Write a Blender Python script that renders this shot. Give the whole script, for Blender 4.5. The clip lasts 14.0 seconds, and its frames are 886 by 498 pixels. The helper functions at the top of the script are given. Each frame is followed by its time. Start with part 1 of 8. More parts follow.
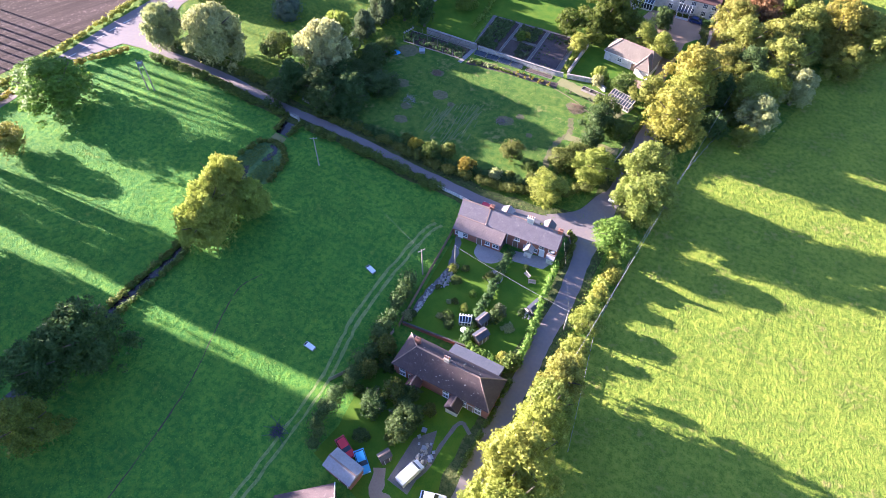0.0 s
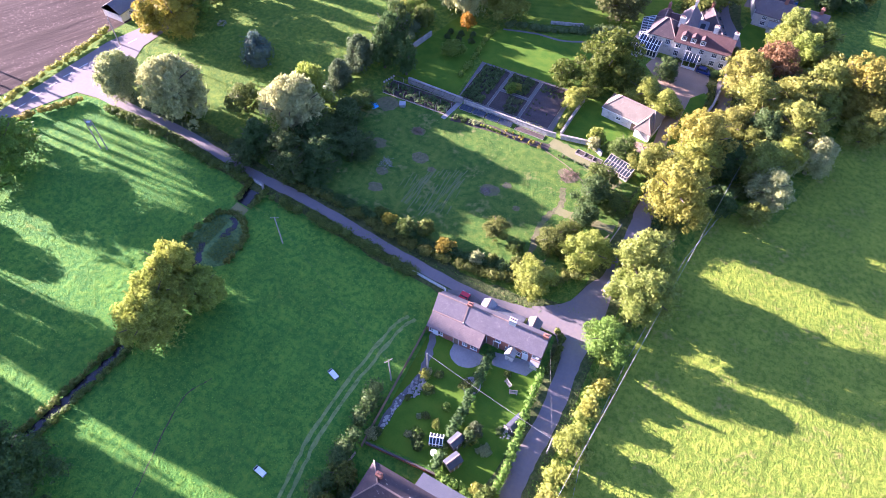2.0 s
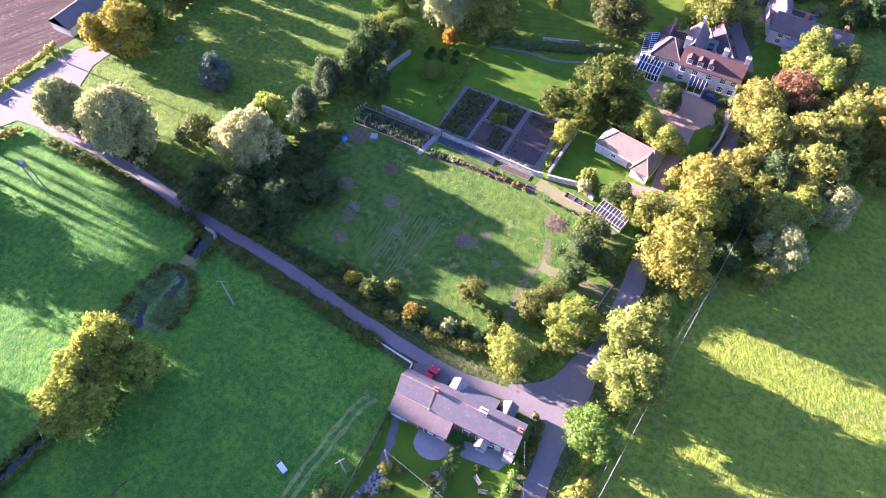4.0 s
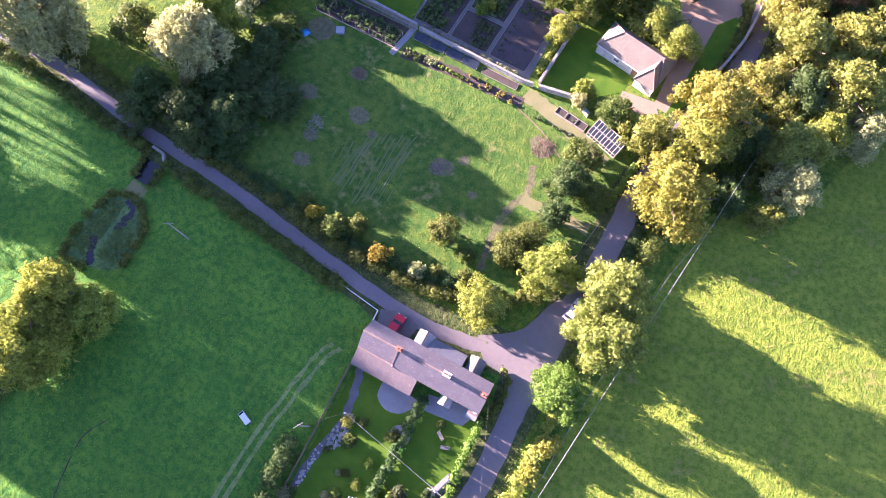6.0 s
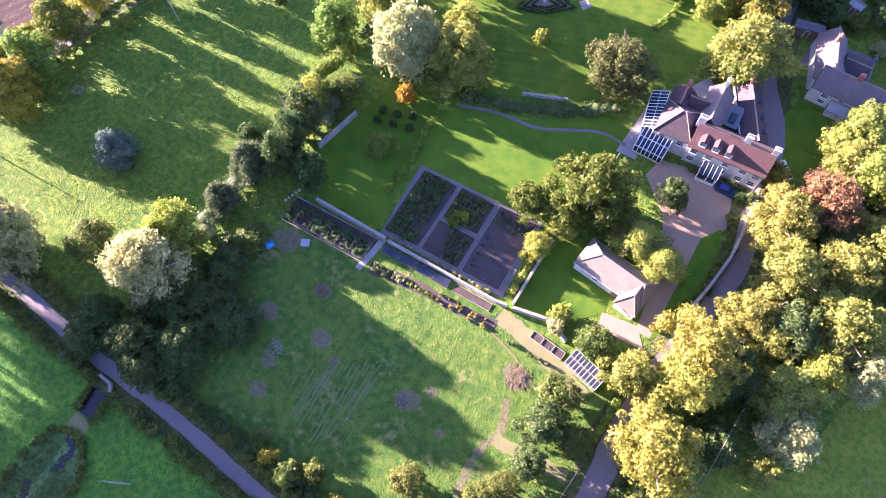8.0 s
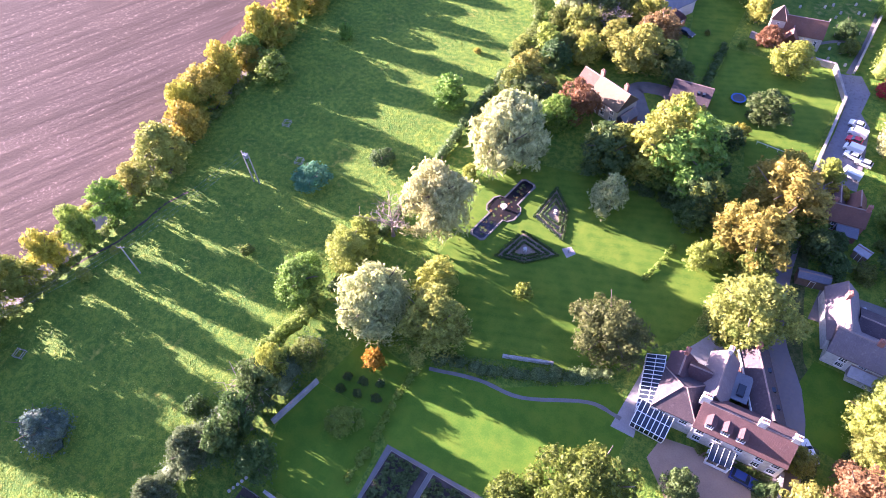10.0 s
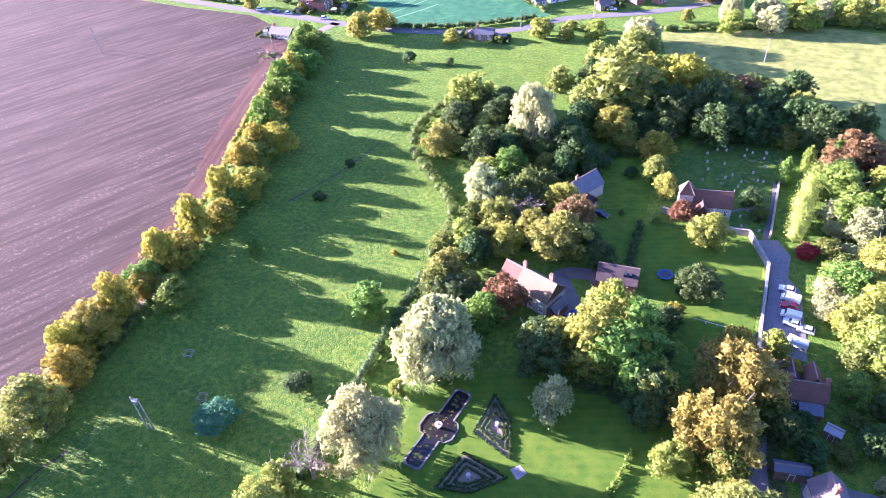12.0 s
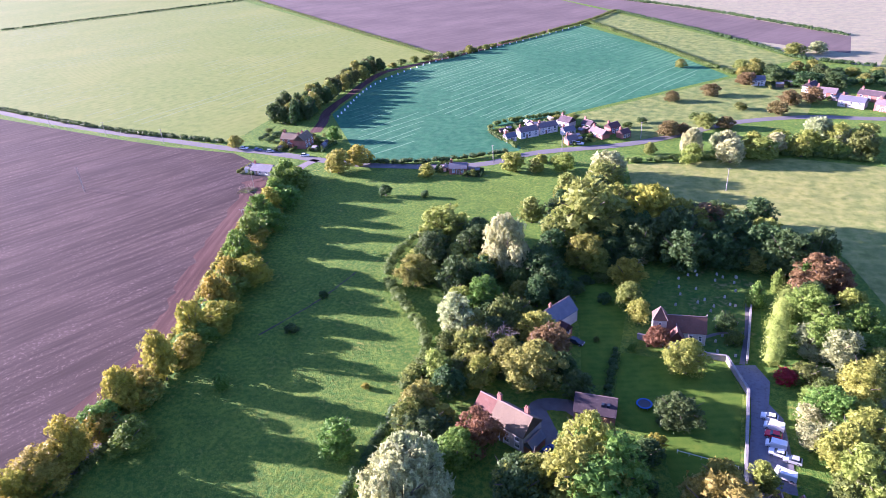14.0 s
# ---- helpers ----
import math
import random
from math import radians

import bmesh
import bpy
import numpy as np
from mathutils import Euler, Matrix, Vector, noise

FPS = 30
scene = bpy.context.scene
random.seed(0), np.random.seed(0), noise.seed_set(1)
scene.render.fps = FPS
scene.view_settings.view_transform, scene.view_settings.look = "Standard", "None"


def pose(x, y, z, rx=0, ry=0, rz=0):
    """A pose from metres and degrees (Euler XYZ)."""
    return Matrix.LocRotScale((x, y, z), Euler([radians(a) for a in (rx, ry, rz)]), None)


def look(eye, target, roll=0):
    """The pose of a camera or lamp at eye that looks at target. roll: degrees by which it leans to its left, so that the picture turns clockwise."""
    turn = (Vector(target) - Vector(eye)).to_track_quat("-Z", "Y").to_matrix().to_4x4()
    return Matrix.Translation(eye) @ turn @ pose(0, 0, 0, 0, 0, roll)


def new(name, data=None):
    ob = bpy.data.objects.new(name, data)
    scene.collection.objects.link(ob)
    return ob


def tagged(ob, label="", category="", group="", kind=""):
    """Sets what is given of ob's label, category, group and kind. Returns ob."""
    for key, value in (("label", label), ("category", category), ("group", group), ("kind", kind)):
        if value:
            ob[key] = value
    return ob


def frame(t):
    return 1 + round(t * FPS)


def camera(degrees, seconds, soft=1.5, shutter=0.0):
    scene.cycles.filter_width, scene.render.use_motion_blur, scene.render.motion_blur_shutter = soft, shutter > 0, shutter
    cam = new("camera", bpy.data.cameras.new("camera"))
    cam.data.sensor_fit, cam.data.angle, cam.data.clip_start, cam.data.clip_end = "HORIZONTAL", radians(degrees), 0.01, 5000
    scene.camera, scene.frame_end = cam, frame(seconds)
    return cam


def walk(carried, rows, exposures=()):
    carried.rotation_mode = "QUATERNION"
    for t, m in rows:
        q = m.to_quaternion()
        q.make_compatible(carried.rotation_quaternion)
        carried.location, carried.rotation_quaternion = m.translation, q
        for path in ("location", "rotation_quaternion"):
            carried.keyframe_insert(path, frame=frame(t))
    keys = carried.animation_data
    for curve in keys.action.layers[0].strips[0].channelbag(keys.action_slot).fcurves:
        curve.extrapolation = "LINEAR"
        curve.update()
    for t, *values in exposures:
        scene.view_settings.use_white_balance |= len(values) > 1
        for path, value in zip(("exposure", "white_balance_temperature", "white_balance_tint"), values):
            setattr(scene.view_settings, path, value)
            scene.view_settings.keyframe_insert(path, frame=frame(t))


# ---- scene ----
cam = camera(68.7, 14.0, soft=0.65)
PATH = [
    (0, (0.712, 1.349, 105.886), (0.144, 2.419, 104.295), 0.1),
    (0.5, (-1.031, 7.028, 106.159), (-1.597, 8.092, 104.563), 0.3),
    (1, (-2.541, 13.661, 106.391), (-3.11, 14.715, 104.789), 0.1),
    (1.5, (-4.167, 19.402, 106.708), (-4.735, 20.449, 105.101), 0.1),
    (2, (-6.204, 26.108, 107.106), (-6.767, 27.146, 105.492), 0.3),
    (2.5, (-7.312, 32.161, 107.158), (-7.881, 33.191, 105.541), 0.1),
    (2.7, (-8.142, 34.584, 106.966), (-8.711, 35.615, 105.349), 0.1),
    (4.8, (-12.783, 58.267, 105.093), (-13.265, 59.073, 103.328), -1.1),
    (5, (-13.63, 60.713, 105.253), (-14.081, 61.464, 103.454), -1.1),
    (5.5, (-15.138, 66.734, 105.459), (-15.517, 67.349, 103.594), -1.5),
    (6, (-16.702, 74.516, 105.842), (-17.022, 74.995, 103.927), -3.3),
    (6.5, (-18.662, 80.959, 106.245), (-18.988, 81.44, 104.331), -3.6),
    (6.8, (-19.569, 86.05, 106.725), (-19.915, 86.545, 104.818), -4.0),
    (7, (-21.086, 88.705, 106.822), (-21.44, 89.22, 104.922), -3.8),
    (7.5, (-23.538, 95.301, 107.487), (-23.916, 95.858, 105.603), -3.5),
    (8, (-25.655, 102.597, 107.585), (-26.091, 103.237, 105.741), -3.7),
    (8.5, (-27.577, 109.464, 107.87), (-28.066, 110.176, 106.067), -3.9),
    (9, (-28.872, 117.684, 108.335), (-29.434, 118.472, 106.584), -5.0),
    (9.2, (-29.254, 120.342, 108.269), (-29.844, 121.165, 106.544), -5.2),
    (11.3, (-35.781, 137.091, 101.139), (-36.487, 138.331, 99.737), -4.0),
    (11.5, (-35.834, 138.832, 101.132), (-36.529, 140.116, 99.765), -4.2),
    (12, (-35.631, 142.517, 101.202), (-36.306, 143.923, 99.949), -4.6),
    (12.1, (-35.579, 142.783, 101.02), (-36.255, 144.203, 99.785), -4.7),
    (12.5, (-35.82, 144.445, 101.393), (-36.503, 145.927, 100.237), -4.5),
    (13, (-35.298, 145.551, 101.246), (-35.994, 147.095, 100.183), -4.4),
    (13.5, (-34.407, 145.786, 101.099), (-35.106, 147.37, 100.096), -4.3),
    (14, (-33.286, 145.369, 101.05), (-33.98, 146.997, 100.117), -4.3),
]
EXPOSURES = [(0.0, 2.64, 5080, 35), (2.5, 2.78, 5060, 51), (6.0, 2.77, 5340, 51), (9.2, 3.06, 5330, 57), (12.0, 2.86, 4820, 51), (14.0, 2.2, 4740, 55)]
walk(cam, [(t, look(eye, target, roll)) for t, eye, target, roll in PATH], EXPOSURES)

# ---- light ----
SUN_ELEVATION, SHADOW_AZIMUTH = 12.5, 2.0
world = bpy.data.worlds.new("sky")
scene.world = world
world.use_nodes = True
sky = world.node_tree.nodes.new("ShaderNodeTexSky")
sky.sky_type, sky.sun_disc = "NISHITA", False
sky.sun_elevation, sky.sun_rotation = radians(SUN_ELEVATION), radians(270 - SHADOW_AZIMUTH)
sky.air_density, sky.dust_density, sky.ozone_density = 1.0, 0.6, 1.6
background = world.node_tree.nodes["Background"]
world.node_tree.links.new(sky.outputs[0], background.inputs[0])
background.inputs[1].default_value = 0.067
sun = new("sun", bpy.data.lights.new("sun", "SUN"))
sun.data.energy, sun.data.angle, sun.data.color = 7.1, radians(0.6), (1.0, 0.79, 0.5)
_a, _e = radians(SHADOW_AZIMUTH), radians(SUN_ELEVATION)
sun.matrix_world = look((-300, 150, 120), (-300 + math.cos(_a) * math.cos(_e), 150 + math.sin(_a) * math.cos(_e), 120 - math.sin(_e)))
tagged(sun, kind="structure")

# ---- materials ----
MATS = {}


def nodes_of(name):
    m = bpy.data.materials.new(name)
    m.use_nodes = True
    MATS[name] = m
    return m, m.node_tree.nodes, m.node_tree.links, m.node_tree.nodes["Principled BSDF"]


def noise_node(n, l, vec, scale, detail=4.0, rough=0.6):
    t = n.new("ShaderNodeTexNoise")
    t.inputs["Scale"].default_value, t.inputs["Detail"].default_value, t.inputs["Roughness"].default_value = scale, detail, rough
    l.new(vec, t.inputs["Vector"])
    return t.outputs["Fac"]


def ramp_node(n, l, fac, lo, hi):
    t = n.new("ShaderNodeMapRange")
    t.inputs["From Min"].default_value, t.inputs["From Max"].default_value = lo, hi
    l.new(fac, t.inputs["Value"])
    return t.outputs["Result"]


def mix_node(n, l, fac, a, b, kind="MIX"):
    t = n.new("ShaderNodeMix")
    t.data_type, t.blend_type = "RGBA", kind
    for sock, v in ((t.inputs["Factor"], fac), (t.inputs["A"], a), (t.inputs["B"], b)):
        if isinstance(v, (int, float)):
            sock.default_value = v
        elif isinstance(v, tuple):
            sock.default_value = (*v, 1.0)
        else:
            l.new(v, sock)
    return t.outputs["Result"]


def math_node(n, l, op, a, b=0.0):
    t = n.new("ShaderNodeMath")
    t.operation = op
    for sock, v in zip(t.inputs, (a, b)):
        if isinstance(v, (int, float)):
            sock.default_value = v
        else:
            l.new(v, sock)
    return t.outputs[0]


def bump_node(n, l, height, strength, distance, bsdf):
    t = n.new("ShaderNodeBump")
    t.inputs["Strength"].default_value, t.inputs["Distance"].default_value = strength, distance
    l.new(height, t.inputs["Height"])
    l.new(t.outputs[0], bsdf.inputs["Normal"])


def place_vec(n, l, scale=(1, 1, 1), turn=0.0):
    g = n.new("ShaderNodeNewGeometry")
    m = n.new("ShaderNodeMapping")
    m.inputs["Scale"].default_value, m.inputs["Rotation"].default_value = scale, (0, 0, radians(turn))
    l.new(g.outputs["Position"], m.inputs["Vector"])
    return m.outputs[0]


def surface(name, c1, c2, rough=0.8, big=0.4, small=5.0, bump=0.3, bump_at=12.0, deep=0.05, metal=0.0, vary=0.0, dirt=None):
    """Weathered plain surface: two colours mixed by noise at two scales, with grain in relief."""
    m, n, l, b = nodes_of(name)
    v = place_vec(n, l)
    f = mix_node(n, l, 0.45, noise_node(n, l, v, big), noise_node(n, l, v, small))
    col = mix_node(n, l, ramp_node(n, l, f, 0.36, 0.64), c1, c2)
    if dirt:
        col = mix_node(n, l, ramp_node(n, l, noise_node(n, l, v, 1.3, 6), 0.52, 0.72), col, dirt)
    if vary:
        o = n.new("ShaderNodeObjectInfo")
        h = n.new("ShaderNodeHueSaturation")
        l.new(math_node(n, l, "ADD", math_node(n, l, "MULTIPLY", o.outputs["Random"], 2 * vary), 1 - vary), h.inputs["Value"])
        l.new(col, h.inputs["Color"])
        col = h.outputs[0]
    l.new(col, b.inputs["Base Color"])
    b.inputs["Roughness"].default_value, b.inputs["Metallic"].default_value = rough, metal
    if bump:
        bump_node(n, l, noise_node(n, l, v, bump_at, 5), bump, deep, b)
    return m


def grassy(name, c1, c2, c3, patch_at=0.05, tuft_at=0.9, bump=0.9, deep=0.5, dry=None, dry_lo=0.55, stripes=None):
    """Grass from far above: broad patches, tufts and blades in colour and relief; stripes: width and turn of the mower's lanes."""
    m, n, l, b = nodes_of(name)
    v = place_vec(n, l)
    broad = noise_node(n, l, v, patch_at, 3)
    tuft = noise_node(n, l, v, tuft_at, 2.5, 0.55)
    fine = noise_node(n, l, v, 3.4, 3, 0.65)
    clump = mix_node(n, l, 0.42, tuft, fine)
    col = mix_node(n, l, ramp_node(n, l, broad, 0.35, 0.65), c1, c2)
    # relief shading put into the colour: tuft tops lighter, hollows between them darker
    col = mix_node(n, l, ramp_node(n, l, clump, 0.44, 0.64), col, c3)
    col = mix_node(n, l, math_node(n, l, "MULTIPLY", ramp_node(n, l, clump, 0.5, 0.36), 0.55 if deep > 0.3 else 0.25), col, (c1[0] * 0.5, c1[1] * 0.52, c1[2] * 0.55))
    blotch = ramp_node(n, l, noise_node(n, l, v, 0.16, 5, 0.65), 0.42, 0.6)
    col = mix_node(n, l, math_node(n, l, "MULTIPLY", blotch, 0.45 if deep > 0.3 else 0.2), col, (c1[0] * 0.55, c1[1] * 0.62, c1[2] * 0.75))
    if dry:
        d = ramp_node(n, l, mix_node(n, l, 0.4, noise_node(n, l, v, 0.16, 5), tuft), dry_lo, dry_lo + 0.12)
        col = mix_node(n, l, d, col, dry)
    if stripes:
        w = n.new("ShaderNodeTexWave")
        w.inputs["Scale"].default_value, w.inputs["Distortion"].default_value = 0.314 / stripes[0], 1.6 if len(stripes) > 2 else 0.6
        l.new(place_vec(n, l, turn=stripes[1]), w.inputs["Vector"])
        amount = ramp_node(n, l, noise_node(n, l, v, 0.011, 2), 0.47, 0.75) if len(stripes) > 2 else 0.3
        col = mix_node(n, l, math_node(n, l, "MULTIPLY", w.outputs["Fac"], amount), col, stripes[2] if len(stripes) > 2 else c3)
    l.new(col, b.inputs["Base Color"])
    b.inputs["Roughness"].default_value = 0.9
    b.inputs["Specular IOR Level"].default_value = 0.15
    bump_node(n, l, clump, bump, deep, b)
    return m


def furrowed(name, c1, c2, turn, gap=1.2, bump=0.8, mixed=0.4, broad_c=None, flecks=None):
    """Tilled soil: clods drawn out along the furrows, broad changes of tone, passes of the plough."""
    m, n, l, b = nodes_of(name)
    v = place_vec(n, l)
    g = n.new("ShaderNodeVectorRotate")
    g.inputs["Angle"].default_value = radians(turn)
    l.new(v, g.inputs["Vector"])
    st = n.new("ShaderNodeMapping")
    st.inputs["Scale"].default_value = (1.0 / gap, 0.035, 1.0)
    l.new(g.outputs[0], st.inputs["Vector"])
    lines = noise_node(n, l, st.outputs[0], 1.0, 3, 0.6)
    wide = n.new("ShaderNodeMapping")
    wide.inputs["Scale"].default_value = (0.12 / gap, 0.006, 1.0)
    l.new(g.outputs[0], wide.inputs["Vector"])
    passes = noise_node(n, l, wide.outputs[0], 1.0, 2)
    clod = noise_node(n, l, v, 1.6, 6, 0.7)
    col = mix_node(n, l, ramp_node(n, l, noise_node(n, l, v, 0.02, 4), 0.35, 0.65), c1, c2)
    if broad_c:
        col = mix_node(n, l, ramp_node(n, l, noise_node(n, l, v, 0.009, 3), 0.45, 0.62), col, broad_c)
    dark = (c1[0] * 0.5, c1[1] * 0.5, c1[2] * 0.5)
    col = mix_node(n, l, math_node(n, l, "MULTIPLY", ramp_node(n, l, lines, 0.4, 0.65), mixed), col, dark)
    col = mix_node(n, l, math_node(n, l, "MULTIPLY", ramp_node(n, l, passes, 0.42, 0.6), mixed * 0.6), col, dark)
    if flecks:
        stony = math_node(n, l, "MULTIPLY", ramp_node(n, l, noise_node(n, l, v, 1.1, 4, 0.8), 0.55, 0.64), ramp_node(n, l, lines, 0.55, 0.42))
        col = mix_node(n, l, math_node(n, l, "MULTIPLY", stony, 0.8), col, flecks)
    l.new(col, b.inputs["Base Color"])
    b.inputs["Roughness"].default_value = 0.95
    b.inputs["Specular IOR Level"].default_value = 0.1
    bump_node(n, l, mix_node(n, l, 0.4, lines, clod), bump, 0.3, b)
    return m


def leafy(name, c1, c2, shine=0.0, through_light=0.38):
    """Leaves: each clump its own shade between two colours, with light passing through."""
    m, n, l, b = nodes_of(name)
    g = n.new("ShaderNodeNewGeometry")
    o = n.new("ShaderNodeObjectInfo")
    f = mix_node(n, l, 0.45, g.outputs["Random Per Island"], noise_node(n, l, g.outputs["Position"], 0.45, 3))
    spray = noise_node(n, l, g.outputs["Position"], 4.2, 2, 0.7)
    col = mix_node(n, l, f, c1, c2)
    h = n.new("ShaderNodeHueSaturation")
    l.new(math_node(n, l, "ADD", math_node(n, l, "MULTIPLY", o.outputs["Random"], 0.04), 0.48), h.inputs["Hue"])
    l.new(math_node(n, l, "ADD", math_node(n, l, "MULTIPLY", spray, 2.5), -0.25), h.inputs["Value"])
    l.new(col, h.inputs["Color"])
    l.new(h.outputs[0], b.inputs["Base Color"])
    b.inputs["Roughness"].default_value = 0.6
    b.inputs["Specular IOR Level"].default_value = 0.2 + shine
    t = n.new("ShaderNodeBsdfTranslucent")
    l.new(h.outputs[0], t.inputs["Color"])
    mx = n.new("ShaderNodeMixShader")
    mx.inputs[0].default_value = through_light
    l.new(b.outputs[0], mx.inputs[1])
    l.new(t.outputs[0], mx.inputs[2])
    gap = n.new("ShaderNodeBsdfTransparent")
    cut = n.new("ShaderNodeMixShader")
    l.new(math_node(n, l, "GREATER_THAN", noise_node(n, l, g.outputs["Position"], 3.4, 3, 0.75), 0.44), cut.inputs[0])
    l.new(gap.outputs[0], cut.inputs[1])
    l.new(mx.outputs[0], cut.inputs[2])
    l.new(cut.outputs[0], n["Material Output"].inputs["Surface"])
    return m


def tiled(name, c1, c2, lichen, course=0.12, rough=0.85, patch=0.5):
    """Roof covering: courses in relief, tile-by-tile shade, lichen."""
    m, n, l, b = nodes_of(name)
    v = place_vec(n, l)
    g = n.new("ShaderNodeNewGeometry")
    s = n.new("ShaderNodeSeparateXYZ")
    l.new(g.outputs["Position"], s.inputs[0])
    saw = math_node(n, l, "FRACT", math_node(n, l, "DIVIDE", s.outputs["Z"], course))
    f = mix_node(n, l, 0.5, noise_node(n, l, v, 0.5, 4), noise_node(n, l, place_vec(n, l, (3.5, 3.5, 8)), 1.0, 2))
    col = mix_node(n, l, ramp_node(n, l, f, 0.35, 0.65), c1, c2)
    col = mix_node(n, l, math_node(n, l, "MULTIPLY", ramp_node(n, l, saw, 0.75, 1.0), 0.35), col, (c1[0] * 0.4, c1[1] * 0.4, c1[2] * 0.4))
    col = mix_node(n, l, math_node(n, l, "MULTIPLY", ramp_node(n, l, noise_node(n, l, v, 1.6, 6, 0.7), 0.56, 0.68), patch), col, lichen)
    l.new(col, b.inputs["Base Color"])
    b.inputs["Roughness"].default_value = rough
    bump_node(n, l, saw, 0.5, 0.03, b)
    return m


def glassy(name, tint=(0.9, 0.95, 1.0), rough=0.02):
    m, n, l, b = nodes_of(name)
    b.inputs["Base Color"].default_value = (*tint, 1)
    b.inputs["Roughness"].default_value, b.inputs["Transmission Weight"].default_value, b.inputs["IOR"].default_value = rough, 1.0, 1.45
    return m


# ground
grassy("pasture", (0.052, 0.195, 0.027), (0.085, 0.232, 0.028), (0.165, 0.295, 0.032), bump=1.0, deep=0.6, dry=(0.19, 0.26, 0.04), dry_lo=0.6)
grassy("east_pasture", (0.165, 0.25, 0.024), (0.21, 0.285, 0.028), (0.3, 0.33, 0.042), patch_at=0.03, tuft_at=1.0, bump=1.0, deep=0.6, dry=(0.27, 0.245, 0.07), dry_lo=0.56)
grassy("meadow", (0.082, 0.182, 0.021), (0.12, 0.208, 0.023), (0.225, 0.275, 0.031), patch_at=0.035, tuft_at=0.85, bump=1.0, deep=0.65, dry=(0.3, 0.29, 0.05), dry_lo=0.58)
grassy("lawn", (0.066, 0.156, 0.011), (0.09, 0.174, 0.012), (0.112, 0.18, 0.013), bump=0.25, deep=0.15, tuft_at=0.35)
grassy("striped_lawn", (0.062, 0.14, 0.011), (0.084, 0.157, 0.012), (0.126, 0.186, 0.016), bump=0.25, deep=0.15, tuft_at=0.35, stripes=(1.8, 70))
grassy("orchard_grass", (0.06, 0.15, 0.022), (0.092, 0.168, 0.024), (0.148, 0.196, 0.031), patch_at=0.09, tuft_at=0.7, dry=(0.25, 0.24, 0.085), dry_lo=0.56)
grassy("rough_verge", (0.06, 0.095, 0.025), (0.09, 0.115, 0.035), (0.16, 0.16, 0.06), patch_at=0.2, tuft_at=1.2, bump=1.0)
grassy("crop_green", (0.032, 0.15, 0.066), (0.042, 0.17, 0.075), (0.07, 0.18, 0.08), patch_at=0.012, tuft_at=0.3, bump=0.4, stripes=(5.0, 28, (0.1, 0.24, 0.11)))
grassy("stubble_green", (0.15, 0.215, 0.034), (0.19, 0.235, 0.04), (0.21, 0.245, 0.05), patch_at=0.006, tuft_at=0.2, bump=0.4, deep=0.2, stripes=(6.0, 20, (0.24, 0.26, 0.06)))
grassy("far_pasture", (0.14, 0.205, 0.045), (0.2, 0.245, 0.05), (0.31, 0.32, 0.085), patch_at=0.06, tuft_at=0.22, bump=1.0, deep=0.5)
grassy("smooth_pasture", (0.2, 0.255, 0.055), (0.28, 0.29, 0.065), (0.35, 0.34, 0.1), patch_at=0.012, tuft_at=0.3, bump=0.6, deep=0.35)
grassy("straw_field", (0.33, 0.305, 0.175), (0.37, 0.335, 0.2), (0.29, 0.29, 0.15), patch_at=0.012, tuft_at=0.15, bump=0.3)
furrowed("ploughed", (0.078, 0.056, 0.049), (0.104, 0.074, 0.064), 26.4, gap=2.2, bump=1.0, mixed=0.7, broad_c=(0.074, 0.054, 0.052), flecks=(0.24, 0.18, 0.165))
furrowed("ploughed_edge", (0.11, 0.06, 0.05), (0.14, 0.08, 0.066), -19, gap=1.9, bump=0.8, mixed=0.6, flecks=(0.2, 0.13, 0.11))
furrowed("ploughed_far", (0.135, 0.108, 0.096), (0.175, 0.138, 0.122), 35, gap=4, bump=0.2, mixed=0.25)
grassy("pool_weed", (0.07, 0.15, 0.05), (0.1, 0.19, 0.06), (0.18, 0.26, 0.09), patch_at=0.3, tuft_at=1.4, bump=1.0)
surface("cut_hay", (0.11, 0.15, 0.05), (0.17, 0.19, 0.075), 0.95, 0.6, 3, 0.5, 4, 0.08)
surface("tramline", (0.085, 0.225, 0.1), (0.13, 0.265, 0.13), 0.95, 0.05, 0.6, 0.3, 2, 0.1)
surface("stubble_line", (0.14, 0.2, 0.06), (0.18, 0.235, 0.075), 0.95, 0.05, 0.6, 0.3, 2, 0.1)
surface("asphalt", (0.17, 0.15, 0.158), (0.215, 0.187, 0.19), 0.85, 0.12, 1.5, 0.25, 8, 0.03, dirt=(0.22, 0.18, 0.165))
surface("road_tar", (0.125, 0.12, 0.118), (0.165, 0.158, 0.152), 0.85, 0.1, 1.5, 0.25, 8, 0.03, dirt=(0.17, 0.155, 0.14))
surface("worn_tarmac", (0.16, 0.15, 0.165), (0.22, 0.205, 0.22), 0.85, 0.25, 2.5, 0.3, 8, 0.03, dirt=(0.12, 0.1, 0.105))
surface("gravel", (0.29, 0.205, 0.145), (0.37, 0.265, 0.19), 0.95, 0.3, 4, 0.6, 9, 0.05)
surface("soil", (0.05, 0.04, 0.035), (0.09, 0.068, 0.058), 0.95, 0.5, 4, 0.9, 5, 0.12)
surface("bare_soil", (0.2, 0.155, 0.115), (0.27, 0.21, 0.155), 0.95, 0.5, 4, 0.7, 5, 0.1)
grassy("worn_patch", (0.125, 0.125, 0.06), (0.155, 0.148, 0.073), (0.205, 0.185, 0.1), patch_at=0.3, tuft_at=1.6, bump=0.8, deep=0.25, dry=(0.12, 0.17, 0.05), dry_lo=0.54)
surface("bed_soil", (0.052, 0.04, 0.043), (0.09, 0.07, 0.07), 0.95, 0.5, 4, 0.8, 5, 0.1)
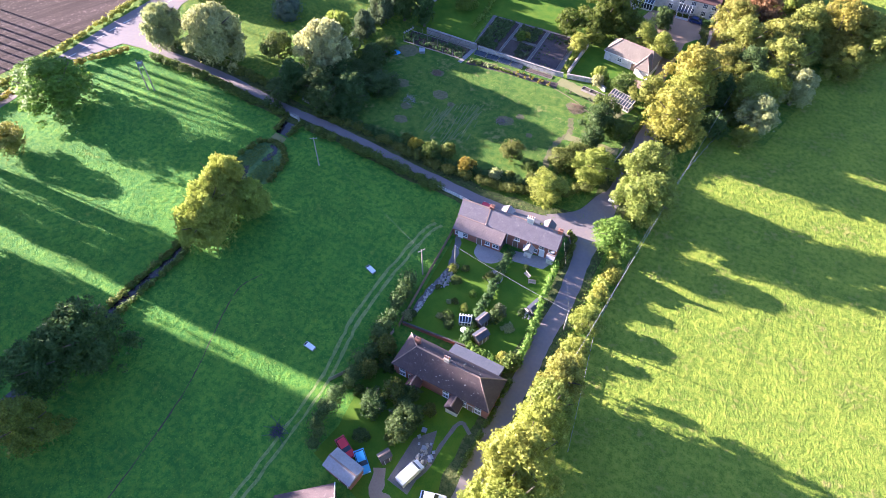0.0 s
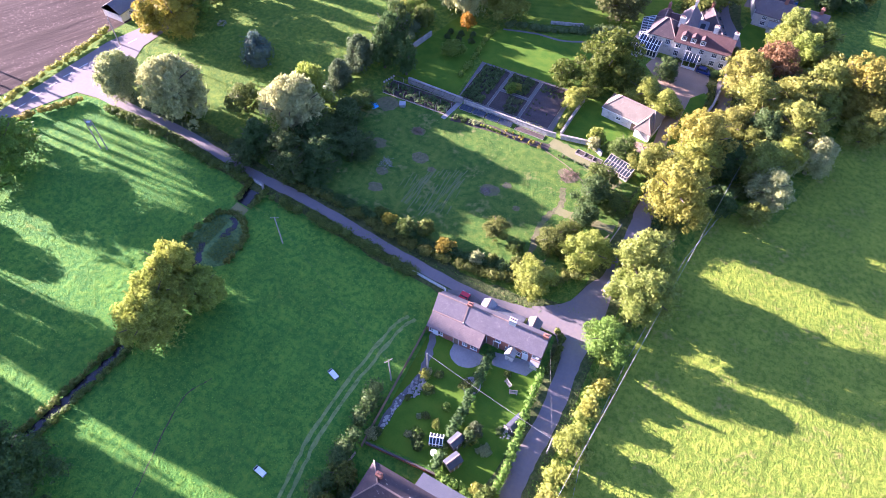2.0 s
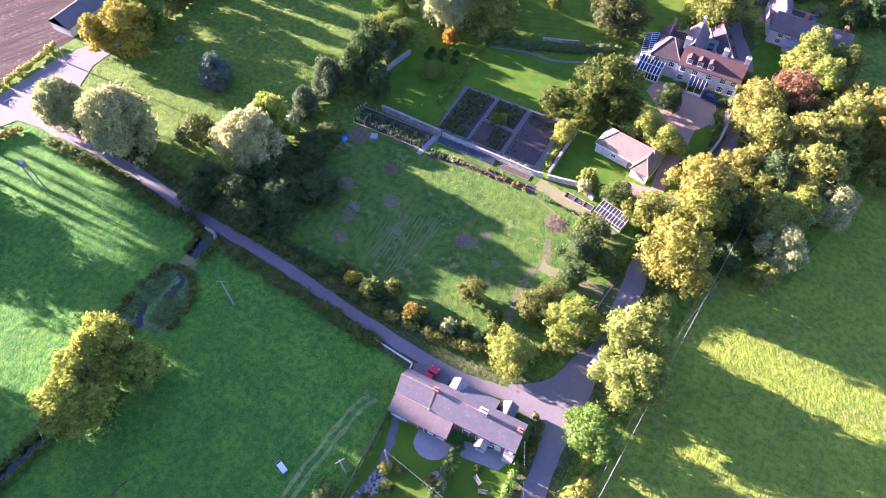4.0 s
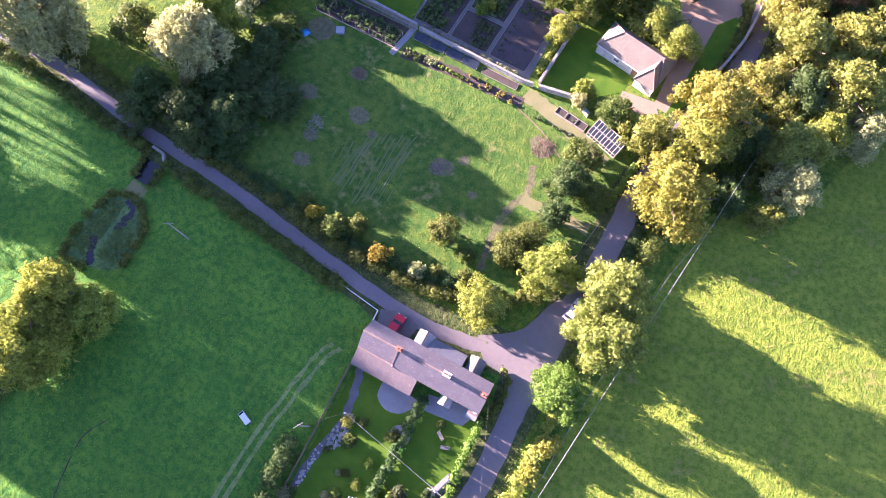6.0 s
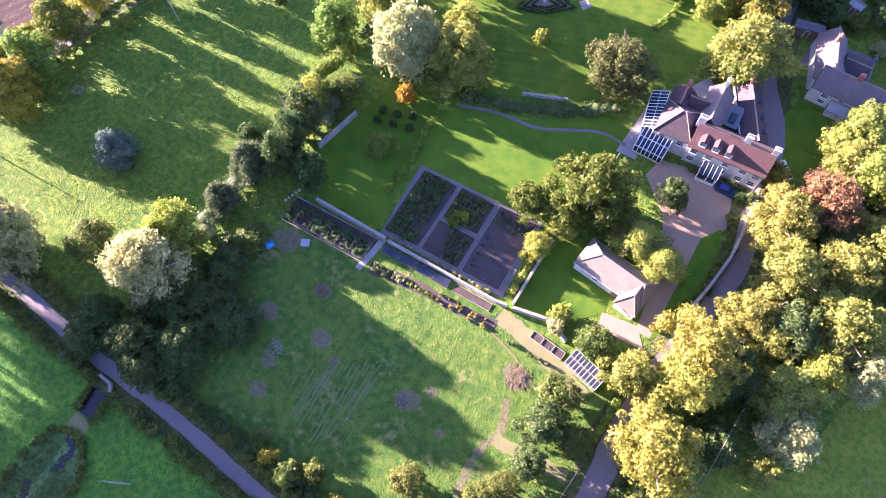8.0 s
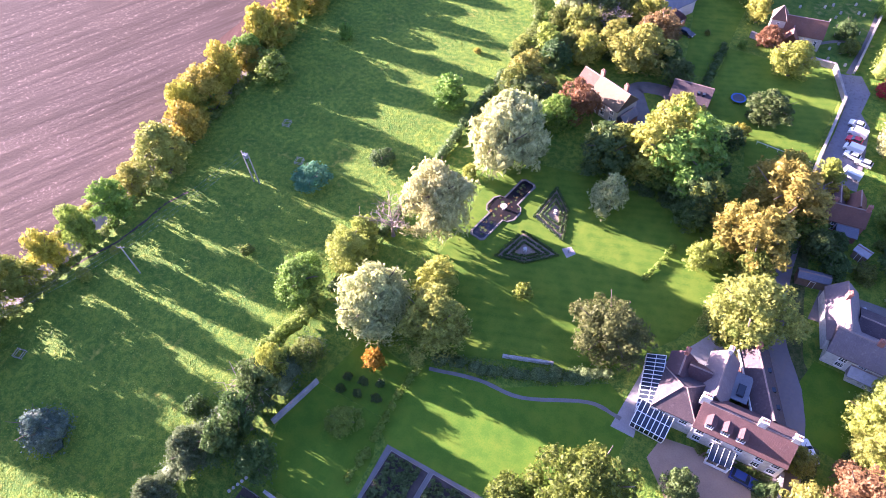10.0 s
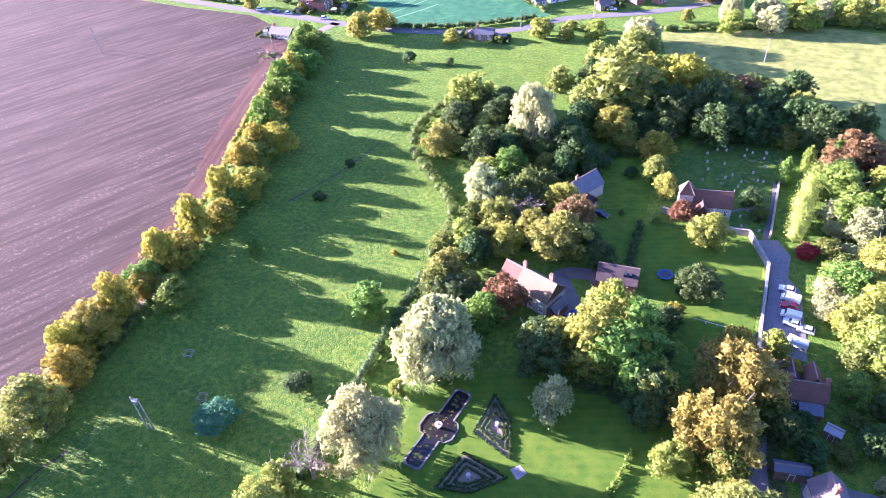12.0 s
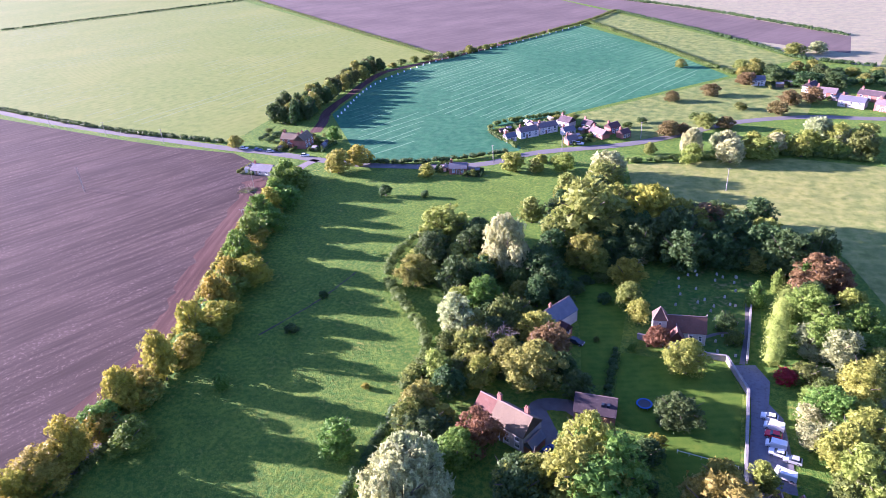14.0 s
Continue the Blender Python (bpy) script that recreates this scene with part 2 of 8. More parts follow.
surface("path_grit", (0.13, 0.12, 0.115), (0.19, 0.175, 0.16), 0.9, 0.5, 5, 0.4, 8, 0.03)
surface("paving", (0.25, 0.235, 0.235), (0.33, 0.31, 0.3), 0.85, 0.8, 4, 0.4, 6, 0.03)
grassy("grass_track", (0.19, 0.28, 0.08), (0.24, 0.31, 0.1), (0.3, 0.34, 0.12), patch_at=0.3, tuft_at=1.2)
surface("dry_track", (0.16, 0.17, 0.065), (0.22, 0.21, 0.09), 0.95, 0.4, 3, 0.6, 4, 0.1)
# buildings
surface("brick_red", (0.27, 0.105, 0.075), (0.36, 0.16, 0.11), 0.85, 0.6, 6, 0.5, 14, 0.02)
surface("whitewash", (0.56, 0.53, 0.49), (0.72, 0.69, 0.64), 0.8, 0.5, 3, 0.5, 6, 0.05, dirt=(0.36, 0.33, 0.29))
surface("old_limewash", (0.3, 0.28, 0.255), (0.6, 0.57, 0.53), 0.85, 0.9, 2.5, 0.6, 6, 0.05, dirt=(0.22, 0.2, 0.17))
surface("flint_wall", (0.22, 0.205, 0.19), (0.37, 0.345, 0.31), 0.85, 0.7, 4, 0.9, 6, 0.08)
surface("pale_stone", (0.36, 0.33, 0.29), (0.5, 0.46, 0.41), 0.85, 0.6, 4, 0.7, 6, 0.06)
surface("white_paint", (0.78, 0.78, 0.77), (0.83, 0.83, 0.82), 0.45, 0.8, 4, 0.1, 8, 0.01)
surface("timber", (0.16, 0.11, 0.075), (0.24, 0.17, 0.11), 0.8, 0.8, 5, 0.5, 9, 0.02)
surface("grey_timber", (0.26, 0.235, 0.21), (0.36, 0.33, 0.29), 0.85, 0.8, 5, 0.5, 9, 0.02)
surface("dark_timber", (0.05, 0.042, 0.04), (0.085, 0.072, 0.065), 0.75, 0.8, 5, 0.4, 9, 0.02)
surface("bark", (0.09, 0.07, 0.05), (0.16, 0.13, 0.1), 0.95, 1.0, 6, 0.9, 5, 0.06)
surface("dead_wood", (0.2, 0.165, 0.14), (0.29, 0.245, 0.21), 0.9, 1.0, 6, 0.5, 6, 0.03)
surface("lead_grey", (0.13, 0.14, 0.16), (0.19, 0.2, 0.22), 0.5, 0.6, 4, 0.2, 8, 0.02)
surface("sheet_roof", (0.27, 0.26, 0.27), (0.36, 0.35, 0.36), 0.7, 0.5, 3, 0.3, 6, 0.03, dirt=(0.28, 0.27, 0.25))
surface("clay_pot", (0.28, 0.15, 0.1), (0.36, 0.21, 0.15), 0.8, 1, 5, 0.2, 9, 0.02)
surface("galvanised", (0.3, 0.31, 0.33), (0.4, 0.41, 0.43), 0.4, 0.8, 5, 0.1, 8, 0.01, metal=0.5)
surface("blue_tarp", (0.02, 0.22, 0.62), (0.05, 0.32, 0.75), 0.4, 0.9, 3, 0.9, 2.5, 0.2)
surface("dark_cover", (0.025, 0.03, 0.045), (0.05, 0.055, 0.075), 0.5, 0.8, 3, 0.6, 3, 0.1)
surface("trampoline_blue", (0.02, 0.08, 0.28), (0.04, 0.12, 0.36), 0.5, 0.8, 3, 0.2, 6, 0.02)
surface("cable_dark", (0.06, 0.065, 0.06), (0.09, 0.095, 0.09), 0.6, 0.5, 2, 0.0)
surface("cable_pale", (0.3, 0.3, 0.3), (0.38, 0.38, 0.38), 0.5, 0.5, 2, 0.0)
surface("rubber", (0.02, 0.02, 0.02), (0.035, 0.035, 0.035), 0.8, 1, 6, 0.2, 12, 0.01)
tiled("plain_tile", (0.052, 0.037, 0.044), (0.086, 0.06, 0.064), (0.21, 0.18, 0.175), patch=0.32)
tiled("barn_tile", (0.15, 0.127, 0.104), (0.21, 0.178, 0.145), (0.31, 0.265, 0.215))
tiled("pale_tile", (0.14, 0.112, 0.116), (0.195, 0.156, 0.155), (0.3, 0.25, 0.21))
tiled("red_tile", (0.082, 0.042, 0.042), (0.12, 0.062, 0.058), (0.18, 0.135, 0.12), patch=0.35)
tiled("tan_tile", (0.145, 0.108, 0.066), (0.2, 0.148, 0.088), (0.26, 0.215, 0.15), patch=0.35)
tiled("orange_tile", (0.13, 0.058, 0.038), (0.19, 0.086, 0.055), (0.2, 0.145, 0.11), patch=0.35)
tiled("slate", (0.1, 0.105, 0.13), (0.15, 0.15, 0.175), (0.28, 0.27, 0.25), patch=0.3, rough=0.55)
tiled("weathered_slate", (0.131, 0.115, 0.137), (0.187, 0.165, 0.187), (0.36, 0.315, 0.29), patch=0.45, rough=0.7)
surface("ridge_tile", (0.2, 0.14, 0.12), (0.3, 0.22, 0.185), 0.85, 0.8, 4, 0.4, 8, 0.02)
glassy("glass")
m_, n_, l_, b_ = nodes_of("window_glass")
b_.inputs["Base Color"].default_value, b_.inputs["Roughness"].default_value = (0.03, 0.04, 0.055, 1), 0.05
m_, n_, l_, b_ = nodes_of("water")
b_.inputs["Base Color"].default_value, b_.inputs["Roughness"].default_value = (0.018, 0.016, 0.02, 1), 0.06
bump_node(n_, l_, noise_node(n_, l_, place_vec(n_, l_), 2.0, 3), 0.12, 0.05, b_)
for nm, c in (("red", (0.55, 0.012, 0.025)), ("blue", (0.012, 0.03, 0.16)), ("sky_blue", (0.06, 0.32, 0.62)), ("white", (0.78, 0.78, 0.78)), ("silver", (0.42, 0.44, 0.47)), ("black", (0.02, 0.02, 0.025)), ("maroon", (0.18, 0.02, 0.04))):
    m_, n_, l_, b_ = nodes_of("car_" + nm)
    b_.inputs["Base Color"].default_value, b_.inputs["Roughness"].default_value, b_.inputs["Coat Weight"].default_value = (*c, 1), 0.35, 0.6
# foliage
leafy("leaf_oak", (0.0872, 0.141, 0.0199), (0.219, 0.263, 0.0399))
# dark leaves; for shaded trees and scrub the shade is in this colour
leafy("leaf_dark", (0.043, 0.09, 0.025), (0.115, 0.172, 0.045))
leafy("leaf_lime", (0.11, 0.21, 0.022), (0.22, 0.31, 0.05))
leafy("leaf_golden", (0.198, 0.25, 0.0275), (0.37, 0.398, 0.0706))
leafy("leaf_lime2", (0.206, 0.264, 0.0362), (0.395, 0.433, 0.0794))
leafy("leaf_ash", (0.155, 0.197, 0.0314), (0.353, 0.361, 0.0706))
leafy("leaf_maple", (0.189, 0.203, 0.0297), (0.387, 0.361, 0.055))
leafy("leaf_pale", (0.254, 0.292, 0.114), (0.453, 0.468, 0.197))
leafy("leaf_silver", (0.308, 0.351, 0.145), (0.544, 0.555, 0.249))
leafy("leaf_grey", (0.0936, 0.131, 0.0595), (0.169, 0.205, 0.0954))
leafy("leaf_holm", (0.0562, 0.0796, 0.0198), (0.14, 0.155, 0.0438))
# the lighter second colour stands in for sunlit tips
leafy("leaf_yew", (0.036, 0.074, 0.01), (0.175, 0.215, 0.026))
leafy("leaf_copper", (0.15, 0.091, 0.04), (0.3, 0.178, 0.074))
leafy("leaf_autumn", (0.24, 0.231, 0.0234), (0.429, 0.379, 0.047))
leafy("leaf_russet", (0.185, 0.165, 0.028), (0.39, 0.33, 0.06))
leafy("leaf_copper2", (0.15, 0.12, 0.04), (0.26, 0.2, 0.065))
leafy("leaf_orange", (0.302, 0.172, 0.0109), (0.429, 0.283, 0.0218))
leafy("leaf_teal", (0.0507, 0.173, 0.0775), (0.131, 0.304, 0.147))
leafy("leaf_blue", (0.071, 0.122, 0.0949), (0.152, 0.213, 0.173))
leafy("leaf_red", (0.255, 0.0304, 0.0259), (0.406, 0.071, 0.0516))
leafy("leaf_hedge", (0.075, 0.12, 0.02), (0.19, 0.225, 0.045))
leafy("leaf_veg", (0.066, 0.128, 0.036), (0.17, 0.235, 0.085))
leafy("leaf_tuft", (0.0864, 0.24, 0.0286), (0.211, 0.355, 0.0367))
leafy("leaf_dry", (0.125, 0.23, 0.0286), (0.23, 0.312, 0.0449))

# ---- tools ----
class Build:
    """Gathers verts and faces for one mesh, with a material slot number a face."""

    def __init__(self):
        self.v, self.f = [], []

    def poly(self, pts, faces):
        k = len(self.v)
        self.v += [tuple(p) for p in pts]
        self.f += [tuple(i + k for i in q) for q in faces]
        return self

    def box(self, x0, y0, z0, x1, y1, z1, bevel=0.0):
        b = bevel
        if not b:
            p = [(x, y, z) for z in (z0, z1) for x, y in ((x0, y0), (x1, y0), (x1, y1), (x0, y1))]
            return self.poly(p, [(3, 2, 1, 0), (4, 5, 6, 7), (0, 1, 5, 4), (1, 2, 6, 5), (2, 3, 7, 6), (3, 0, 4, 7)])
        rings = []
        for z, i in ((z0, b), (z0 + b, 0), (z1 - b, 0), (z1, b)):
            rings.append([(x0 + b + i, y0 + i, z), (x1 - b - i, y0 + i, z), (x1 - i, y0 + b + i, z), (x1 - i, y1 - b - i, z), (x1 - b - i, y1 - i, z), (x0 + b + i, y1 - i, z), (x0 + i, y1 - b - i, z), (x0 + i, y0 + b + i, z)])
        return self.loft(rings)

    def loft(self, rings, caps=True):
        n = len(rings[0])
        f = [(a * n + i, a * n + (i + 1) % n, (a + 1) * n + (i + 1) % n, (a + 1) * n + i) for a in range(len(rings) - 1) for i in range(n)]
        if caps:
            f += [tuple(range(n))[::-1], tuple((len(rings) - 1) * n + i for i in range(n))]
        return self.poly([p for r in rings for p in r], f)

    def tube(self, a, b, r0, r1=None, sides=6):
        a, b = Vector(a), Vector(b)
        r1 = r0 if r1 is None else r1
        q = (b - a).to_track_quat("Z", "Y")
        ring = [Vector((math.cos(2 * math.pi * i / sides), math.sin(2 * math.pi * i / sides), 0)) for i in range(sides)]
        return self.loft([[a + q @ (u * r0) for u in ring], [b + q @ (u * r1) for u in ring]])

    def disc(self, x, y, z0, z1, r, sides=20, r1=None):
        r1 = r if r1 is None else r1
        ring = [(math.cos(2 * math.pi * i / sides), math.sin(2 * math.pi * i / sides)) for i in range(sides)]
        return self.loft([[(x + r * u, y + r * w, z0) for u, w in ring], [(x + r1 * u, y + r1 * w, z1) for u, w in ring]])

    def mesh(self, name, material):
        me = bpy.data.meshes.new(name)
        me.from_pydata(self.v, [], self.f)
        if material:
            me.materials.append(MATS[material])
        return me


def part(name, build, material, parent, label=""):
    """Links a mesh as one object under a thing or a part."""
    me = build if isinstance(build, bpy.types.Mesh) else build.mesh(name, material)
    ob = new(name, me)
    ob.parent = parent
    return tagged(ob, label)


def thing(name, x, y, z=0.0, turn=0.0, label="", category="", group="", kind="", build=None, material=None, scale=None):
    """A top-level thing: a mesh, or an Empty at its base."""
    ob = new(name, build.mesh(name, material) if build else None)
    ob.matrix_basis = pose(x, y, z, 0, 0, turn) @ (Matrix.Diagonal((*scale, 1)) if scale else Matrix())
    return tagged(ob, label, category, group, kind)


def smooth(pts, n=6):
    """A rounded line through the given corners."""
    p = [Vector((*q, 0)) for q in pts]
    p = [2 * p[0] - p[1], *p, 2 * p[-1] - p[-2]]
    out = []
    for i in range(1, len(p) - 2):
        for k in range(n):
            t = k / n
            out.append(0.5 * ((2 * p[i]) + (p[i + 1] - p[i - 1]) * t + (2 * p[i - 1] - 5 * p[i] + 4 * p[i + 1] - p[i + 2]) * t * t + (3 * p[i] - p[i - 1] - 3 * p[i + 1] + p[i + 2]) * t ** 3))
    return [(q.x, q.y) for q in out] + [(p[-2].x, p[-2].y)]


def offsets(line):
    """Unit left normals along a line."""
    out = []
    for i in range(len(line)):
        a, b = line[max(i - 1, 0)], line[min(i + 1, len(line) - 1)]
        d = Vector((b[0] - a[0], b[1] - a[1])).normalized()
        out.append((-d.y, d.x))
    return out


def strip(name, pts, width, z, material, label, category="", kind="structure", ragged=0.12, n=6):
    """A road, path or stream: a band along a rounded line, with uneven edges."""
    line, b = smooth(pts, n), Build()
    nor = offsets(line)
    rnd = random.Random(name)
    left = [(p[0] + q[0] * (width / 2 + rnd.uniform(-ragged, ragged)), p[1] + q[1] * (width / 2 + rnd.uniform(-ragged, ragged)), z) for p, q in zip(line, nor)]
    right = [(p[0] - q[0] * (width / 2 + rnd.uniform(-ragged, ragged)), p[1] - q[1] * (width / 2 + rnd.uniform(-ragged, ragged)), z) for p, q in zip(line, nor)]
    k = len(line)
    b.poly(left + right, [(i, k + i, k + i + 1, i + 1) for i in range(k - 1)])
    return thing(name, 0, 0, label=label, category=category, kind=kind, build=b, material=material)


def area(name, pts, z, material, label, category="", kind="structure", rounded=0):
    """A patch of ground inside an outline."""
    bm = bmesh.new()
    pts = smooth(list(pts) + [pts[0]], rounded)[:-1] if rounded else pts
    bm.faces.new([bm.verts.new((x, y, z)) for x, y in pts])
    bmesh.ops.triangulate(bm, faces=bm.faces[:])
    bm.normal_update()
    for f in bm.faces:
        if f.normal.z < 0:
            f.normal_flip()
    me = bpy.data.meshes.new(name)
    bm.to_mesh(me)
    bm.free()
    me.materials.append(MATS[material])
    return tagged(new(name, me), label, category, kind=kind)


# unit ball of 12 corners for the dense inside of a clump
_bm = bmesh.new()
bmesh.ops.create_icosphere(_bm, subdivisions=1, radius=1.0)
BALL_V = np.array([v.co[:] for v in _bm.verts])
BALL_F = np.array([[v.index for v in f.verts] for f in _bm.faces])
_bm.free()


def leaf_mesh(name, centres, radii, count, size, seed, squash=1.0, hang=0.0, core=0.8, top_only=False, material=None):
    """A crown: leaf clumps over the skin of many lobes, and a dense inside of each lobe."""
    g = np.random.default_rng(seed)
    c, r = np.array(centres, float), np.array(radii, float)
    pick = g.choice(len(c), int(count * 1.5), p=r ** 2 / (r ** 2).sum())
    d = g.normal(size=(len(pick), 3))
    d /= np.linalg.norm(d, axis=1)[:, None]
    if top_only:
        d[:, 2] = np.abs(d[:, 2])
    else:
        d[:, 2] = np.where(d[:, 2] < -0.35, -d[:, 2], d[:, 2])
    rad = r[pick] * g.uniform(0.8, 1.0, len(pick)) * (1 + 0.45 * g.random(len(pick)) ** 4)
    pos = c[pick] + d * rad[:, None] * np.array((1, 1, squash))
    keep = np.ones(len(pos), bool)
    for i in range(len(c)):
        q = (pos - c[i]) / np.array((1, 1, squash))
        keep &= (np.linalg.norm(q, axis=1) > 0.8 * r[i]) | (pick == i)
    keep &= pos[:, 2] > 0.02
    pos, d = pos[keep][:count], d[keep][:count]
    k = len(pos)
    nrm = d + g.normal(scale=0.85, size=(k, 3))
    nrm /= np.linalg.norm(nrm, axis=1)[:, None]
    u = np.cross(nrm, g.normal(size=(k, 3)))
    u /= np.linalg.norm(u, axis=1)[:, None]
    if hang:
        u = u * (1 - hang) + np.array((0, 0, -1.0)) * hang
        u /= np.linalg.norm(u, axis=1)[:, None]
        nrm = np.cross(u, np.cross(nrm, u))
        nrm /= np.linalg.norm(nrm, axis=1)[:, None]
    w = np.cross(nrm, u)
    s = (size * g.uniform(0.55, 1.35, k))[:, None]
    lu = s * (1 + 1.6 * hang)
    lw = s * (1 - 0.35 * hang)
    fold = nrm * s * g.uniform(0.1, 0.6, k)[:, None]
    quads = np.stack([pos + u * lu * 1.5 - fold, pos - u * lu * 0.8 + w * lw * 1.2, pos - u * lu * 1.1 - w * lw - fold], 1).reshape(-1, 3)
    soft = 0.3 * d + 0.7 * nrm
    soft /= np.linalg.norm(soft, axis=1)[:, None]
    qf = np.arange(3 * k).reshape(-1, 3)
    hv, hf, at = [], [], len(quads)
    for i in np.flatnonzero(r > 0.3 * r.max()):
        wob = 1 + 0.12 * g.normal(size=(len(BALL_V), 1))
        hv.append(c[i] + BALL_V * wob * r[i] * core * np.array((1, 1, squash)))
        hf.append(BALL_F + at)
        at += len(BALL_V)
    verts = np.vstack([quads, *hv])
    verts[:, 2] = np.maximum(verts[:, 2], 0.01)
    tri = np.vstack(hf)
    me = bpy.data.meshes.new(name)
    me.vertices.add(len(verts))
    me.vertices.foreach_set("co", verts.astype(np.float32).ravel())
    loops = np.concatenate([qf.ravel(), tri.ravel()]).astype(np.int32)
    me.loops.add(len(loops))
    me.loops.foreach_set("vertex_index", loops)
    start = np.concatenate([np.arange(k) * 3, 3 * k + np.arange(len(tri)) * 3]).astype(np.int32)
    me.polygons.add(k + len(tri))
    me.polygons.foreach_set("loop_start", start)
    me.update(calc_edges=True)
    inner = np.vstack([BALL_V] * len(hv))[tri.ravel() - 3 * k]
    me.normals_split_custom_set(np.vstack([np.repeat(soft, 3, 0), inner]).tolist())
    if material:
        me.materials.append(MATS[material])
    return me


def lobes(shape, R, H, rnd):
    """Centres and radii of the clumps of a crown of that shape, radius and height."""
    c, r = [], []
    if shape == "broad":
        lean = [rnd.uniform(0, 6.283) for i in range(3)]
        for i in range(84):
            z = rnd.uniform(0, 1) ** 0.75
            w = math.sqrt(max(0.04, 1 - ((z - 0.3) / 0.74) ** 2)) if z > 0.3 else 0.84 + z * 0.53
            a = rnd.uniform(0, 6.283)
            w *= 0.9 + 0.13 * math.sin(2 * a + lean[0]) + 0.1 * math.sin(3 * a + lean[1] + 2 * z) + 0.06 * math.sin(7 * a + lean[2])
            s = R * rnd.uniform(0.09, 0.15) if i % 4 else R * rnd.uniform(0.18, 0.27)
            q = max(0, R * w - 0.8 * s) * rnd.uniform(0.72, 1.04)
            c.append((q * math.cos(a), q * math.sin(a), 0.05 * H + s * 0.6 + z * (H * 0.95 - s * 1.5)))
            r.append(s)
        for i in range(6):
            c.append((R * 0.16 * math.cos(i), R * 0.16 * math.sin(i), (0.22 + 0.09 * i) * H)), r.append(R * (0.56 - 0.05 * i))
    elif shape == "willow":
        lean = rnd.uniform(0, 6.283)
        for i in range(50):
            z = rnd.uniform(0, 1) ** 0.8
            a = rnd.uniform(0, 6.283)
            s = R * rnd.uniform(0.12, 0.2) if i % 3 else R * rnd.uniform(0.22, 0.3)
            q = (R - 0.8 * s) * math.sqrt(max(0.05, 1 - z ** 2.2)) * rnd.uniform(0.7, 1.0) * (0.9 + 0.14 * math.sin(2 * a + lean))
            c.append((q * math.cos(a), q * math.sin(a), 0.06 * H + s + z * (H * 0.92 - 1.8 * s)))
            r.append(s)
        for i in range(5):
            c.append((0, R * 0.1 * (i - 2), (0.2 + 0.1 * i) * H)), r.append(R * (0.58 - 0.06 * i))
    elif shape == "high":
        for i in range(40):
            a, q, s = rnd.uniform(0, 6.283), R * 0.85 * rnd.random() ** 0.6, R * rnd.uniform(0.2, 0.4)
            c.append((q * math.cos(a), q * math.sin(a), H * (0.66 + 0.31 * rnd.random() * (1 - 0.3 * q / R))))
            r.append(s)
    elif shape == "cone":
        for i in range(22):
            z = i / 21
            w = (1 - z) ** 0.8 * (0.75 + 0.25 * min(1, z * 6))
            for k in range(2 if z < 0.75 else 1):
                a, q = rnd.uniform(0, 6.283), R * 0.5 * w
                c.append((q * math.cos(a), q * math.sin(a), H * (0.06 + 0.86 * z)))
                r.append(R * (0.16 + 0.5 * w) * rnd.uniform(0.85, 1.1))
    elif shape == "layers":
        for i in range(34):
            z = rnd.uniform(0, 1) ** 1.2
            a, q = rnd.uniform(0, 6.283), R * 0.7 * (1.05 - z) * rnd.uniform(0.5, 1)
            c.append((q * math.cos(a), q * math.sin(a), H * (0.18 + 0.74 * z)))
            r.append(R * rnd.uniform(0.24, 0.36) * (1.15 - 0.5 * z))
    elif shape == "bush":
        for i in range(26):
            a, q = rnd.uniform(0, 6.283), R * 0.8 * rnd.uniform(0.2, 1.0)
            z = rnd.uniform(0.1, 0.86) * (1.1 - 0.55 * q / R)
            c.append((q * math.cos(a), q * math.sin(a), H * z))
            r.append(min(R, H) * rnd.uniform(0.14, 0.3))
        c.append((0, 0, 0.42 * H)), r.append(min(R, H * 0.55) * 0.75)
    return c, r


def trunk_mesh(name, R, H, rnd, material="bark", limbs=6, bare=False):
    b = Build()
    top = Vector((rnd.uniform(-0.05, 0.05) * R, rnd.uniform(-0.05, 0.05) * R, 0.5 * H))
    r0 = 0.035 * H + 0.03
    b.tube((0, 0, -0.1), (0, 0, 0.04 * H), r0 * 1.5, r0, 8)
    b.tube((0, 0, 0.04 * H), top, r0, r0 * 0.6, 8)
    for i in range(limbs):
        a = 6.283 * (i + rnd.uniform(-0.3, 0.3)) / limbs
        s = top * rnd.uniform(0.45, 1.0)
        e = Vector((math.cos(a) * R * rnd.uniform(0.5, 0.85), math.sin(a) * R * rnd.uniform(0.5, 0.85), H * rnd.uniform(0.5, 0.92)))
        mid = s.lerp(e, 0.5) + Vector((0, 0, 0.05 * H))
        b.tube(s, mid, r0 * 0.5, r0 * 0.32, 5)
        b.tube(mid, e, r0 * 0.32, r0 * 0.1, 5)
        if bare:
            for k in range(7):
                p = mid.lerp(e, rnd.uniform(0, 1))
                q = p + Vector((rnd.gauss(0, 0.3) * R, rnd.gauss(0, 0.3) * R, rnd.uniform(-0.02, 0.25) * H))
                b.tube(p, q, r0 * 0.2, r0 * 0.08, 4)
                for j in range(3):
                    w = p.lerp(q, rnd.uniform(0.3, 1))
                    b.tube(w, w + Vector((rnd.gauss(0, 0.16) * R, rnd.gauss(0, 0.16) * R, rnd.uniform(0, 0.14) * H)), r0 * 0.1, r0 * 0.05, 3)
    return b.mesh(name, material)


TEMPLATES = {}
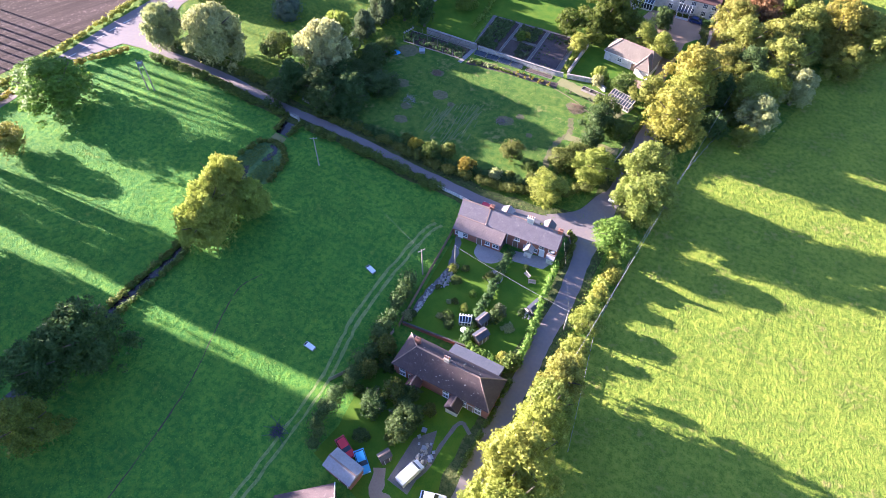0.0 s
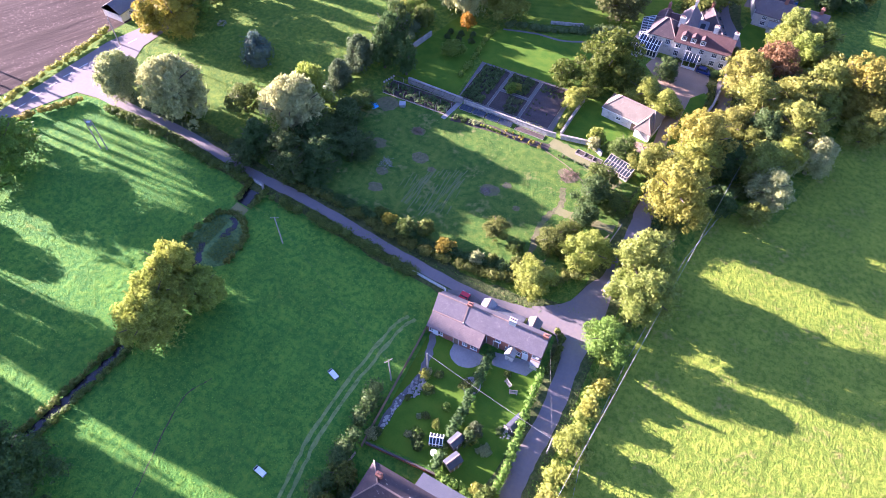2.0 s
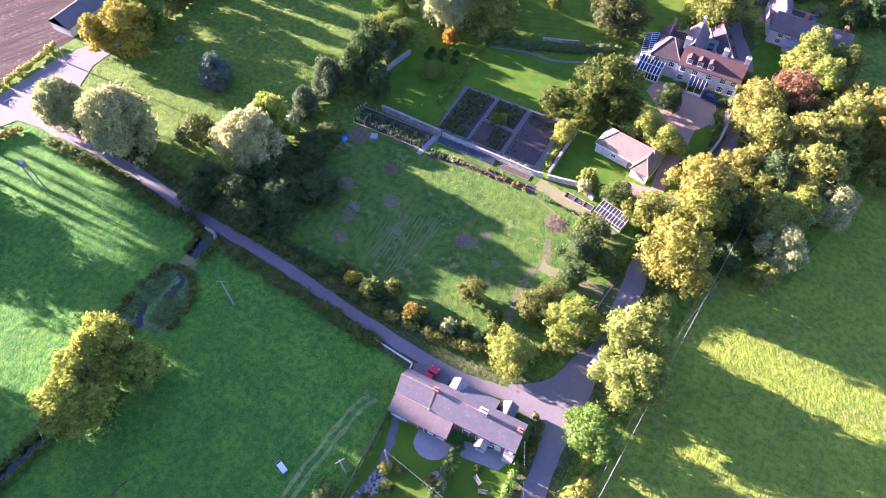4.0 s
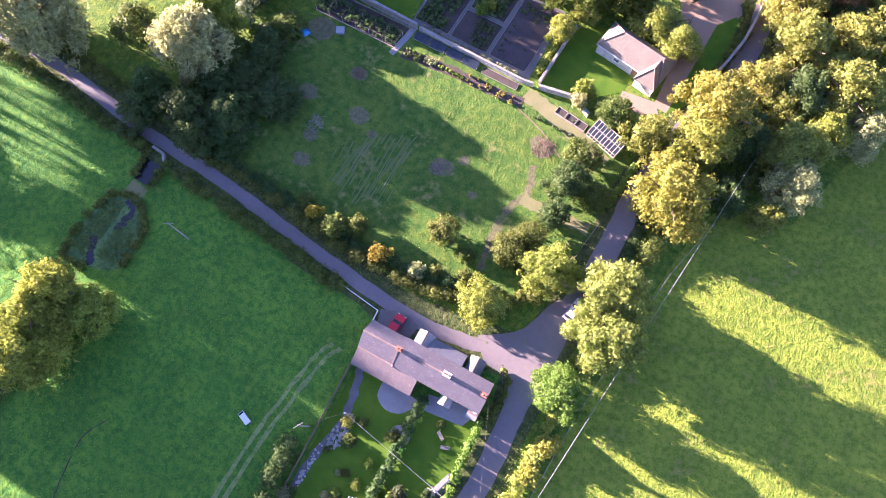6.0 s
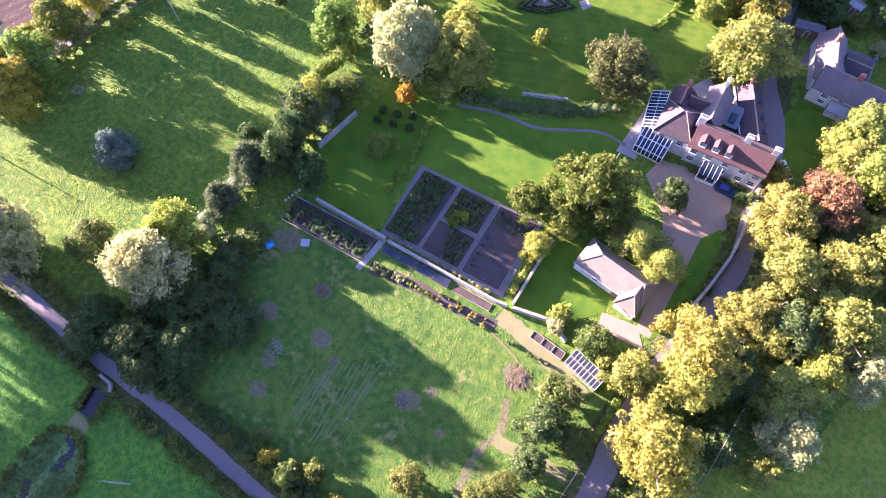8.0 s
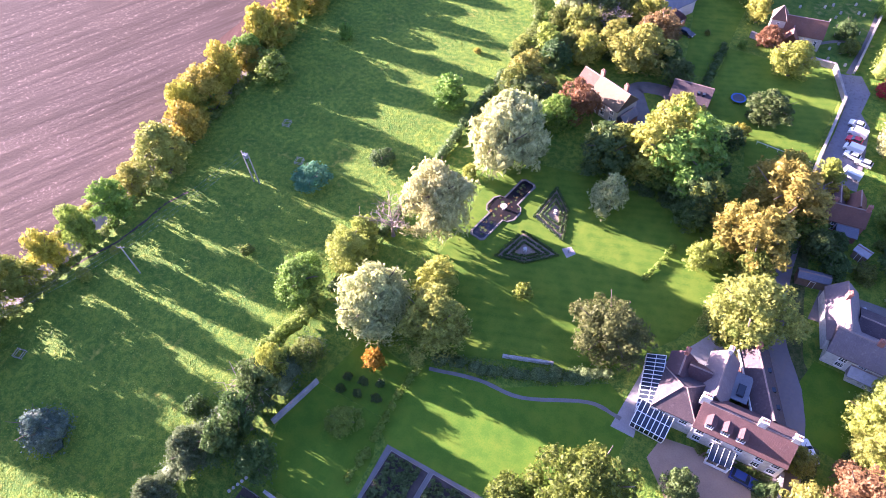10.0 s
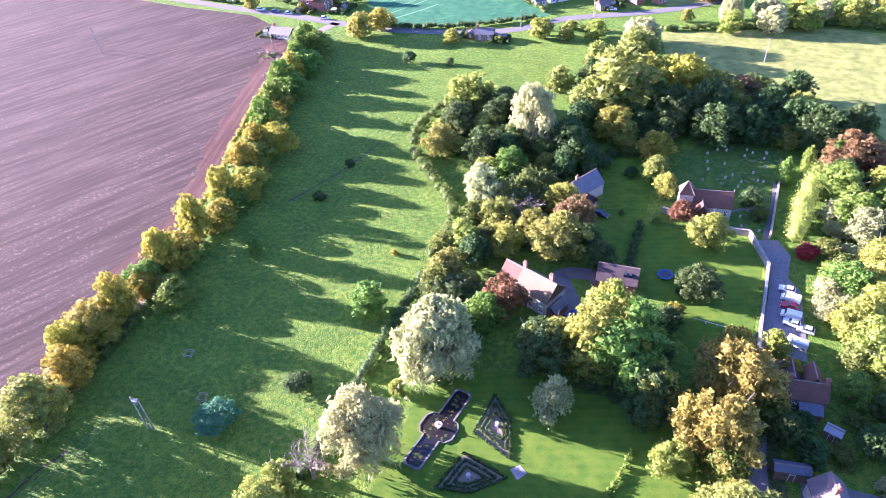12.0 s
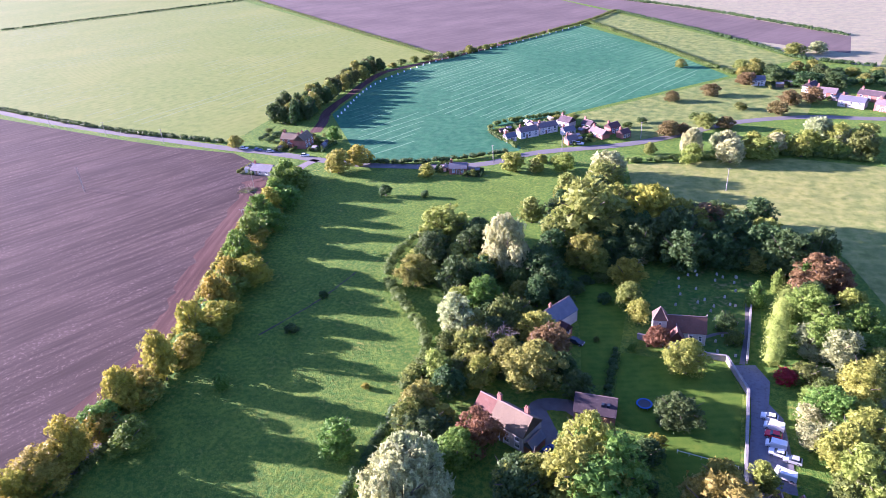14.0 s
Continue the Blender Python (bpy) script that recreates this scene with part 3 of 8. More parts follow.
SIZES = {"large": (6.5, 13.0, 8000, 0.19), "middle": (3.6, 7.0, 3600, 0.142), "large_off": (6.5, 13.0, 3100, 0.3), "middle_off": (3.6, 7.0, 1650, 0.21), "small": (1.7, 2.6, 1050, 0.123), "far": (5.0, 9.0, 1100, 0.34)}


def template(shape, size, number):
    key = (shape, size, number)
    if key not in TEMPLATES:
        R, H, count, leaf = SIZES[size]
        rnd = random.Random(str(key))
        if shape == "dead":
            TEMPLATES[key] = (R, H, None, trunk_mesh("dead_branches", R, H, rnd, "dead_wood", 9, True))
        else:
            c, r = lobes(shape, R, H, rnd)
            crown = leaf_mesh("crown", c, r, count, leaf, rnd.randrange(10 ** 6), hang=0.55 if shape == "willow" else 0.0, core=0.7, material="leaf_oak")
            TEMPLATES[key] = (R, H, crown, trunk_mesh("trunk", R, H, rnd))
    return TEMPLATES[key]


# kind of plant: crown shape, leaf, name, label, category
KINDS = {
    "oak": ("broad", "leaf_oak", "oak_tree", "broad green broadleaf tree in full leaf", "tree"),
    "darkoak": ("broad", "leaf_dark", "broadleaf_tree", "dense tree with shade put into its dark green leaves", "tree"),
    "lime": ("broad", "leaf_lime", "lime_tree", "bright yellow-green round-crowned tree", "tree"),
    "golden": ("broad", "leaf_golden", "broadleaf_tree", "golden yellow leafy tree lit by low sun", "tree"),
    "golden_oak": ("broad", "leaf_autumn", "oak_tree", "large oak turning orange beside the road", "tree"),
    "ash": ("broad", "leaf_ash", "ash_tree", "olive-green tree with a lumpy crown", "tree"),
    "maple": ("broad", "leaf_maple", "maple_tree", "olive and ochre tree beside the lane", "tree"),
    "poplar": ("broad", "leaf_golden", "poplar_tree", "tall yellow-green tree by the lane and in added shade rows", "tree"),
    "holm": ("broad", "leaf_holm", "holm_oak", "round dark olive evergreen oak on the lawn", "tree"),
    "pale": ("broad", "leaf_pale", "broadleaf_tree", "pale cream-green leafy tree", "tree"),
    "copper": ("broad", "leaf_copper", "beech_tree", "copper-leaved beech with a rounded crown", "tree"),
    "autumn": ("broad", "leaf_autumn", "maple_tree", "tree with brown and orange autumn leaves", "tree"),
    "orange": ("broad", "leaf_orange", "broadleaf_tree", "small tree with bright orange leaves", "tree"),
    "tree_s": ("broad", "leaf_dark", "garden_tree", "small dark green garden tree", "tree"),
    "blossom": ("broad", "leaf_lime", "fruit_tree", "small open fruit tree on the lawn", "tree"),
    "palewillow": ("willow", "leaf_silver", "willow_tree", "tall silvery white willow with hanging foliage", "tree"),
    "willow": ("willow", "leaf_pale", "willow_tree", "pale grey-green willow with a rounded crown", "tree"),
    "goldwillow": ("willow", "leaf_golden", "willow_tree", "yellow-green willow with drooping branches", "tree"),
    "greywillow": ("willow", "leaf_grey", "willow_tree", "grey-green sallow in the stream thicket", "tree"),
    "yew": ("broad", "leaf_yew", "yew_tree", "large dense dark yew, sunlit tips put into its leaf colour", "tree"),
    "yewlight": ("layers", "leaf_lime2", "yew_tree", "spreading yellow-green yew beside the barn", "tree"),
    "cypress": ("cone", "leaf_blue", "cypress_tree", "narrow blue-grey conifer with a pointed top", "tree"),
    "pine": ("layers", "leaf_pale", "conifer_tree", "pale green conifer with layered branches", "tree"),
    "bush": ("bush", "leaf_hedge", "bush", "rounded leafy green garden bush", "bush"),
    "darkbush": ("bush", "leaf_dark", "bush", "low dark green bush in the grass", "bush"),
    "pale_bush": ("bush", "leaf_pale", "bush", "pale silvery shrub in the hedge", "bush"),
    "goldbush": ("bush", "leaf_lime2", "bush", "yellow-green rounded shrub in a garden", "bush"),
    "redbush": ("bush", "leaf_red", "bush", "red-leaved rounded shrub beside the track", "bush"),
    # unseen pine, made up with a high crown to cast far shade
    "shadepine": ("high", "leaf_dark", "pine_tree", "unseen tall pine with a high bare trunk, added to shade the pasture", "tree"),
    "dead": ("dead", "", "dead_tree", "bare dead tree with pale branches", "tree"),
}
_count = [0]


def plant(kind, x, y, r, h, leaf=""):
    """A tree or bush of that kind with its trunk at x, y, crown radius r and height h."""
    shape, mat, name, label, category = KINDS[kind]
    if shape == "bush" and r > 2.6:
        size = "middle"
    elif shape == "bush":
        size = "small"
    else:
        size = "large" if r > 4.6 else "middle" if r > 2.3 else "small"
    if y > 335:
        size = "far"
    elif y > 215 and size != "small":
        size += "_off"
    _count[0] += 1
    R, H, crown, trunk = template(shape, size, _count[0] % (3 if shape in ("broad", "bush") else 2))
    rnd = random.Random(_count[0])
    s = 1.1 * r / R
    ob = thing(name, x, y, 0, rnd.uniform(0, 360), label, category, kind and category + "s", scale=(s * rnd.uniform(0.94, 1.06), s, h / H))
    part("trunk", trunk, None, ob)
    if crown:
        c = part("crown", crown, None, ob)
        c.material_slots[0].link = "OBJECT"
        c.material_slots[0].material = MATS[leaf or mat]
    return ob


def hedge(pts, width, height, leaf, label, dense=1.0, uneven=0.25, name="hedge", clipped=False, kind=""):
    """A hedge or thicket along a rounded line: lobes with leaves."""
    line = smooth(pts, 5)
    rnd = random.Random(str(pts))
    c, r, length = [], [], 0.0
    for a, b in zip(line, line[1:]):
        d = math.dist(a, b)
        length += d
        for k in range(max(1, round(d / ((0.28 if clipped else 0.3) * width)))):
            t = rnd.random()
            x, y = a[0] + (b[0] - a[0]) * t, a[1] + (b[1] - a[1]) * t
            q = width * (0.5 if clipped else rnd.uniform(0.34, 0.34 + uneven))
            c.append((x + rnd.gauss(0, 0.12 * width), y + rnd.gauss(0, 0.12 * width), max(0.1, height * (0.5 if clipped else rnd.uniform(0.3, 0.62)))))
            r.append(q)
    sq = max(0.6, height / width) if clipped else max(0.7, height / (1.6 * width))
    me = leaf_mesh(name, c, r, int(length * (width + 2 * height) * 9 * dense / (1 + length / 220)), 0.14 if length < 160 else 0.26, rnd.randrange(10 ** 6), squash=sq, material=leaf)
    return tagged(new(name, me), label, "hedge", kind=kind)


def scatter(name, inside, count, seed, size, material, label, category="grass", blades=3):
    """Tufts strewn over a piece of ground: one object of stuff. inside: boxes x0, y0, x1, y1."""
    g = np.random.default_rng(seed)
    w = np.array([(b[2] - b[0]) * (b[3] - b[1]) for b in inside])
    pick = g.choice(len(inside), count, p=w / w.sum())
    bx = np.array(inside)[pick]
    xy = bx[:, :2] + g.random((count, 2)) * (bx[:, 2:] - bx[:, :2])
    field = np.array([noise.noise((x * 0.12, y * 0.12, seed)) for x, y in xy])
    xy = xy[field + g.normal(scale=0.18, size=count) > -0.25]
    k = len(xy)
    v, f = [], []
    for i in range(blades):
        a = g.uniform(0, 6.283, k)
        s = size * g.uniform(0.5, 1.4, k)
        lean = g.normal(scale=0.5, size=(k, 2)) * s[:, None]
        base = np.column_stack([xy, np.zeros(k)])
        side = np.column_stack([np.cos(a) * s * 0.8, np.sin(a) * s * 0.8, np.zeros(k)])
        tip = base + np.column_stack([lean, s * g.uniform(0.2, 0.5, k)])
        v.append(np.stack([base - side, base + side, tip], 1))
    v = np.stack(v, 1).reshape(-1, 3)
    me = bpy.data.meshes.new(name)
    me.vertices.add(len(v))
    me.vertices.foreach_set("co", v.astype(np.float32).ravel())
    me.loops.add(len(v))
    me.loops.foreach_set("vertex_index", np.arange(len(v), dtype=np.int32))
    me.polygons.add(len(v) // 3)
    me.polygons.foreach_set("loop_start", np.arange(0, len(v), 3, dtype=np.int32))
    me.update(calc_edges=True)
    me.materials.append(MATS[material])
    return tagged(new(name, me), label, category, kind="stuff")

# ---- ground, fields and roads ----
area("ground", [(-3500, -3000), (3500, -3000), (3500, 4000), (-3500, 4000)], 0.0, "meadow", "broad green valley grassland", "ground")
area("field_west", [(-166, -150), (-160, 60), (-152, 84), (-146, 93), (-134, 95), (-93, 93), (-59, 90), (-26, 89), (-10, 92), (-9, -150)], 0.012, "pasture", "lush green pasture either side of the stream", "field")
area("field_east", [(-6, -150), (-5, 38), (-4, 56), (-3, 68), (-1.5, 98), (0.5, 120), (3, 133), (15, 135), (21, 158), (24, 200), (24, 260), (900, 300), (900, -150)], 0.016, "east_pasture", "sunlit yellow-green grazed pasture", "field")
area("field_north_east", [(24, 260), (18, 320), (12, 345), (4, 354), (-28, 373), (-55, 388), (-60, 412), (-29, 422), (3, 431), (60, 424), (700, 470), (900, 300)], 0.024, "smooth_pasture", "smooth grazed pasture beyond the church wood", "field")
area("field_long_meadow", [(-138, 130), (-130, 112), (-115, 98), (-93, 96), (-90, 120), (-92, 156), (-90, 168), (-90, 228), (-91, 246), (-94, 273), (-117, 297), (-120, 319), (-115, 345), (-100, 365), (-60, 388), (-100, 415), (-120, 398), (-145, 390), (-175, 386), (-198, 378), (-180, 330), (-158, 275), (-151, 240), (-147, 215), (-142, 176), (-140, 146)], 0.02, "meadow", "long tussocky meadow striped by tree shadows", "field")
area("field_ploughed", [(-166, 60), (-160.5, 90), (-158.5, 112), (-152, 140), (-152, 178), (-157, 207), (-159, 225), (-163, 250), (-173, 275), (-184.5, 311), (-200.5, 357), (-222, 379), (-246, 391), (-289, 393), (-334, 399), (-451, 419), (-700, 470), (-900, 300), (-500, -100)], 0.03, "ploughed", "bare pinkish-brown ploughed field with fine furrows", "field")
area("field_stubble", [(-477, 439), (-348, 414), (-263, 405), (-260, 419), (-262, 438), (-262, 469), (-258, 520), (-262, 565), (-228, 615), (-382, 740), (-665, 964), (-859, 729)], 0.03, "stubble_green", "large pale yellow-green field with drill lines", "field")
area("field_stubble_upper", [(-865, 738), (-671, 972), (-1500, 1900), (-2400, 900)], 0.03, "stubble_green", "pale yellow-green field behind a hedge", "field")
area("field_far_brown", [(-653, 974), (-387, 750), (-224, 616), (-185, 671), (-143, 762), (-123, 818), (-195, 911), (-400, 1400), (-1100, 1700)], 0.03, "ploughed_far", "bare brown field on the far slope", "field")
area("field_crop", [(-230, 460), (-178, 395), (-145, 400), (-109, 420), (-109, 424), (-131, 452), (-100, 479), (-20, 570), (-74, 661), (-140, 747), (-184, 664), (-220, 606), (-241, 535)], 0.03, "crop_green", "blue-green crop field with tramlines", "field")
strip("field_headland", [(-222, 428), (-228, 446), (-236, 466), (-242, 510), (-246, 558), (-230, 589), (-200, 640), (-150, 752)], 6.0, 0.04, "ploughed_edge", "bare brown headland round the crop", "field", ragged=0.6)
area("field_island", [(-212.6, 349.5), (-208, 348.2), (-204.8, 351), (-206, 354), (-211, 354)], 0.05, "far_pasture", "rough grass island left unploughed", "field", rounded=2)
area("field_grazing", [(-96, 477), (-18, 566), (26, 555), (15, 495), (-18, 479), (-42, 458), (-61, 442), (-71, 457)], 0.03, "far_pasture", "rough yellow-green grazing dotted with thorn trees", "field")
area("field_upper_green", [(-141, 768), (-122, 817), (-16, 673), (20, 618), (-17, 575), (-75, 666)], 0.03, "far_pasture", "green pasture between hedges on the far slope", "field")
area("field_straw", [(-120, 826), (-14, 686), (22, 622), (60, 600), (330, 560), (1200, 800), (900, 2200), (-500, 2200), (-195, 916)], 0.02, "straw_field", "pale straw-coloured fields in the distance", "field")
area("field_far_pink", [(-189, 910), (-121, 826), (-14, 685), (52, 637), (60, 694), (-39, 817), (-126, 901)], 0.04, "ploughed_far", "bare pinkish field on the far slope", "field")
area("field_far_green", [(62, 600), (50, 560), (150, 560), (260, 660), (75, 650)], 0.05, "far_pasture", "small green field behind the village", "field")
area("orchard_grass", [(-83, 91.5), (-58, 92.5), (-33, 94), (-24, 96), (-14, 104), (-14, 131), (-28, 136.5), (-38, 135), (-62, 134), (-83, 128), (-82, 111)], 0.02, "orchard_grass", "rough orchard grass with mown bare patches", "lawn")
area("lawn_big", [(-65.4, 168.5), (-52, 171), (-36, 181), (-30, 178), (-30, 168), (-38, 160), (-45.8, 153.5), (-63.5, 152.4), (-67.7, 156), (-66.6, 166.3)], 0.03, "lawn", "smooth mown green lawn with sunlit patches", "lawn")
area("lawn_small", [(-80.4, 156), (-67.7, 156), (-64.5, 150), (-63.4, 137.5), (-79, 137.5), (-82, 146)], 0.034, "lawn", "small mown lawn beside the kitchen garden", "lawn")
area("lawn_topiary", [(-80.4, 156.2), (-67.7, 156.2), (-66.6, 166), (-78, 168)], 0.03, "lawn", "mown lawn with clipped topiary", "lawn")
area("lawn_north", [(-64, 172), (-38.6, 182), (-34, 188), (-29, 195), (-24, 208), (-30, 220), (-50, 226), (-70, 222), (-77, 212), (-76, 180)], 0.03, "striped_lawn", "striped mown lawn of the big garden", "lawn")
area("lawn_barn", [(-35, 137.5), (-34.6, 151), (-29.5, 155), (-22, 152), (-21, 143.5), (-27, 138)], 0.03, "lawn", "walled mown lawn beside the barn", "lawn")
area("lawn_drive", [(-9.6, 168.6), (-12.2, 165), (-12.3, 152), (-12.6, 143), (-8.6, 149), (-8.2, 163)], 0.05, "lawn", "strip of mown grass beside the gravel drive", "lawn")
area("lawn_roadside", [(-8, 187.5), (-8.6, 196), (-7, 202.4), (8, 201.6), (10, 192), (2.5, 186)], 0.06, "lawn", "mown lawn beside the white roadside house", "lawn")
area("lawn_cottage_west", [(-36.5, 77.5), (-35.3, 54), (-23.8, 55), (-24.6, 76.5)], 0.03, "lawn", "mown cottage garden lawn", "lawn")
area("lawn_cottage_east", [(-23.4, 78), (-22.6, 55), (-13.6, 55.5), (-13, 62), (-15, 79)], 0.03, "lawn", "mown cottage garden lawn", "lawn")
# darker green than the pasture, for dark lawn and the shade on it
area("lawn_yard", [(-36, 25), (-35, 31), (-36.4, 45), (-31.5, 44.6), (-13.2, 44.6), (-12.8, 26), (-25, 22)], 0.026, "lawn", "dark garden grass round the farm cottages, shade in its green", "lawn")
area("lawn_church_house", [(-44.3, 257), (-44.9, 281), (-34.2, 281), (-21, 283), (-17.6, 273), (-18.4, 250), (-30, 241), (-33, 252)], 0.03, "striped_lawn", "striped mown lawn inside the flint wall", "lawn")
area("lawn_rectory", [(-63, 312), (-47, 322), (-45, 268), (-52, 266), (-56, 285)], 0.034, "striped_lawn", "striped mown lawn beside the slate-roofed house", "lawn")
area("churchyard", [(-36, 330), (-12, 335), (-13, 284), (-26, 285), (-42, 290), (-45, 300)], 0.03, "orchard_grass", "mown churchyard grass", "lawn")
# lanes
VERGE = "rough uneven grass verge"
strip("verge_lane", [(-134, 95.5), (-115, 95.5), (-93, 93), (-75, 92), (-59, 90.3), (-38, 88.6), (-26, 89), (-13, 92)], 7.0, 0.045, "rough_verge", VERGE, "verge", ragged=0.5)
strip("verge_lane_south", [(-12, 92), (-10.4, 73), (-11, 52), (-11.4, 32), (-11, 12), (-11, -8)], 7.5, 0.045, "rough_verge", VERGE, "verge", ragged=0.5)
strip("verge_lane_north", [(-12, 92), (-10.4, 110), (-10.4, 125), (-7, 150), (-4.6, 163), (-6, 176), (-7, 190), (-14, 205), (-17, 230), (-15, 250)], 8.0, 0.045, "rough_verge", VERGE, "verge", ragged=0.5)
strip("lane_west", [(-136, 95.6), (-115.4, 95.5), (-92.8, 93), (-75.6, 92.1), (-58.9, 90.3), (-37.6, 88.3), (-25.7, 88.8), (-12.5, 92.5)], 2.3, 0.07, "asphalt", "narrow pinkish-grey asphalt lane", "road", n=10)
strip("lane_south", [(-12.5, 93.5), (-11.4, 86.4), (-10.4, 73), (-10.9, 62.7), (-10.9, 52.4), (-11.4, 41.7), (-10.9, 31), (-10.7, 20), (-10.6, 8), (-10.5, -4), (-10.5, -16)], 3.6, 0.074, "asphalt", "narrow grey asphalt lane", "road", n=10)
strip("lane_north", [(-13, 90), (-11.2, 99.4), (-10.2, 110), (-10.2, 120), (-10.2, 128), (-6.8, 151), (-4.8, 163), (-5.8, 175), (-6.4, 183), (-9, 194), (-15, 206), (-17, 225), (-15, 245)], 4.0, 0.078, "asphalt", "narrow worn asphalt lane", "road", n=10)
area("lane_junction", [(-22, 91.2), (-19, 88), (-15.5, 87.5), (-13.2, 84), (-9.4, 84), (-9.4, 102), (-13.4, 103), (-16, 96), (-19.5, 92.8)], 0.082, "asphalt", "wide asphalt fork where the lanes meet", "road", rounded=3)
strip("main_road", [(-157, 40), (-154.8, 80), (-153.6, 98), (-150, 113), (-146, 130), (-145, 146), (-145, 160), (-147, 177), (-149, 197), (-151.5, 217), (-155, 235), (-159, 255), (-167, 277), (-181, 311), (-196, 356), (-201, 378), (-199, 391)], 4.6, 0.07, "asphalt", "grey asphalt road between hedges", "road", n=8)
area("road_fork", [(-156.6, 76), (-156.4, 94), (-154.6, 112), (-149.6, 126), (-144.4, 124), (-145, 115), (-140.4, 103), (-134, 97.4), (-134, 94), (-140, 94.4), (-146.3, 93.4), (-151, 84), (-152.6, 74)], 0.074, "asphalt", "wide asphalt fork with dashed line", "road")
strip("field_headland", [(-160, 218), (-164.5, 245), (-172, 266), (-180, 284), (-192, 313), (-206, 352), (-214, 362)], 9.0, 0.045, "ploughed_edge", "reddish headland of the ploughed field", "field", ragged=1.5, n=8)
strip("valley_road", [(-700, 490), (-465, 431), (-397, 417), (-342, 408), (-296, 402), (-255, 397), (-227, 395), (-198, 391), (-174, 389), (-142, 393), (-119, 401), (-100, 419), (-65, 436), (-42, 454), (-18, 477), (15, 491), (50, 493), (140, 505), (400, 560)], 5.5, 0.07, "road_tar", "valley road winding past the cottages", "road", n=8)
area("car_park", [(-17.3, 246), (-16, 262), (-15.8, 272), (-19.5, 283), (-14.5, 284.5), (-11.6, 279), (-12.2, 271), (-9.6, 267), (-8.6, 254), (-8.4, 246)], 0.08, "worn_tarmac", "rough asphalt parking place by the churchyard wall", "road")
dash = Build()
for i in range(9):
    y = 82 + 4.6 * i
    x = -154.5 + (y - 82) * 0.06 + (0 if y < 98 else (y - 98) * 0.2)
    dash.poly([(x - 0.09, y, 0.085), (x + 0.09, y, 0.085), (x + 0.6, y + 2.4, 0.085), (x + 0.42, y + 2.4, 0.085)], [(0, 1, 2, 3)])
thing("road_marking", 0, 0, label="dashed white centre line", category="road marking", kind="structure", build=dash, material="white_paint")
# gravel, paths and tracks
area("gravel_court", [(-15.2, 143.4), (-12.6, 143.4), (-12.2, 160), (-16.4, 160)], 0.044, "gravel", "pinkish gravel drive past the barn", "drive")
area("gravel_court", [(-21.4, 143.6), (-21, 140.6), (-12.6, 141), (-15.2, 144.4)], 0.048, "gravel", "pinkish gravel in front of the barn", "drive")
area("gravel_court", [(-25, 176.4), (-10.2, 179), (-8.4, 171), (-9.6, 167.5), (-12.1, 164.5), (-12.1, 159), (-17, 159), (-20, 166), (-26, 172)], 0.04, "gravel", "pinkish gravel court in front of the house", "drive")
area("cottage_parking", [(-38, 86.8), (-37, 83.5), (-31.5, 84.4), (-31, 87.5), (-34, 88.4)], 0.09, "path_grit", "paved parking bay beside the cottage", "drive")
strip("drive_north_house", [(-44, 238), (-47, 239.4), (-51, 242), (-57, 250), (-60, 256), (-54, 258), (-50, 256)], 4.0, 0.05, "path_grit", "curving grit drive", "drive")
for i, off in enumerate((-0.75, 0.75)):
    strip("wheel_track", [(-41 + off, 78), (-42.6 + off, 73), (-43.9 + off, 52), (-41.9 + off, 36), (-42.4 + off, 14.6), (-44 + off, -30)], 0.6, 0.03, "grass_track", "worn pale wheel track through the pasture", "track", ragged=0.2, n=12)
strip("trodden_path", [(-66, 50), (-67.8, 43.8), (-64, 30), (-61.9, 20.4), (-60.7, 4.8), (-60, -20)], 0.16, 0.03, "soil", "narrow trodden cattle path", "track", ragged=0.1, n=10)
strip("trodden_path", [(-146, 130), (-141, 150), (-137, 162), (-136, 172), (-134, 178)], 0.5, 0.03, "soil", "dark ditch line across the meadow", "track", ragged=0.2, n=10)
strip("trodden_path", [(-140, 262), (-133, 282), (-130, 300)], 0.5, 0.03, "soil", "dark ditch line across the meadow", "track", ragged=0.2, n=10)
strip("orchard_path", [(-27.3, 101), (-27.9, 105.4), (-28.4, 112.6), (-26.9, 117.3), (-28.4, 122.5)], 1.3, 0.03, "worn_patch", "worn earth path through the orchard", "path", ragged=0.3)
strip("orchard_path", [(-27.2, 116), (-24.3, 115.7), (-20, 116.1), (-14.6, 116.6)], 2.2, 0.034, "dry_track", "worn grass path through the orchard", "path", ragged=0.3)
# stream
strip("stream", [(-84.6, 62), (-84.3, 46), (-85.2, 37.5), (-86, 25), (-88.4, 6), (-90, -25)], 1.9, 0.035, "water", "dark slow stream", "water", ragged=0.5)
area("stream_gap", [(-88.6, 84.7), (-85.0, 84.5), (-84.5, 90.5), (-89.5, 91.0)], 0.036, "water", "dark stream water below the lane bridge", "water")
area("cattle_crossing", [(-88.5, 81.5), (-84.9, 81.0), (-84.9, 84.0), (-88.5, 84.5)], 0.06, "dry_track", "grassy cattle crossing over the stream", "track")
area("weedy_pool", [(-89.9, 80.4), (-85.1, 81.6), (-80.7, 77.4), (-80.2, 70.2), (-86.0, 67.5), (-90.3, 67.4), (-91.1, 75.1)], 0.028, "pool_weed", "weedy silted stretch of the stream", "water", rounded=3)
strip("open_water", [(-86.9, 80.5), (-85.1, 79.9), (-84.8, 77.5), (-85.4, 75.3)], 1.1, 0.045, "water", "open water between the weeds", "water", ragged=0.35)
strip("open_water", [(-87.7, 72.7), (-86.3, 69.8), (-85.1, 68.0)], 1.3, 0.045, "water", "open water between the weeds", "water", ragged=0.35)


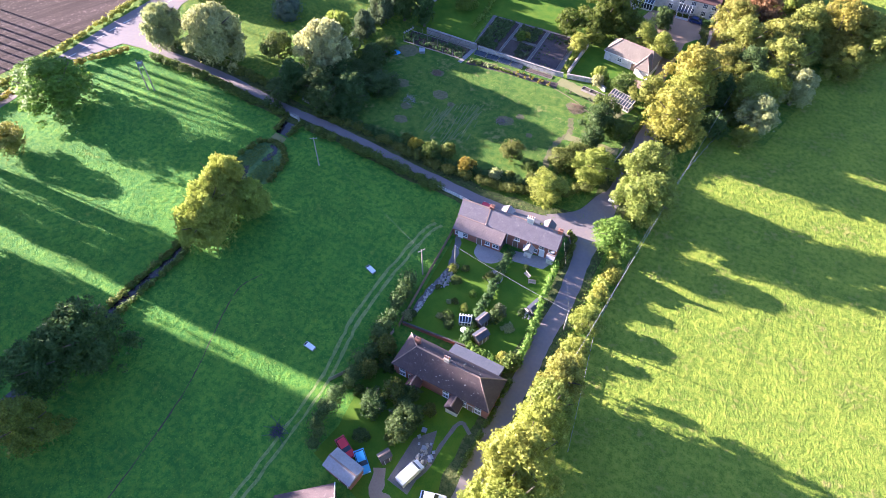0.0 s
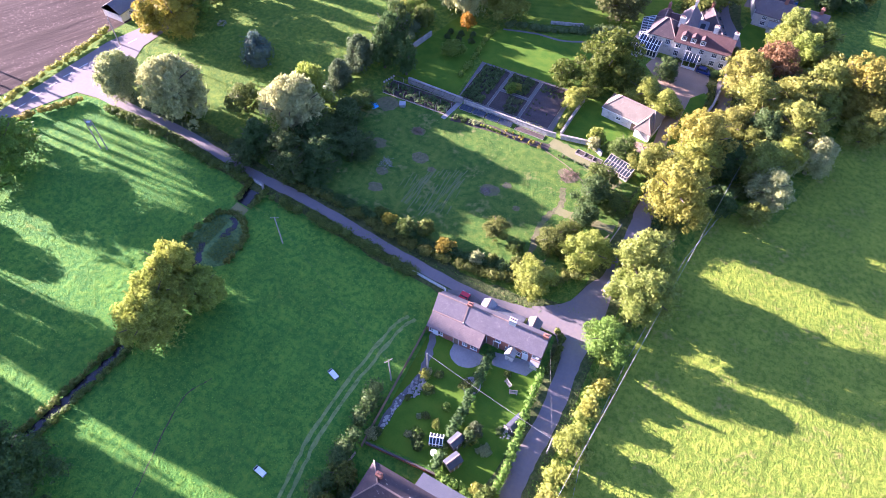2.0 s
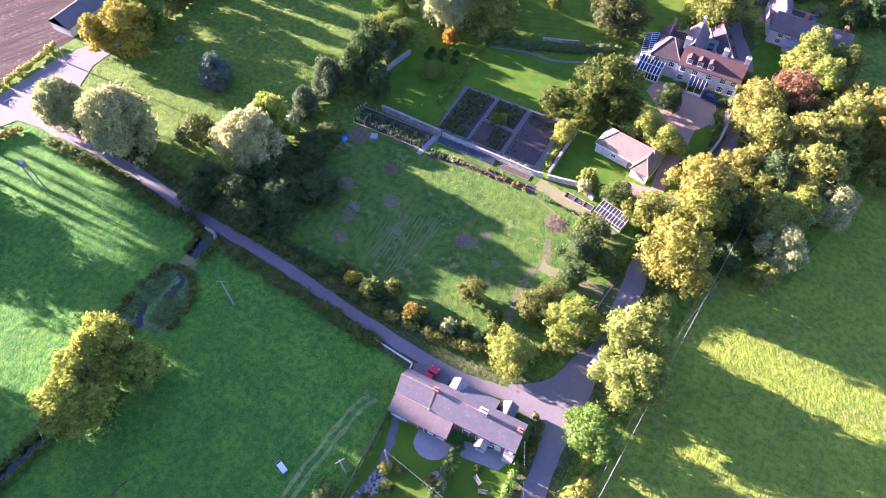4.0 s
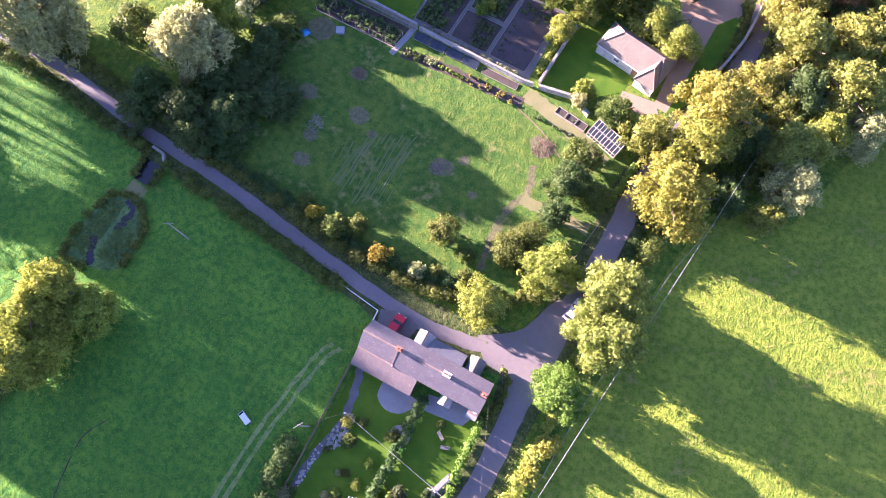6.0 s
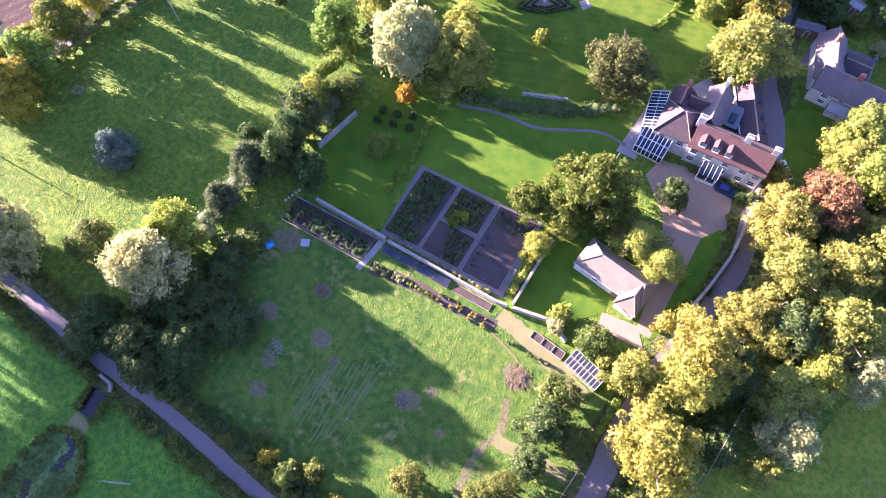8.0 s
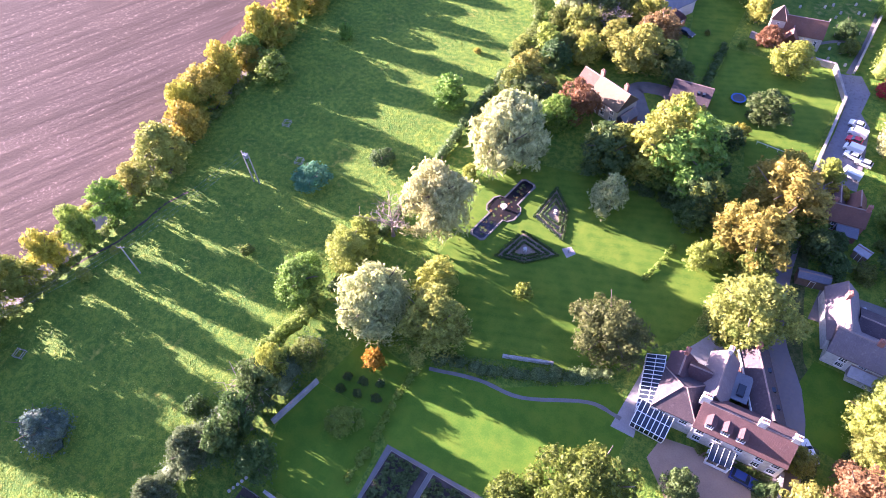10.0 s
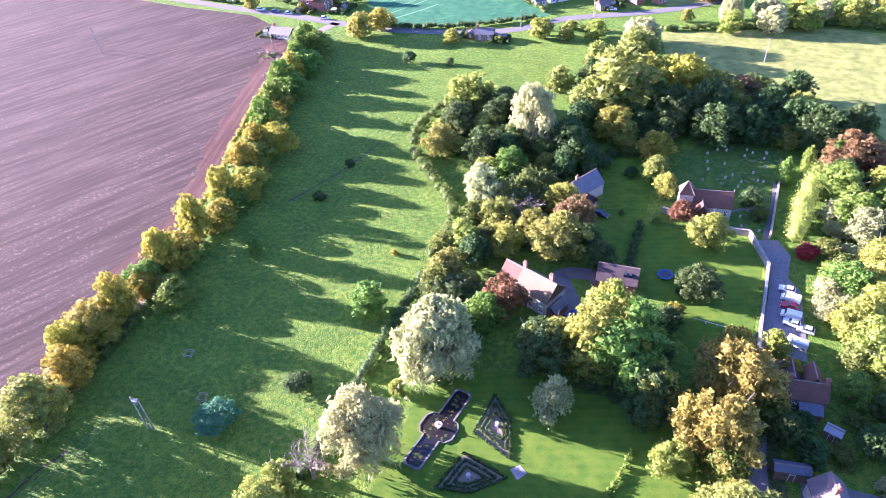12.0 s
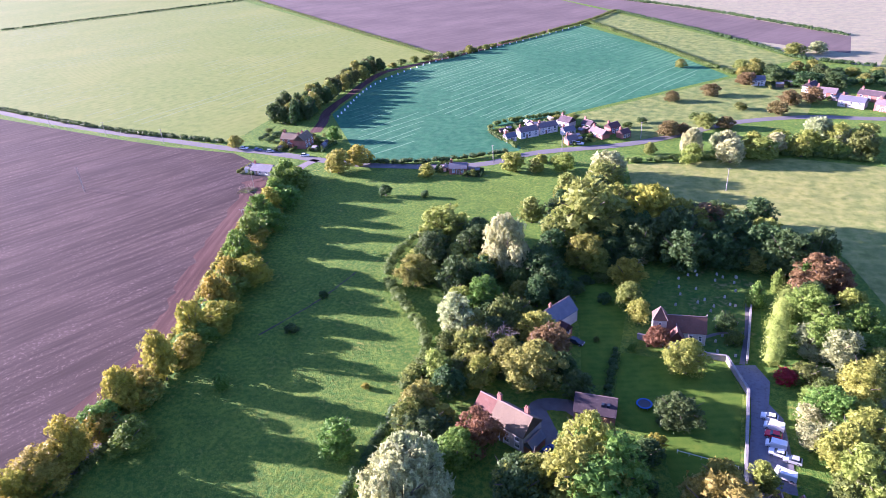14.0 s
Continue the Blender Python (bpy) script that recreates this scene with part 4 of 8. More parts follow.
def inside(p, poly):
    """Whether a point lies inside an outline."""
    hit_ = False
    for (x0, y0), (x1, y1) in zip(poly, poly[1:] + poly[:1]):
        if (y0 > p[1]) != (y1 > p[1]) and p[0] < x0 + (p[1] - y0) * (x1 - x0) / (y1 - y0):
            hit_ = not hit_
    return hit_


def drill_lines(name, poly, angle, step, width, z, material, label, seed, bend, part_of):
    """Pale wheelings across a field: thin strips along one direction, bowed a little, broken here and there."""
    rnd, b = random.Random(seed), Build()
    cx, cy = sum(p[0] for p in poly) / len(poly), sum(p[1] for p in poly) / len(poly)
    d, n = (math.cos(radians(angle)), math.sin(radians(angle))), (-math.sin(radians(angle)), math.cos(radians(angle)))
    reach = max(math.dist(p, (cx, cy)) for p in poly)
    o = -reach
    while o < reach:
        o += step * rnd.uniform(0.6, 1.4)
        run = []
        for i in range(int(2 * reach / (8 if step > 2 else 1.2)) + 1):
            s = -reach + (8 if step > 2 else 1.2) * i
            q = o + bend * math.sin(s / reach * 2.2) + 0.5 * math.sin(s * 0.11 + o)
            p = (cx + d[0] * s + n[0] * q, cy + d[1] * s + n[1] * q)
            keep = inside(p, poly) and noise.noise((p[0] * 0.012, p[1] * 0.012, seed)) > part_of and rnd.random() > (0.03 if step > 2 else 0.2)
            if keep:
                run.append(p)
            if (not keep or i == int(2 * reach / (8 if step > 2 else 1.2))) and len(run) > 2:
                w = width * rnd.uniform(0.5, 1.2) / 2
                k = len(run)
                b.poly([(x - n[0] * w, y - n[1] * w, z) for x, y in run] + [(x + n[0] * w, y + n[1] * w, z) for x, y in run], [(j, j + 1, k + j + 1, k + j) for j in range(k - 1)])
            if not keep:
                run = []
    return thing(name, 0, 0, label=label, category="wheelings", kind="stuff", build=b, material=material)


CROP = [(-225, 462), (-176, 400), (-146, 405), (-114, 424), (-134, 452), (-103, 482), (-26, 570), (-78, 655), (-140, 738), (-180, 660), (-214, 606), (-234, 535)]
drill_lines("tramlines", CROP, 60, 6.0, 0.8, 0.045, "tramline", "pale wheelings along the blue-green crop", 2, 14, -0.12)
STUBBLE = [(-470, 445), (-348, 420), (-272, 414), (-282, 469), (-283, 560), (-236, 612), (-382, 732), (-660, 950), (-845, 727)]
drill_lines("drill_lines", STUBBLE, 72, 13.0, 1.1, 0.045, "stubble_line", "faint drill lines across the pale field", 3, 25, -0.05)

SWATHE = [(-60.5, 101), (-52, 100), (-46.5, 103), (-47.5, 112), (-49, 117), (-56, 114), (-60.5, 110)]
drill_lines("hay_swathes", SWATHE, 86, 0.5, 0.22, 0.04, "cut_hay", "pale swathes of cut grass in the orchard", 5, 0.6, -0.3)
# ---- trees and bushes ----
# trees of the south-west pasture
plant("lime", -140.4, 67.6, 9.9, 12.0)
plant("ash", -138.4, 51.0, 4.5, 7.0)
plant("poplar", -4.5, 43.5, 5.2, 15.0)
plant("poplar", -4.6, 36.0, 6.6, 19.0)
plant("poplar", -4.6, 28.6, 5.6, 17.0)
plant("ash", -4.4, 53.3, 4.8, 12.5)
# extra tree, added to close a gap in the shadow eastwards
plant("ash", -4.6, 48.4, 4.4, 13.0)
plant("golden", -5.1, 69.5, 3.2, 3.8)
plant("golden", -4.1, 63.8, 2.0, 3.0)
plant("golden", -4.7, 76.5, 2.2, 3.2)
plant("golden", -4.1, 81.3, 2.2, 3.2)
plant("lime", -6.9, 89.3, 4.7, 7.5)
plant("ash", -6.2, 106.6, 6.3, 13.5)
plant("ash", -4.0, 99.6, 6.0, 12.5)
plant("maple", -5.3, 142.4, 7.4, 14.7)
plant("ash", 8.3, 144.0, 5.9, 11.4)
plant("ash", 11.9, 158.0, 6.6, 12.9)
plant("ash", 14.3, 174.7, 6.9, 13.6)
plant("maple", 22.4, 177.1, 7.9, 15.8)
plant("ash", 30.3, 177.3, 7.1, 14.1)
plant("ash", 26.5, 168.7, 5.0, 9.5)
plant("bush", -13.8, 54.7, 2.1, 3.9)
plant("bush", -29.1, 40.2, 2.4, 4.6)
plant("tree_s", -25.2, 36.4, 3.5, 5.0)
plant("bush", -35.7, 41.6, 2.2, 4.2)
plant("bush", -35.3, 46.7, 2.5, 4.8)
plant("bush", -35.2, 37.7, 1.1, 2.0)
# along the lane and the stream
plant("willow", -135.0, 99.2, 5.9, 12.0)
plant("willow", -117.7, 99.5, 8.8, 16.5)
plant("palewillow", -91.0, 109.4, 7.7, 14.5)
plant("goldwillow", -91.8, 117.2, 6.2, 12.0)
plant("darkoak", -93.2, 99.2, 4.2, 9.0)
plant("darkoak", -85.4, 98.6, 4.9, 9.5)
plant("darkoak", -78.8, 102.2, 4.9, 8.0)
plant("darkoak", -81.8, 95.8, 4.0, 8.0)
plant("darkoak", -81.0, 117.4, 3.9, 6.0)
plant("golden", -24.1, 95.5, 4.7, 7.0)
plant("golden", -17.0, 105.6, 5.1, 8.0)
plant("bush", -35.6, 103.4, 2.8, 5.3)
plant("bush", -20.4, 105.1, 1.7, 3.1)
plant("autumn", -42.8, 94.4, 2.2, 4.1)
plant("bush", -48.7, 96.7, 2.2, 4.0)
plant("bush", -52.0, 94.5, 2.5, 4.8)
plant("autumn", -56.4, 95.1, 1.8, 3.4)
plant("bush", -59.1, 96.2, 1.7, 3.2)
plant("pale_bush", -36.1, 95.1, 1.9, 3.5)
plant("bush", -30.4, 101.8, 1.7, 3.1)
plant("bush", -33.3, 96.5, 1.5, 2.9)
plant("bush", -28.7, 98.2, 1.6, 3.0)
# belt on the east side
plant("maple", -5.8, 125.8, 7.1, 14.0)
plant("maple", -5.2, 137.9, 6.3, 12.3)
plant("ash", -13.7, 135.1, 4.6, 8.8)
plant("ash", -0.8, 153.3, 5.2, 10.0)
plant("ash", 1.8, 162.3, 6.6, 13.0)
plant("ash", 10.0, 167.4, 6.2, 12.0)
plant("pale", 10.7, 138.7, 5.1, 9.8)
plant("ash", 9.8, 131.8, 3.1, 5.9)
plant("golden", 11.5, 150.4, 5.0, 9.7)
plant("pale", 17.3, 152.7, 5.0, 9.6)
plant("darkoak", 2.9, 131.8, 3.6, 6.8)
plant("darkoak", 5.4, 154.4, 5.6, 10.8)
plant("copper", 3.3, 177.4, 6.6, 12.9)
plant("ash", -5.9, 182.1, 3.1, 5.9)
plant("golden", 7.9, 188.2, 5.5, 10.7)
plant("golden", 5.8, 198.3, 3.7, 7.0)
plant("bush", -21.6, 126.9, 3.5, 6.6)
plant("darkoak", -21.8, 121.3, 3.9, 7.3)
plant("bush", -16.2, 121.7, 2.7, 5.1)
plant("tree_s", -21.0, 115.1, 3.1, 5.9)
plant("bush", -22.7, 110.0, 2.7, 5.0)
plant("bush", -24.5, 105.9, 3.1, 5.8)
plant("yew", -32.1, 160.8, 7.4, 14.7)
plant("yew", -42.1, 154.4, 3.8, 7.3)
plant("yew", -34.7, 156.2, 4.5, 8.7)
plant("yew", -27.2, 159.2, 4.5, 8.7)
plant("yewlight", -21.6, 156.6, 5.6, 8.5)
plant("yewlight", -16.6, 154.8, 5.0, 8.0)
plant("darkoak", -20.2, 168.9, 3.3, 6.3)
plant("golden", -36.7, 147.6, 3.0, 5.7)
plant("golden", -34.6, 153.5, 2.8, 5.3)
plant("golden", -27.2, 139.2, 2.2, 4.1)
plant("pale_bush", -27.1, 137.0, 1.9, 3.6)
plant("bush", -20.5, 137.3, 3.3, 6.3)
plant("bush", -105.5, 108.7, 4.1, 7.7)
plant("darkoak", -94.5, 95.0, 4.6, 5.5)
plant("darkoak", -78.0, 99.7, 5.6, 5.2)
plant("darkoak", -74.8, 109.5, 5.7, 4.6)
plant("darkoak", -81.2, 111.0, 4.9, 5.0)
plant("tree_s", -84.5, 138.6, 3.4, 13.0)
plant("darkoak", -78.2, 138.8, 3.4, 11.0)
plant("dead", -87.6, 146.1, 4.8, 8.0)
plant("bush", -88.1, 155.0, 2.5, 8.0)
plant("orange", -73.8, 163.9, 2.3, 4.4)
plant("blossom", -71.7, 151.9, 3.2, 4.0)
plant("cypress", -114.3, 125.1, 4.0, 9.0)
# long meadow and the big garden
plant("ash", -141.8, 180.5, 6.6, 13.5)
plant("autumn", -143.9, 190.1, 4.6, 12.0)
plant("lime", -141.2, 165.3, 4.4, 11.5)
plant("oak", -142.8, 141.4, 5.7, 12.0)
plant("golden_oak", -143.4, 149.6, 3.6, 11.5)
plant("lime", -141.5, 132.1, 5.5, 12.0)
plant("palewillow", -78.0, 171.4, 7.2, 16.0)
plant("ash", -66.6, 173.1, 6.6, 14.0)
plant("golden", -71.7, 182.7, 4.4, 9.0)
plant("lime", -94.5, 170.0, 5.6, 9.0)
plant("ash", -90.7, 179.9, 5.1, 9.0, "leaf_lime2")
plant("golden", -90.6, 185.9, 3.2, 8.0)
plant("dead", -87.0, 189.9, 4.1, 10.0)
plant("palewillow", -80.1, 196.7, 7.5, 17.5)
plant("palewillow", -76.2, 218.4, 8.0, 17.5)
plant("bush", -110.6, 193.2, 4.2, 5.0, "leaf_teal")
plant("darkbush", -100.5, 206.0, 2.9, 4.0)
plant("holm", -39.3, 187.3, 6.8, 12.0)
plant("golden", -87.4, 153.3, 3.0, 11.0)
plant("bush", -84.3, 158.6, 3.0, 7.5)
plant("bush", -74.9, 165.0, 0.3, 0.5)
plant("darkbush", -95.5, 141.2, 2.4, 4.4)
plant("greywillow", -89.3, 134.8, 4.0, 10.0)
plant("greywillow", -89.8, 126.8, 3.4, 8.0)
plant("golden", -57.0, 189.7, 1.9, 4.0)
plant("pine", -51.2, 217.1, 4.4, 11.0)
plant("maple", -46.4, 231.2, 8.0, 16.0)
plant("golden", -34.8, 225.7, 5.3, 10.2)
plant("darkoak", -57.1, 227.3, 6.1, 11.9)
plant("darkoak", -35.7, 221.3, 4.1, 7.8)
plant("golden", -30.1, 213.0, 3.7, 7.0)
plant("maple", -21.6, 231.0, 7.6, 14.4, "leaf_russet")
plant("maple", -23.5, 218.4, 7.4, 14.0, "leaf_russet")
plant("ash", -19.8, 201.6, 7.8, 14.3)
plant("golden", -135.3, 158.2, 1.1, 2.0)
plant("golden", -135.5, 150.6, 1.7, 3.1)
plant("bush", -110.6, 171.5, 1.6, 2.9)
plant("golden", -81.2, 211.8, 1.9, 3.5)
plant("ash", -2.0, 171.7, 6.3, 12.2)
plant("golden", 2.0, 193.5, 4.4, 8.4)
# beyond, round the church
plant("golden_oak", -151.0, 203.0, 7.4, 9.5)
plant("lime", -150.9, 219.2, 5.1, 8.5)
plant("golden_oak", -151.5, 230.0, 6.6, 9.0, "leaf_autumn")
plant("lime", -142.1, 217.9, 5.4, 7.0)
plant("golden_oak", -149.7, 245.8, 5.1, 8.5)
plant("golden_oak", -152.0, 260.8, 6.4, 9.0)
plant("golden_oak", -158.1, 285.4, 6.8, 9.5)
plant("lime", -162.9, 279.0, 5.2, 8.5)
plant("lime", -182.3, 339.5, 8.3, 9.0)
plant("lime", -189.0, 357.8, 7.1, 9.0)
plant("lime", -175.3, 319.7, 6.7, 8.5)
plant("oak", -179.6, 378.0, 7.0, 10.5, "leaf_maple")
plant("oak", -174.0, 386.8, 6.0, 10.0, "leaf_autumn")
plant("lime", -204.6, 418.0, 4.0, 7.6)
plant("lime", -135.1, 239.9, 2.3, 4.4)
plant("lime", -97.1, 230.4, 4.5, 8.0)
plant("darkbush", -131.9, 265.9, 2.0, 2.5)
plant("darkbush", -132.2, 284.0, 1.5, 2.5)
plant("autumn", -100.8, 250.2, 1.1, 1.5)
plant("darkbush", -147.4, 359.0, 2.7, 5.1)
plant("darkbush", -131.1, 360.8, 1.8, 3.3)
plant("palewillow", -76.7, 223.2, 7.4, 16.0)
plant("lime", -71.4, 234.6, 4.6, 8.7)
plant("copper", -68.6, 239.1, 4.9, 11.0)
plant("darkoak", -81.2, 238.6, 6.6, 7.0)
plant("golden", -78.1, 243.8, 3.1, 5.8)
plant("bush", -85.3, 257.1, 3.4, 7.0)
plant("golden", -74.5, 258.8, 4.0, 9.0)
plant("ash", -62.6, 262.3, 7.2, 12.0)
plant("copper", -61.2, 273.6, 5.4, 10.0)
plant("golden", -66.4, 279.6, 5.0, 9.0)
plant("dead", -73.8, 272.2, 4.4, 8.0)
plant("darkoak", -57.0, 268.0, 3.6, 6.5)
plant("golden", -84.7, 257.1, 4.4, 9.0)
plant("ash", -70.4, 267.2, 4.6, 8.5)
plant("pale", -87.2, 277.6, 5.6, 12.0, "leaf_silver")
plant("lime", -84.6, 292.0, 5.9, 9.5)
plant("golden", -103.4, 300.1, 3.4, 6.0)
plant("palewillow", -83.3, 310.5, 8.0, 20.0)
plant("darkoak", -71.4, 307.7, 7.4, 12.0)
plant("darkoak", -65.4, 303.4, 4.0, 7.7)
plant("golden", -108.5, 326.0, 8.2, 14.0)
plant("darkoak", -107.8, 309.4, 6.2, 12.1)
plant("darkoak", -95.2, 322.1, 5.5, 10.6)
plant("ash", -62.7, 337.3, 12.5, 22.0)
plant("ash", -69.9, 332.3, 7.3, 14.4)
plant("ash", -64.9, 381.5, 8.6, 12.0)
plant("ash", -76.3, 368.7, 5.8, 11.2)
plant("ash", -85.0, 348.2, 5.0, 9.6)
plant("autumn", -45.6, 350.4, 8.4, 16.9)
plant("darkoak", -36.0, 340.7, 7.1, 14.0)
plant("copper", -27.8, 349.2, 7.3, 12.0)
plant("golden", -30.3, 346.5, 4.5, 12.0)
plant("darkoak", -45.2, 330.8, 6.9, 13.7)
plant("darkoak", -33.5, 326.7, 6.7, 13.1)
plant("darkoak", -19.7, 341.0, 6.9, 13.6)
plant("darkoak", -12.0, 335.7, 6.7, 13.1)
plant("darkoak", -5.0, 330.7, 7.2, 14.3)
plant("darkoak", -24.2, 330.9, 5.9, 11.4)
plant("pale_bush", -46.2, 327.7, 3.0, 5.7)
plant("autumn", -47.9, 312.9, 4.9, 9.4)
plant("golden", -42.4, 294.8, 3.6, 7.5)
plant("ash", -45.9, 301.5, 4.2, 8.0)
plant("copper", -36.9, 285.8, 3.2, 6.0)
plant("golden", -30.0, 277.2, 5.3, 9.0)
plant("lime", -42.5, 282.2, 1.3, 2.3)
plant("cypress", -14.0, 311.4, 2.6, 8.0, "leaf_lime")
plant("cypress", -8.1, 321.0, 2.0, 7.0, "leaf_lime")
plant("copper", 1.4, 321.5, 7.6, 12.0)
plant("lime", -1.3, 305.7, 6.4, 11.0)
plant("lime", 1.9, 294.7, 5.4, 10.0)
plant("pale", 3.1, 289.8, 4.9, 9.4)
plant("redbush", -8.6, 280.0, 2.7, 4.0)
plant("bush", -19.3, 292.3, 2.5, 4.0)
plant("darkbush", -21.3, 298.3, 2.9, 5.4)
plant("darkoak", -30.2, 258.8, 4.8, 8.0)
plant("autumn", -34.3, 249.1, 2.3, 5.0)
plant("lime", -42.8, 233.5, 10.3, 16.0)
plant("golden", -45.2, 238.6, 6.4, 16.0)
plant("ash", -55.4, 229.3, 5.8, 11.2)
plant("darkoak", -52.5, 261.2, 3.8, 7.3)
plant("bush", -51.7, 283.8, 0.9, 1.6)
plant("maple", -21.9, 241.0, 4.7, 9.0)
plant("golden", -14.7, 247.6, 2.4, 5.0)
plant("pale_bush", -5.1, 260.0, 3.4, 6.0)
plant("pale_bush", -4.5, 267.0, 3.5, 6.0)
plant("bush", -1.5, 275.2, 3.7, 6.0)
plant("golden", 5.4, 275.8, 6.0, 11.0)
plant("golden", -0.2, 256.0, 5.4, 10.0)
plant("golden", 2.3, 249.0, 5.6, 11.0)
plant("lime", -0.6, 268.0, 5.2, 9.0)
plant("golden", 4.5, 262.4, 5.0, 9.6)
plant("bush", -4.3, 280.4, 3.2, 6.0)
plant("ash", 10.9, 288.2, 3.8, 7.3)
plant("golden", -138.7, 381.6, 3.8, 6.0)
plant("golden", -105.5, 395.3, 5.4, 8.0)
plant("ash", -94.9, 394.6, 3.5, 6.7)
plant("golden", -83.6, 399.5, 4.7, 8.0)
plant("palewillow", -65.8, 395.1, 8.5, 11.0)
plant("ash", -52.2, 425.4, 2.9, 5.5)
plant("golden", -34.9, 417.5, 4.7, 8.9)
plant("palewillow", -19.9, 422.0, 6.9, 10.0)
plant("golden", -8.1, 427.8, 7.0, 9.0)
plant("golden", -0.9, 443.1, 6.0, 8.0)
plant("palewillow", 15.3, 457.9, 7.4, 10.0)
plant("golden", 10.0, 444.9, 6.0, 8.0)
plant("golden", 23.4, 453.1, 6.0, 9.0)
plant("bush", 29.1, 437.6, 6.2, 12.2)
plant("maple", -48.8, 511.0, 4.6, 5.5, "leaf_copper2")
plant("ash", -49.0, 590.7, 4.0, 5.5)
plant("maple", -30.0, 524.3, 5.6, 6.5, "leaf_copper2")
plant("maple", -46.3, 452.6, 6.2, 7.0, "leaf_copper2")
plant("ash", -30.8, 467.6, 5.6, 7.0)
plant("maple", 1.9, 492.8, 5.2, 7.0, "leaf_copper2")
plant("maple", -11.3, 550.0, 6.5, 7.0, "leaf_copper2")
plant("darkoak", 4.9, 560.4, 8.0, 8.0)
plant("darkoak", 18.2, 549.3, 8.0, 8.0)
plant("darkoak", 31.7, 546.2, 7.6, 9.0)
plant("ash", 18.8, 629.5, 8.0, 8.0)
plant("pale", 32.9, 637.4, 7.0, 7.5)
plant("ash", -250.7, 398.5, 4.2, 6.5)
plant("maple", 7.9, 511.2, 5.9, 7.5, "leaf_copper2")
plant("maple", 18.7, 517.8, 6.0, 8.0, "leaf_copper2")
# along the stream in the pasture
plant("goldwillow", -82.4, 62.0, 6.0, 13.5, "leaf_lime2")
plant("goldwillow", -80.6, 52.6, 6.2, 12.5, "leaf_lime2")
plant("willow", -77.5, 62.3, 4.4, 9.0, "leaf_lime2")
plant("darkoak", -80.0, 21.9, 7.3, 15.0)
plant("darkoak", -83.2, 14.1, 5.7, 13.0)
plant("oak", -77.5, 5.6, 5.3, 12.0)
plant("autumn", -140.2, 124.6, 6.6, 12.5)
plant("goldwillow", -82.6, 57.4, 5.6, 12.0, "leaf_lime2")
# unseen trees further down the stream, added to shade the pasture
plant("darkoak", -84.0, -6.0, 6.0, 14.0)
plant("darkoak", -86.0, -20.0, 6.5, 15.0)
plant("oak", -79.5, -14.0, 5.5, 13.0)
plant("poplar", -4.6, 22.0, 5.8, 18.0)
# unseen lane trees, added for their shade on the east pasture
plant("poplar", -4.2, 5.0, 5.4, 15.0)
plant("ash", -5.0, -7.0, 5.6, 15.0)
# gardens behind the roadside houses
plant("darkoak", -12.5, 226.0, 3.6, 6.0)
plant("darkoak", -8.5, 222.5, 3.0, 5.0)
plant("bush", -3.5, 224.5, 2.4, 3.4)
plant("darkoak", 1.5, 228.0, 3.8, 6.5)
plant("bush", -13.0, 233.5, 2.2, 3.2)
plant("darkoak", 4.0, 236.5, 3.4, 6.0)
plant("bush", -1.0, 233.0, 2.0, 2.6)
plant("tree_s", -9.5, 229.5, 2.4, 3.6)
plant("pale_bush", 3.0, 221.0, 2.0, 2.8)
plant("autumn", -12.0, 241.0, 2.6, 4.5)
plant("golden", -13.6, 246.0, 2.2, 4.0)
plant("copper", -44.8, 248.5, 3.2, 6.0)
plant("darkoak", -48.5, 246.0, 3.6, 6.0)
plant("darkoak", -35.6, 245.5, 3.4, 6.5)
plant("ash", -143.0, 172.5, 4.0, 9.0)
plant("lime", -142.0, 157.0, 4.0, 12.0)
plant("darkoak", -86.6, 149.0, 3.8, 13.0)
plant("darkoak", -85.4, 143.4, 3.6, 13.0)
plant("tree_s", -27.2, 40.8, 2.4, 3.6)
plant("darkoak", -31.4, 36.6, 2.6, 4.2)
plant("darkbush", -33.0, 44.5, 1.8, 2.6)
plant("bush", -22.6, 40.4, 1.4, 1.8)
plant("darkbush", -30.6, 31.0, 1.6, 2.0)
plant("bush", -25.6, 33.4, 1.5, 1.8)
plant("darkbush", -7.6, 176.2, 1.8, 2.4)
plant("darkbush", -9.4, 175.6, 1.5, 2.0)
plant("maple", -40.0, 456.0, 4.0, 5.0, "leaf_copper2")
plant("bush", -36.0, 480.0, 3.0, 3.6)
plant("maple", -22.0, 468.0, 4.6, 5.5, "leaf_copper2")
plant("darkbush", -60.0, 470.0, 2.6, 3.2)
plant("bush", -15.0, 500.0, 3.4, 4.0)
plant("bush", -66.0, 462.0, 2.4, 3.0)
plant("golden_oak", -146.4, 120.5, 4.4, 10.0)
plant("golden_oak", -145.0, 128.0, 4.2, 11.5)

# ---- woods, rows and hedges ----
def wood(boxes, gap, kinds, rlo, rhi, seed, tall=1.75):
    """Close-set trees on a jittered grid inside boxes x0, y0, x1, y1."""
    rnd = random.Random(seed)
    for x0, y0, x1, y1 in boxes:
        nx, ny = max(1, round((x1 - x0) / gap)), max(1, round((y1 - y0) / gap))
        for i in range(nx):
            for j in range(ny):
                r = rnd.uniform(rlo, rhi)
                plant(rnd.choice(kinds), x0 + (i + rnd.uniform(0.15, 0.85)) * (x1 - x0) / nx, y0 + (j + rnd.uniform(0.15, 0.85)) * (y1 - y0) / ny, r, r * tall * rnd.uniform(0.85, 1.2))


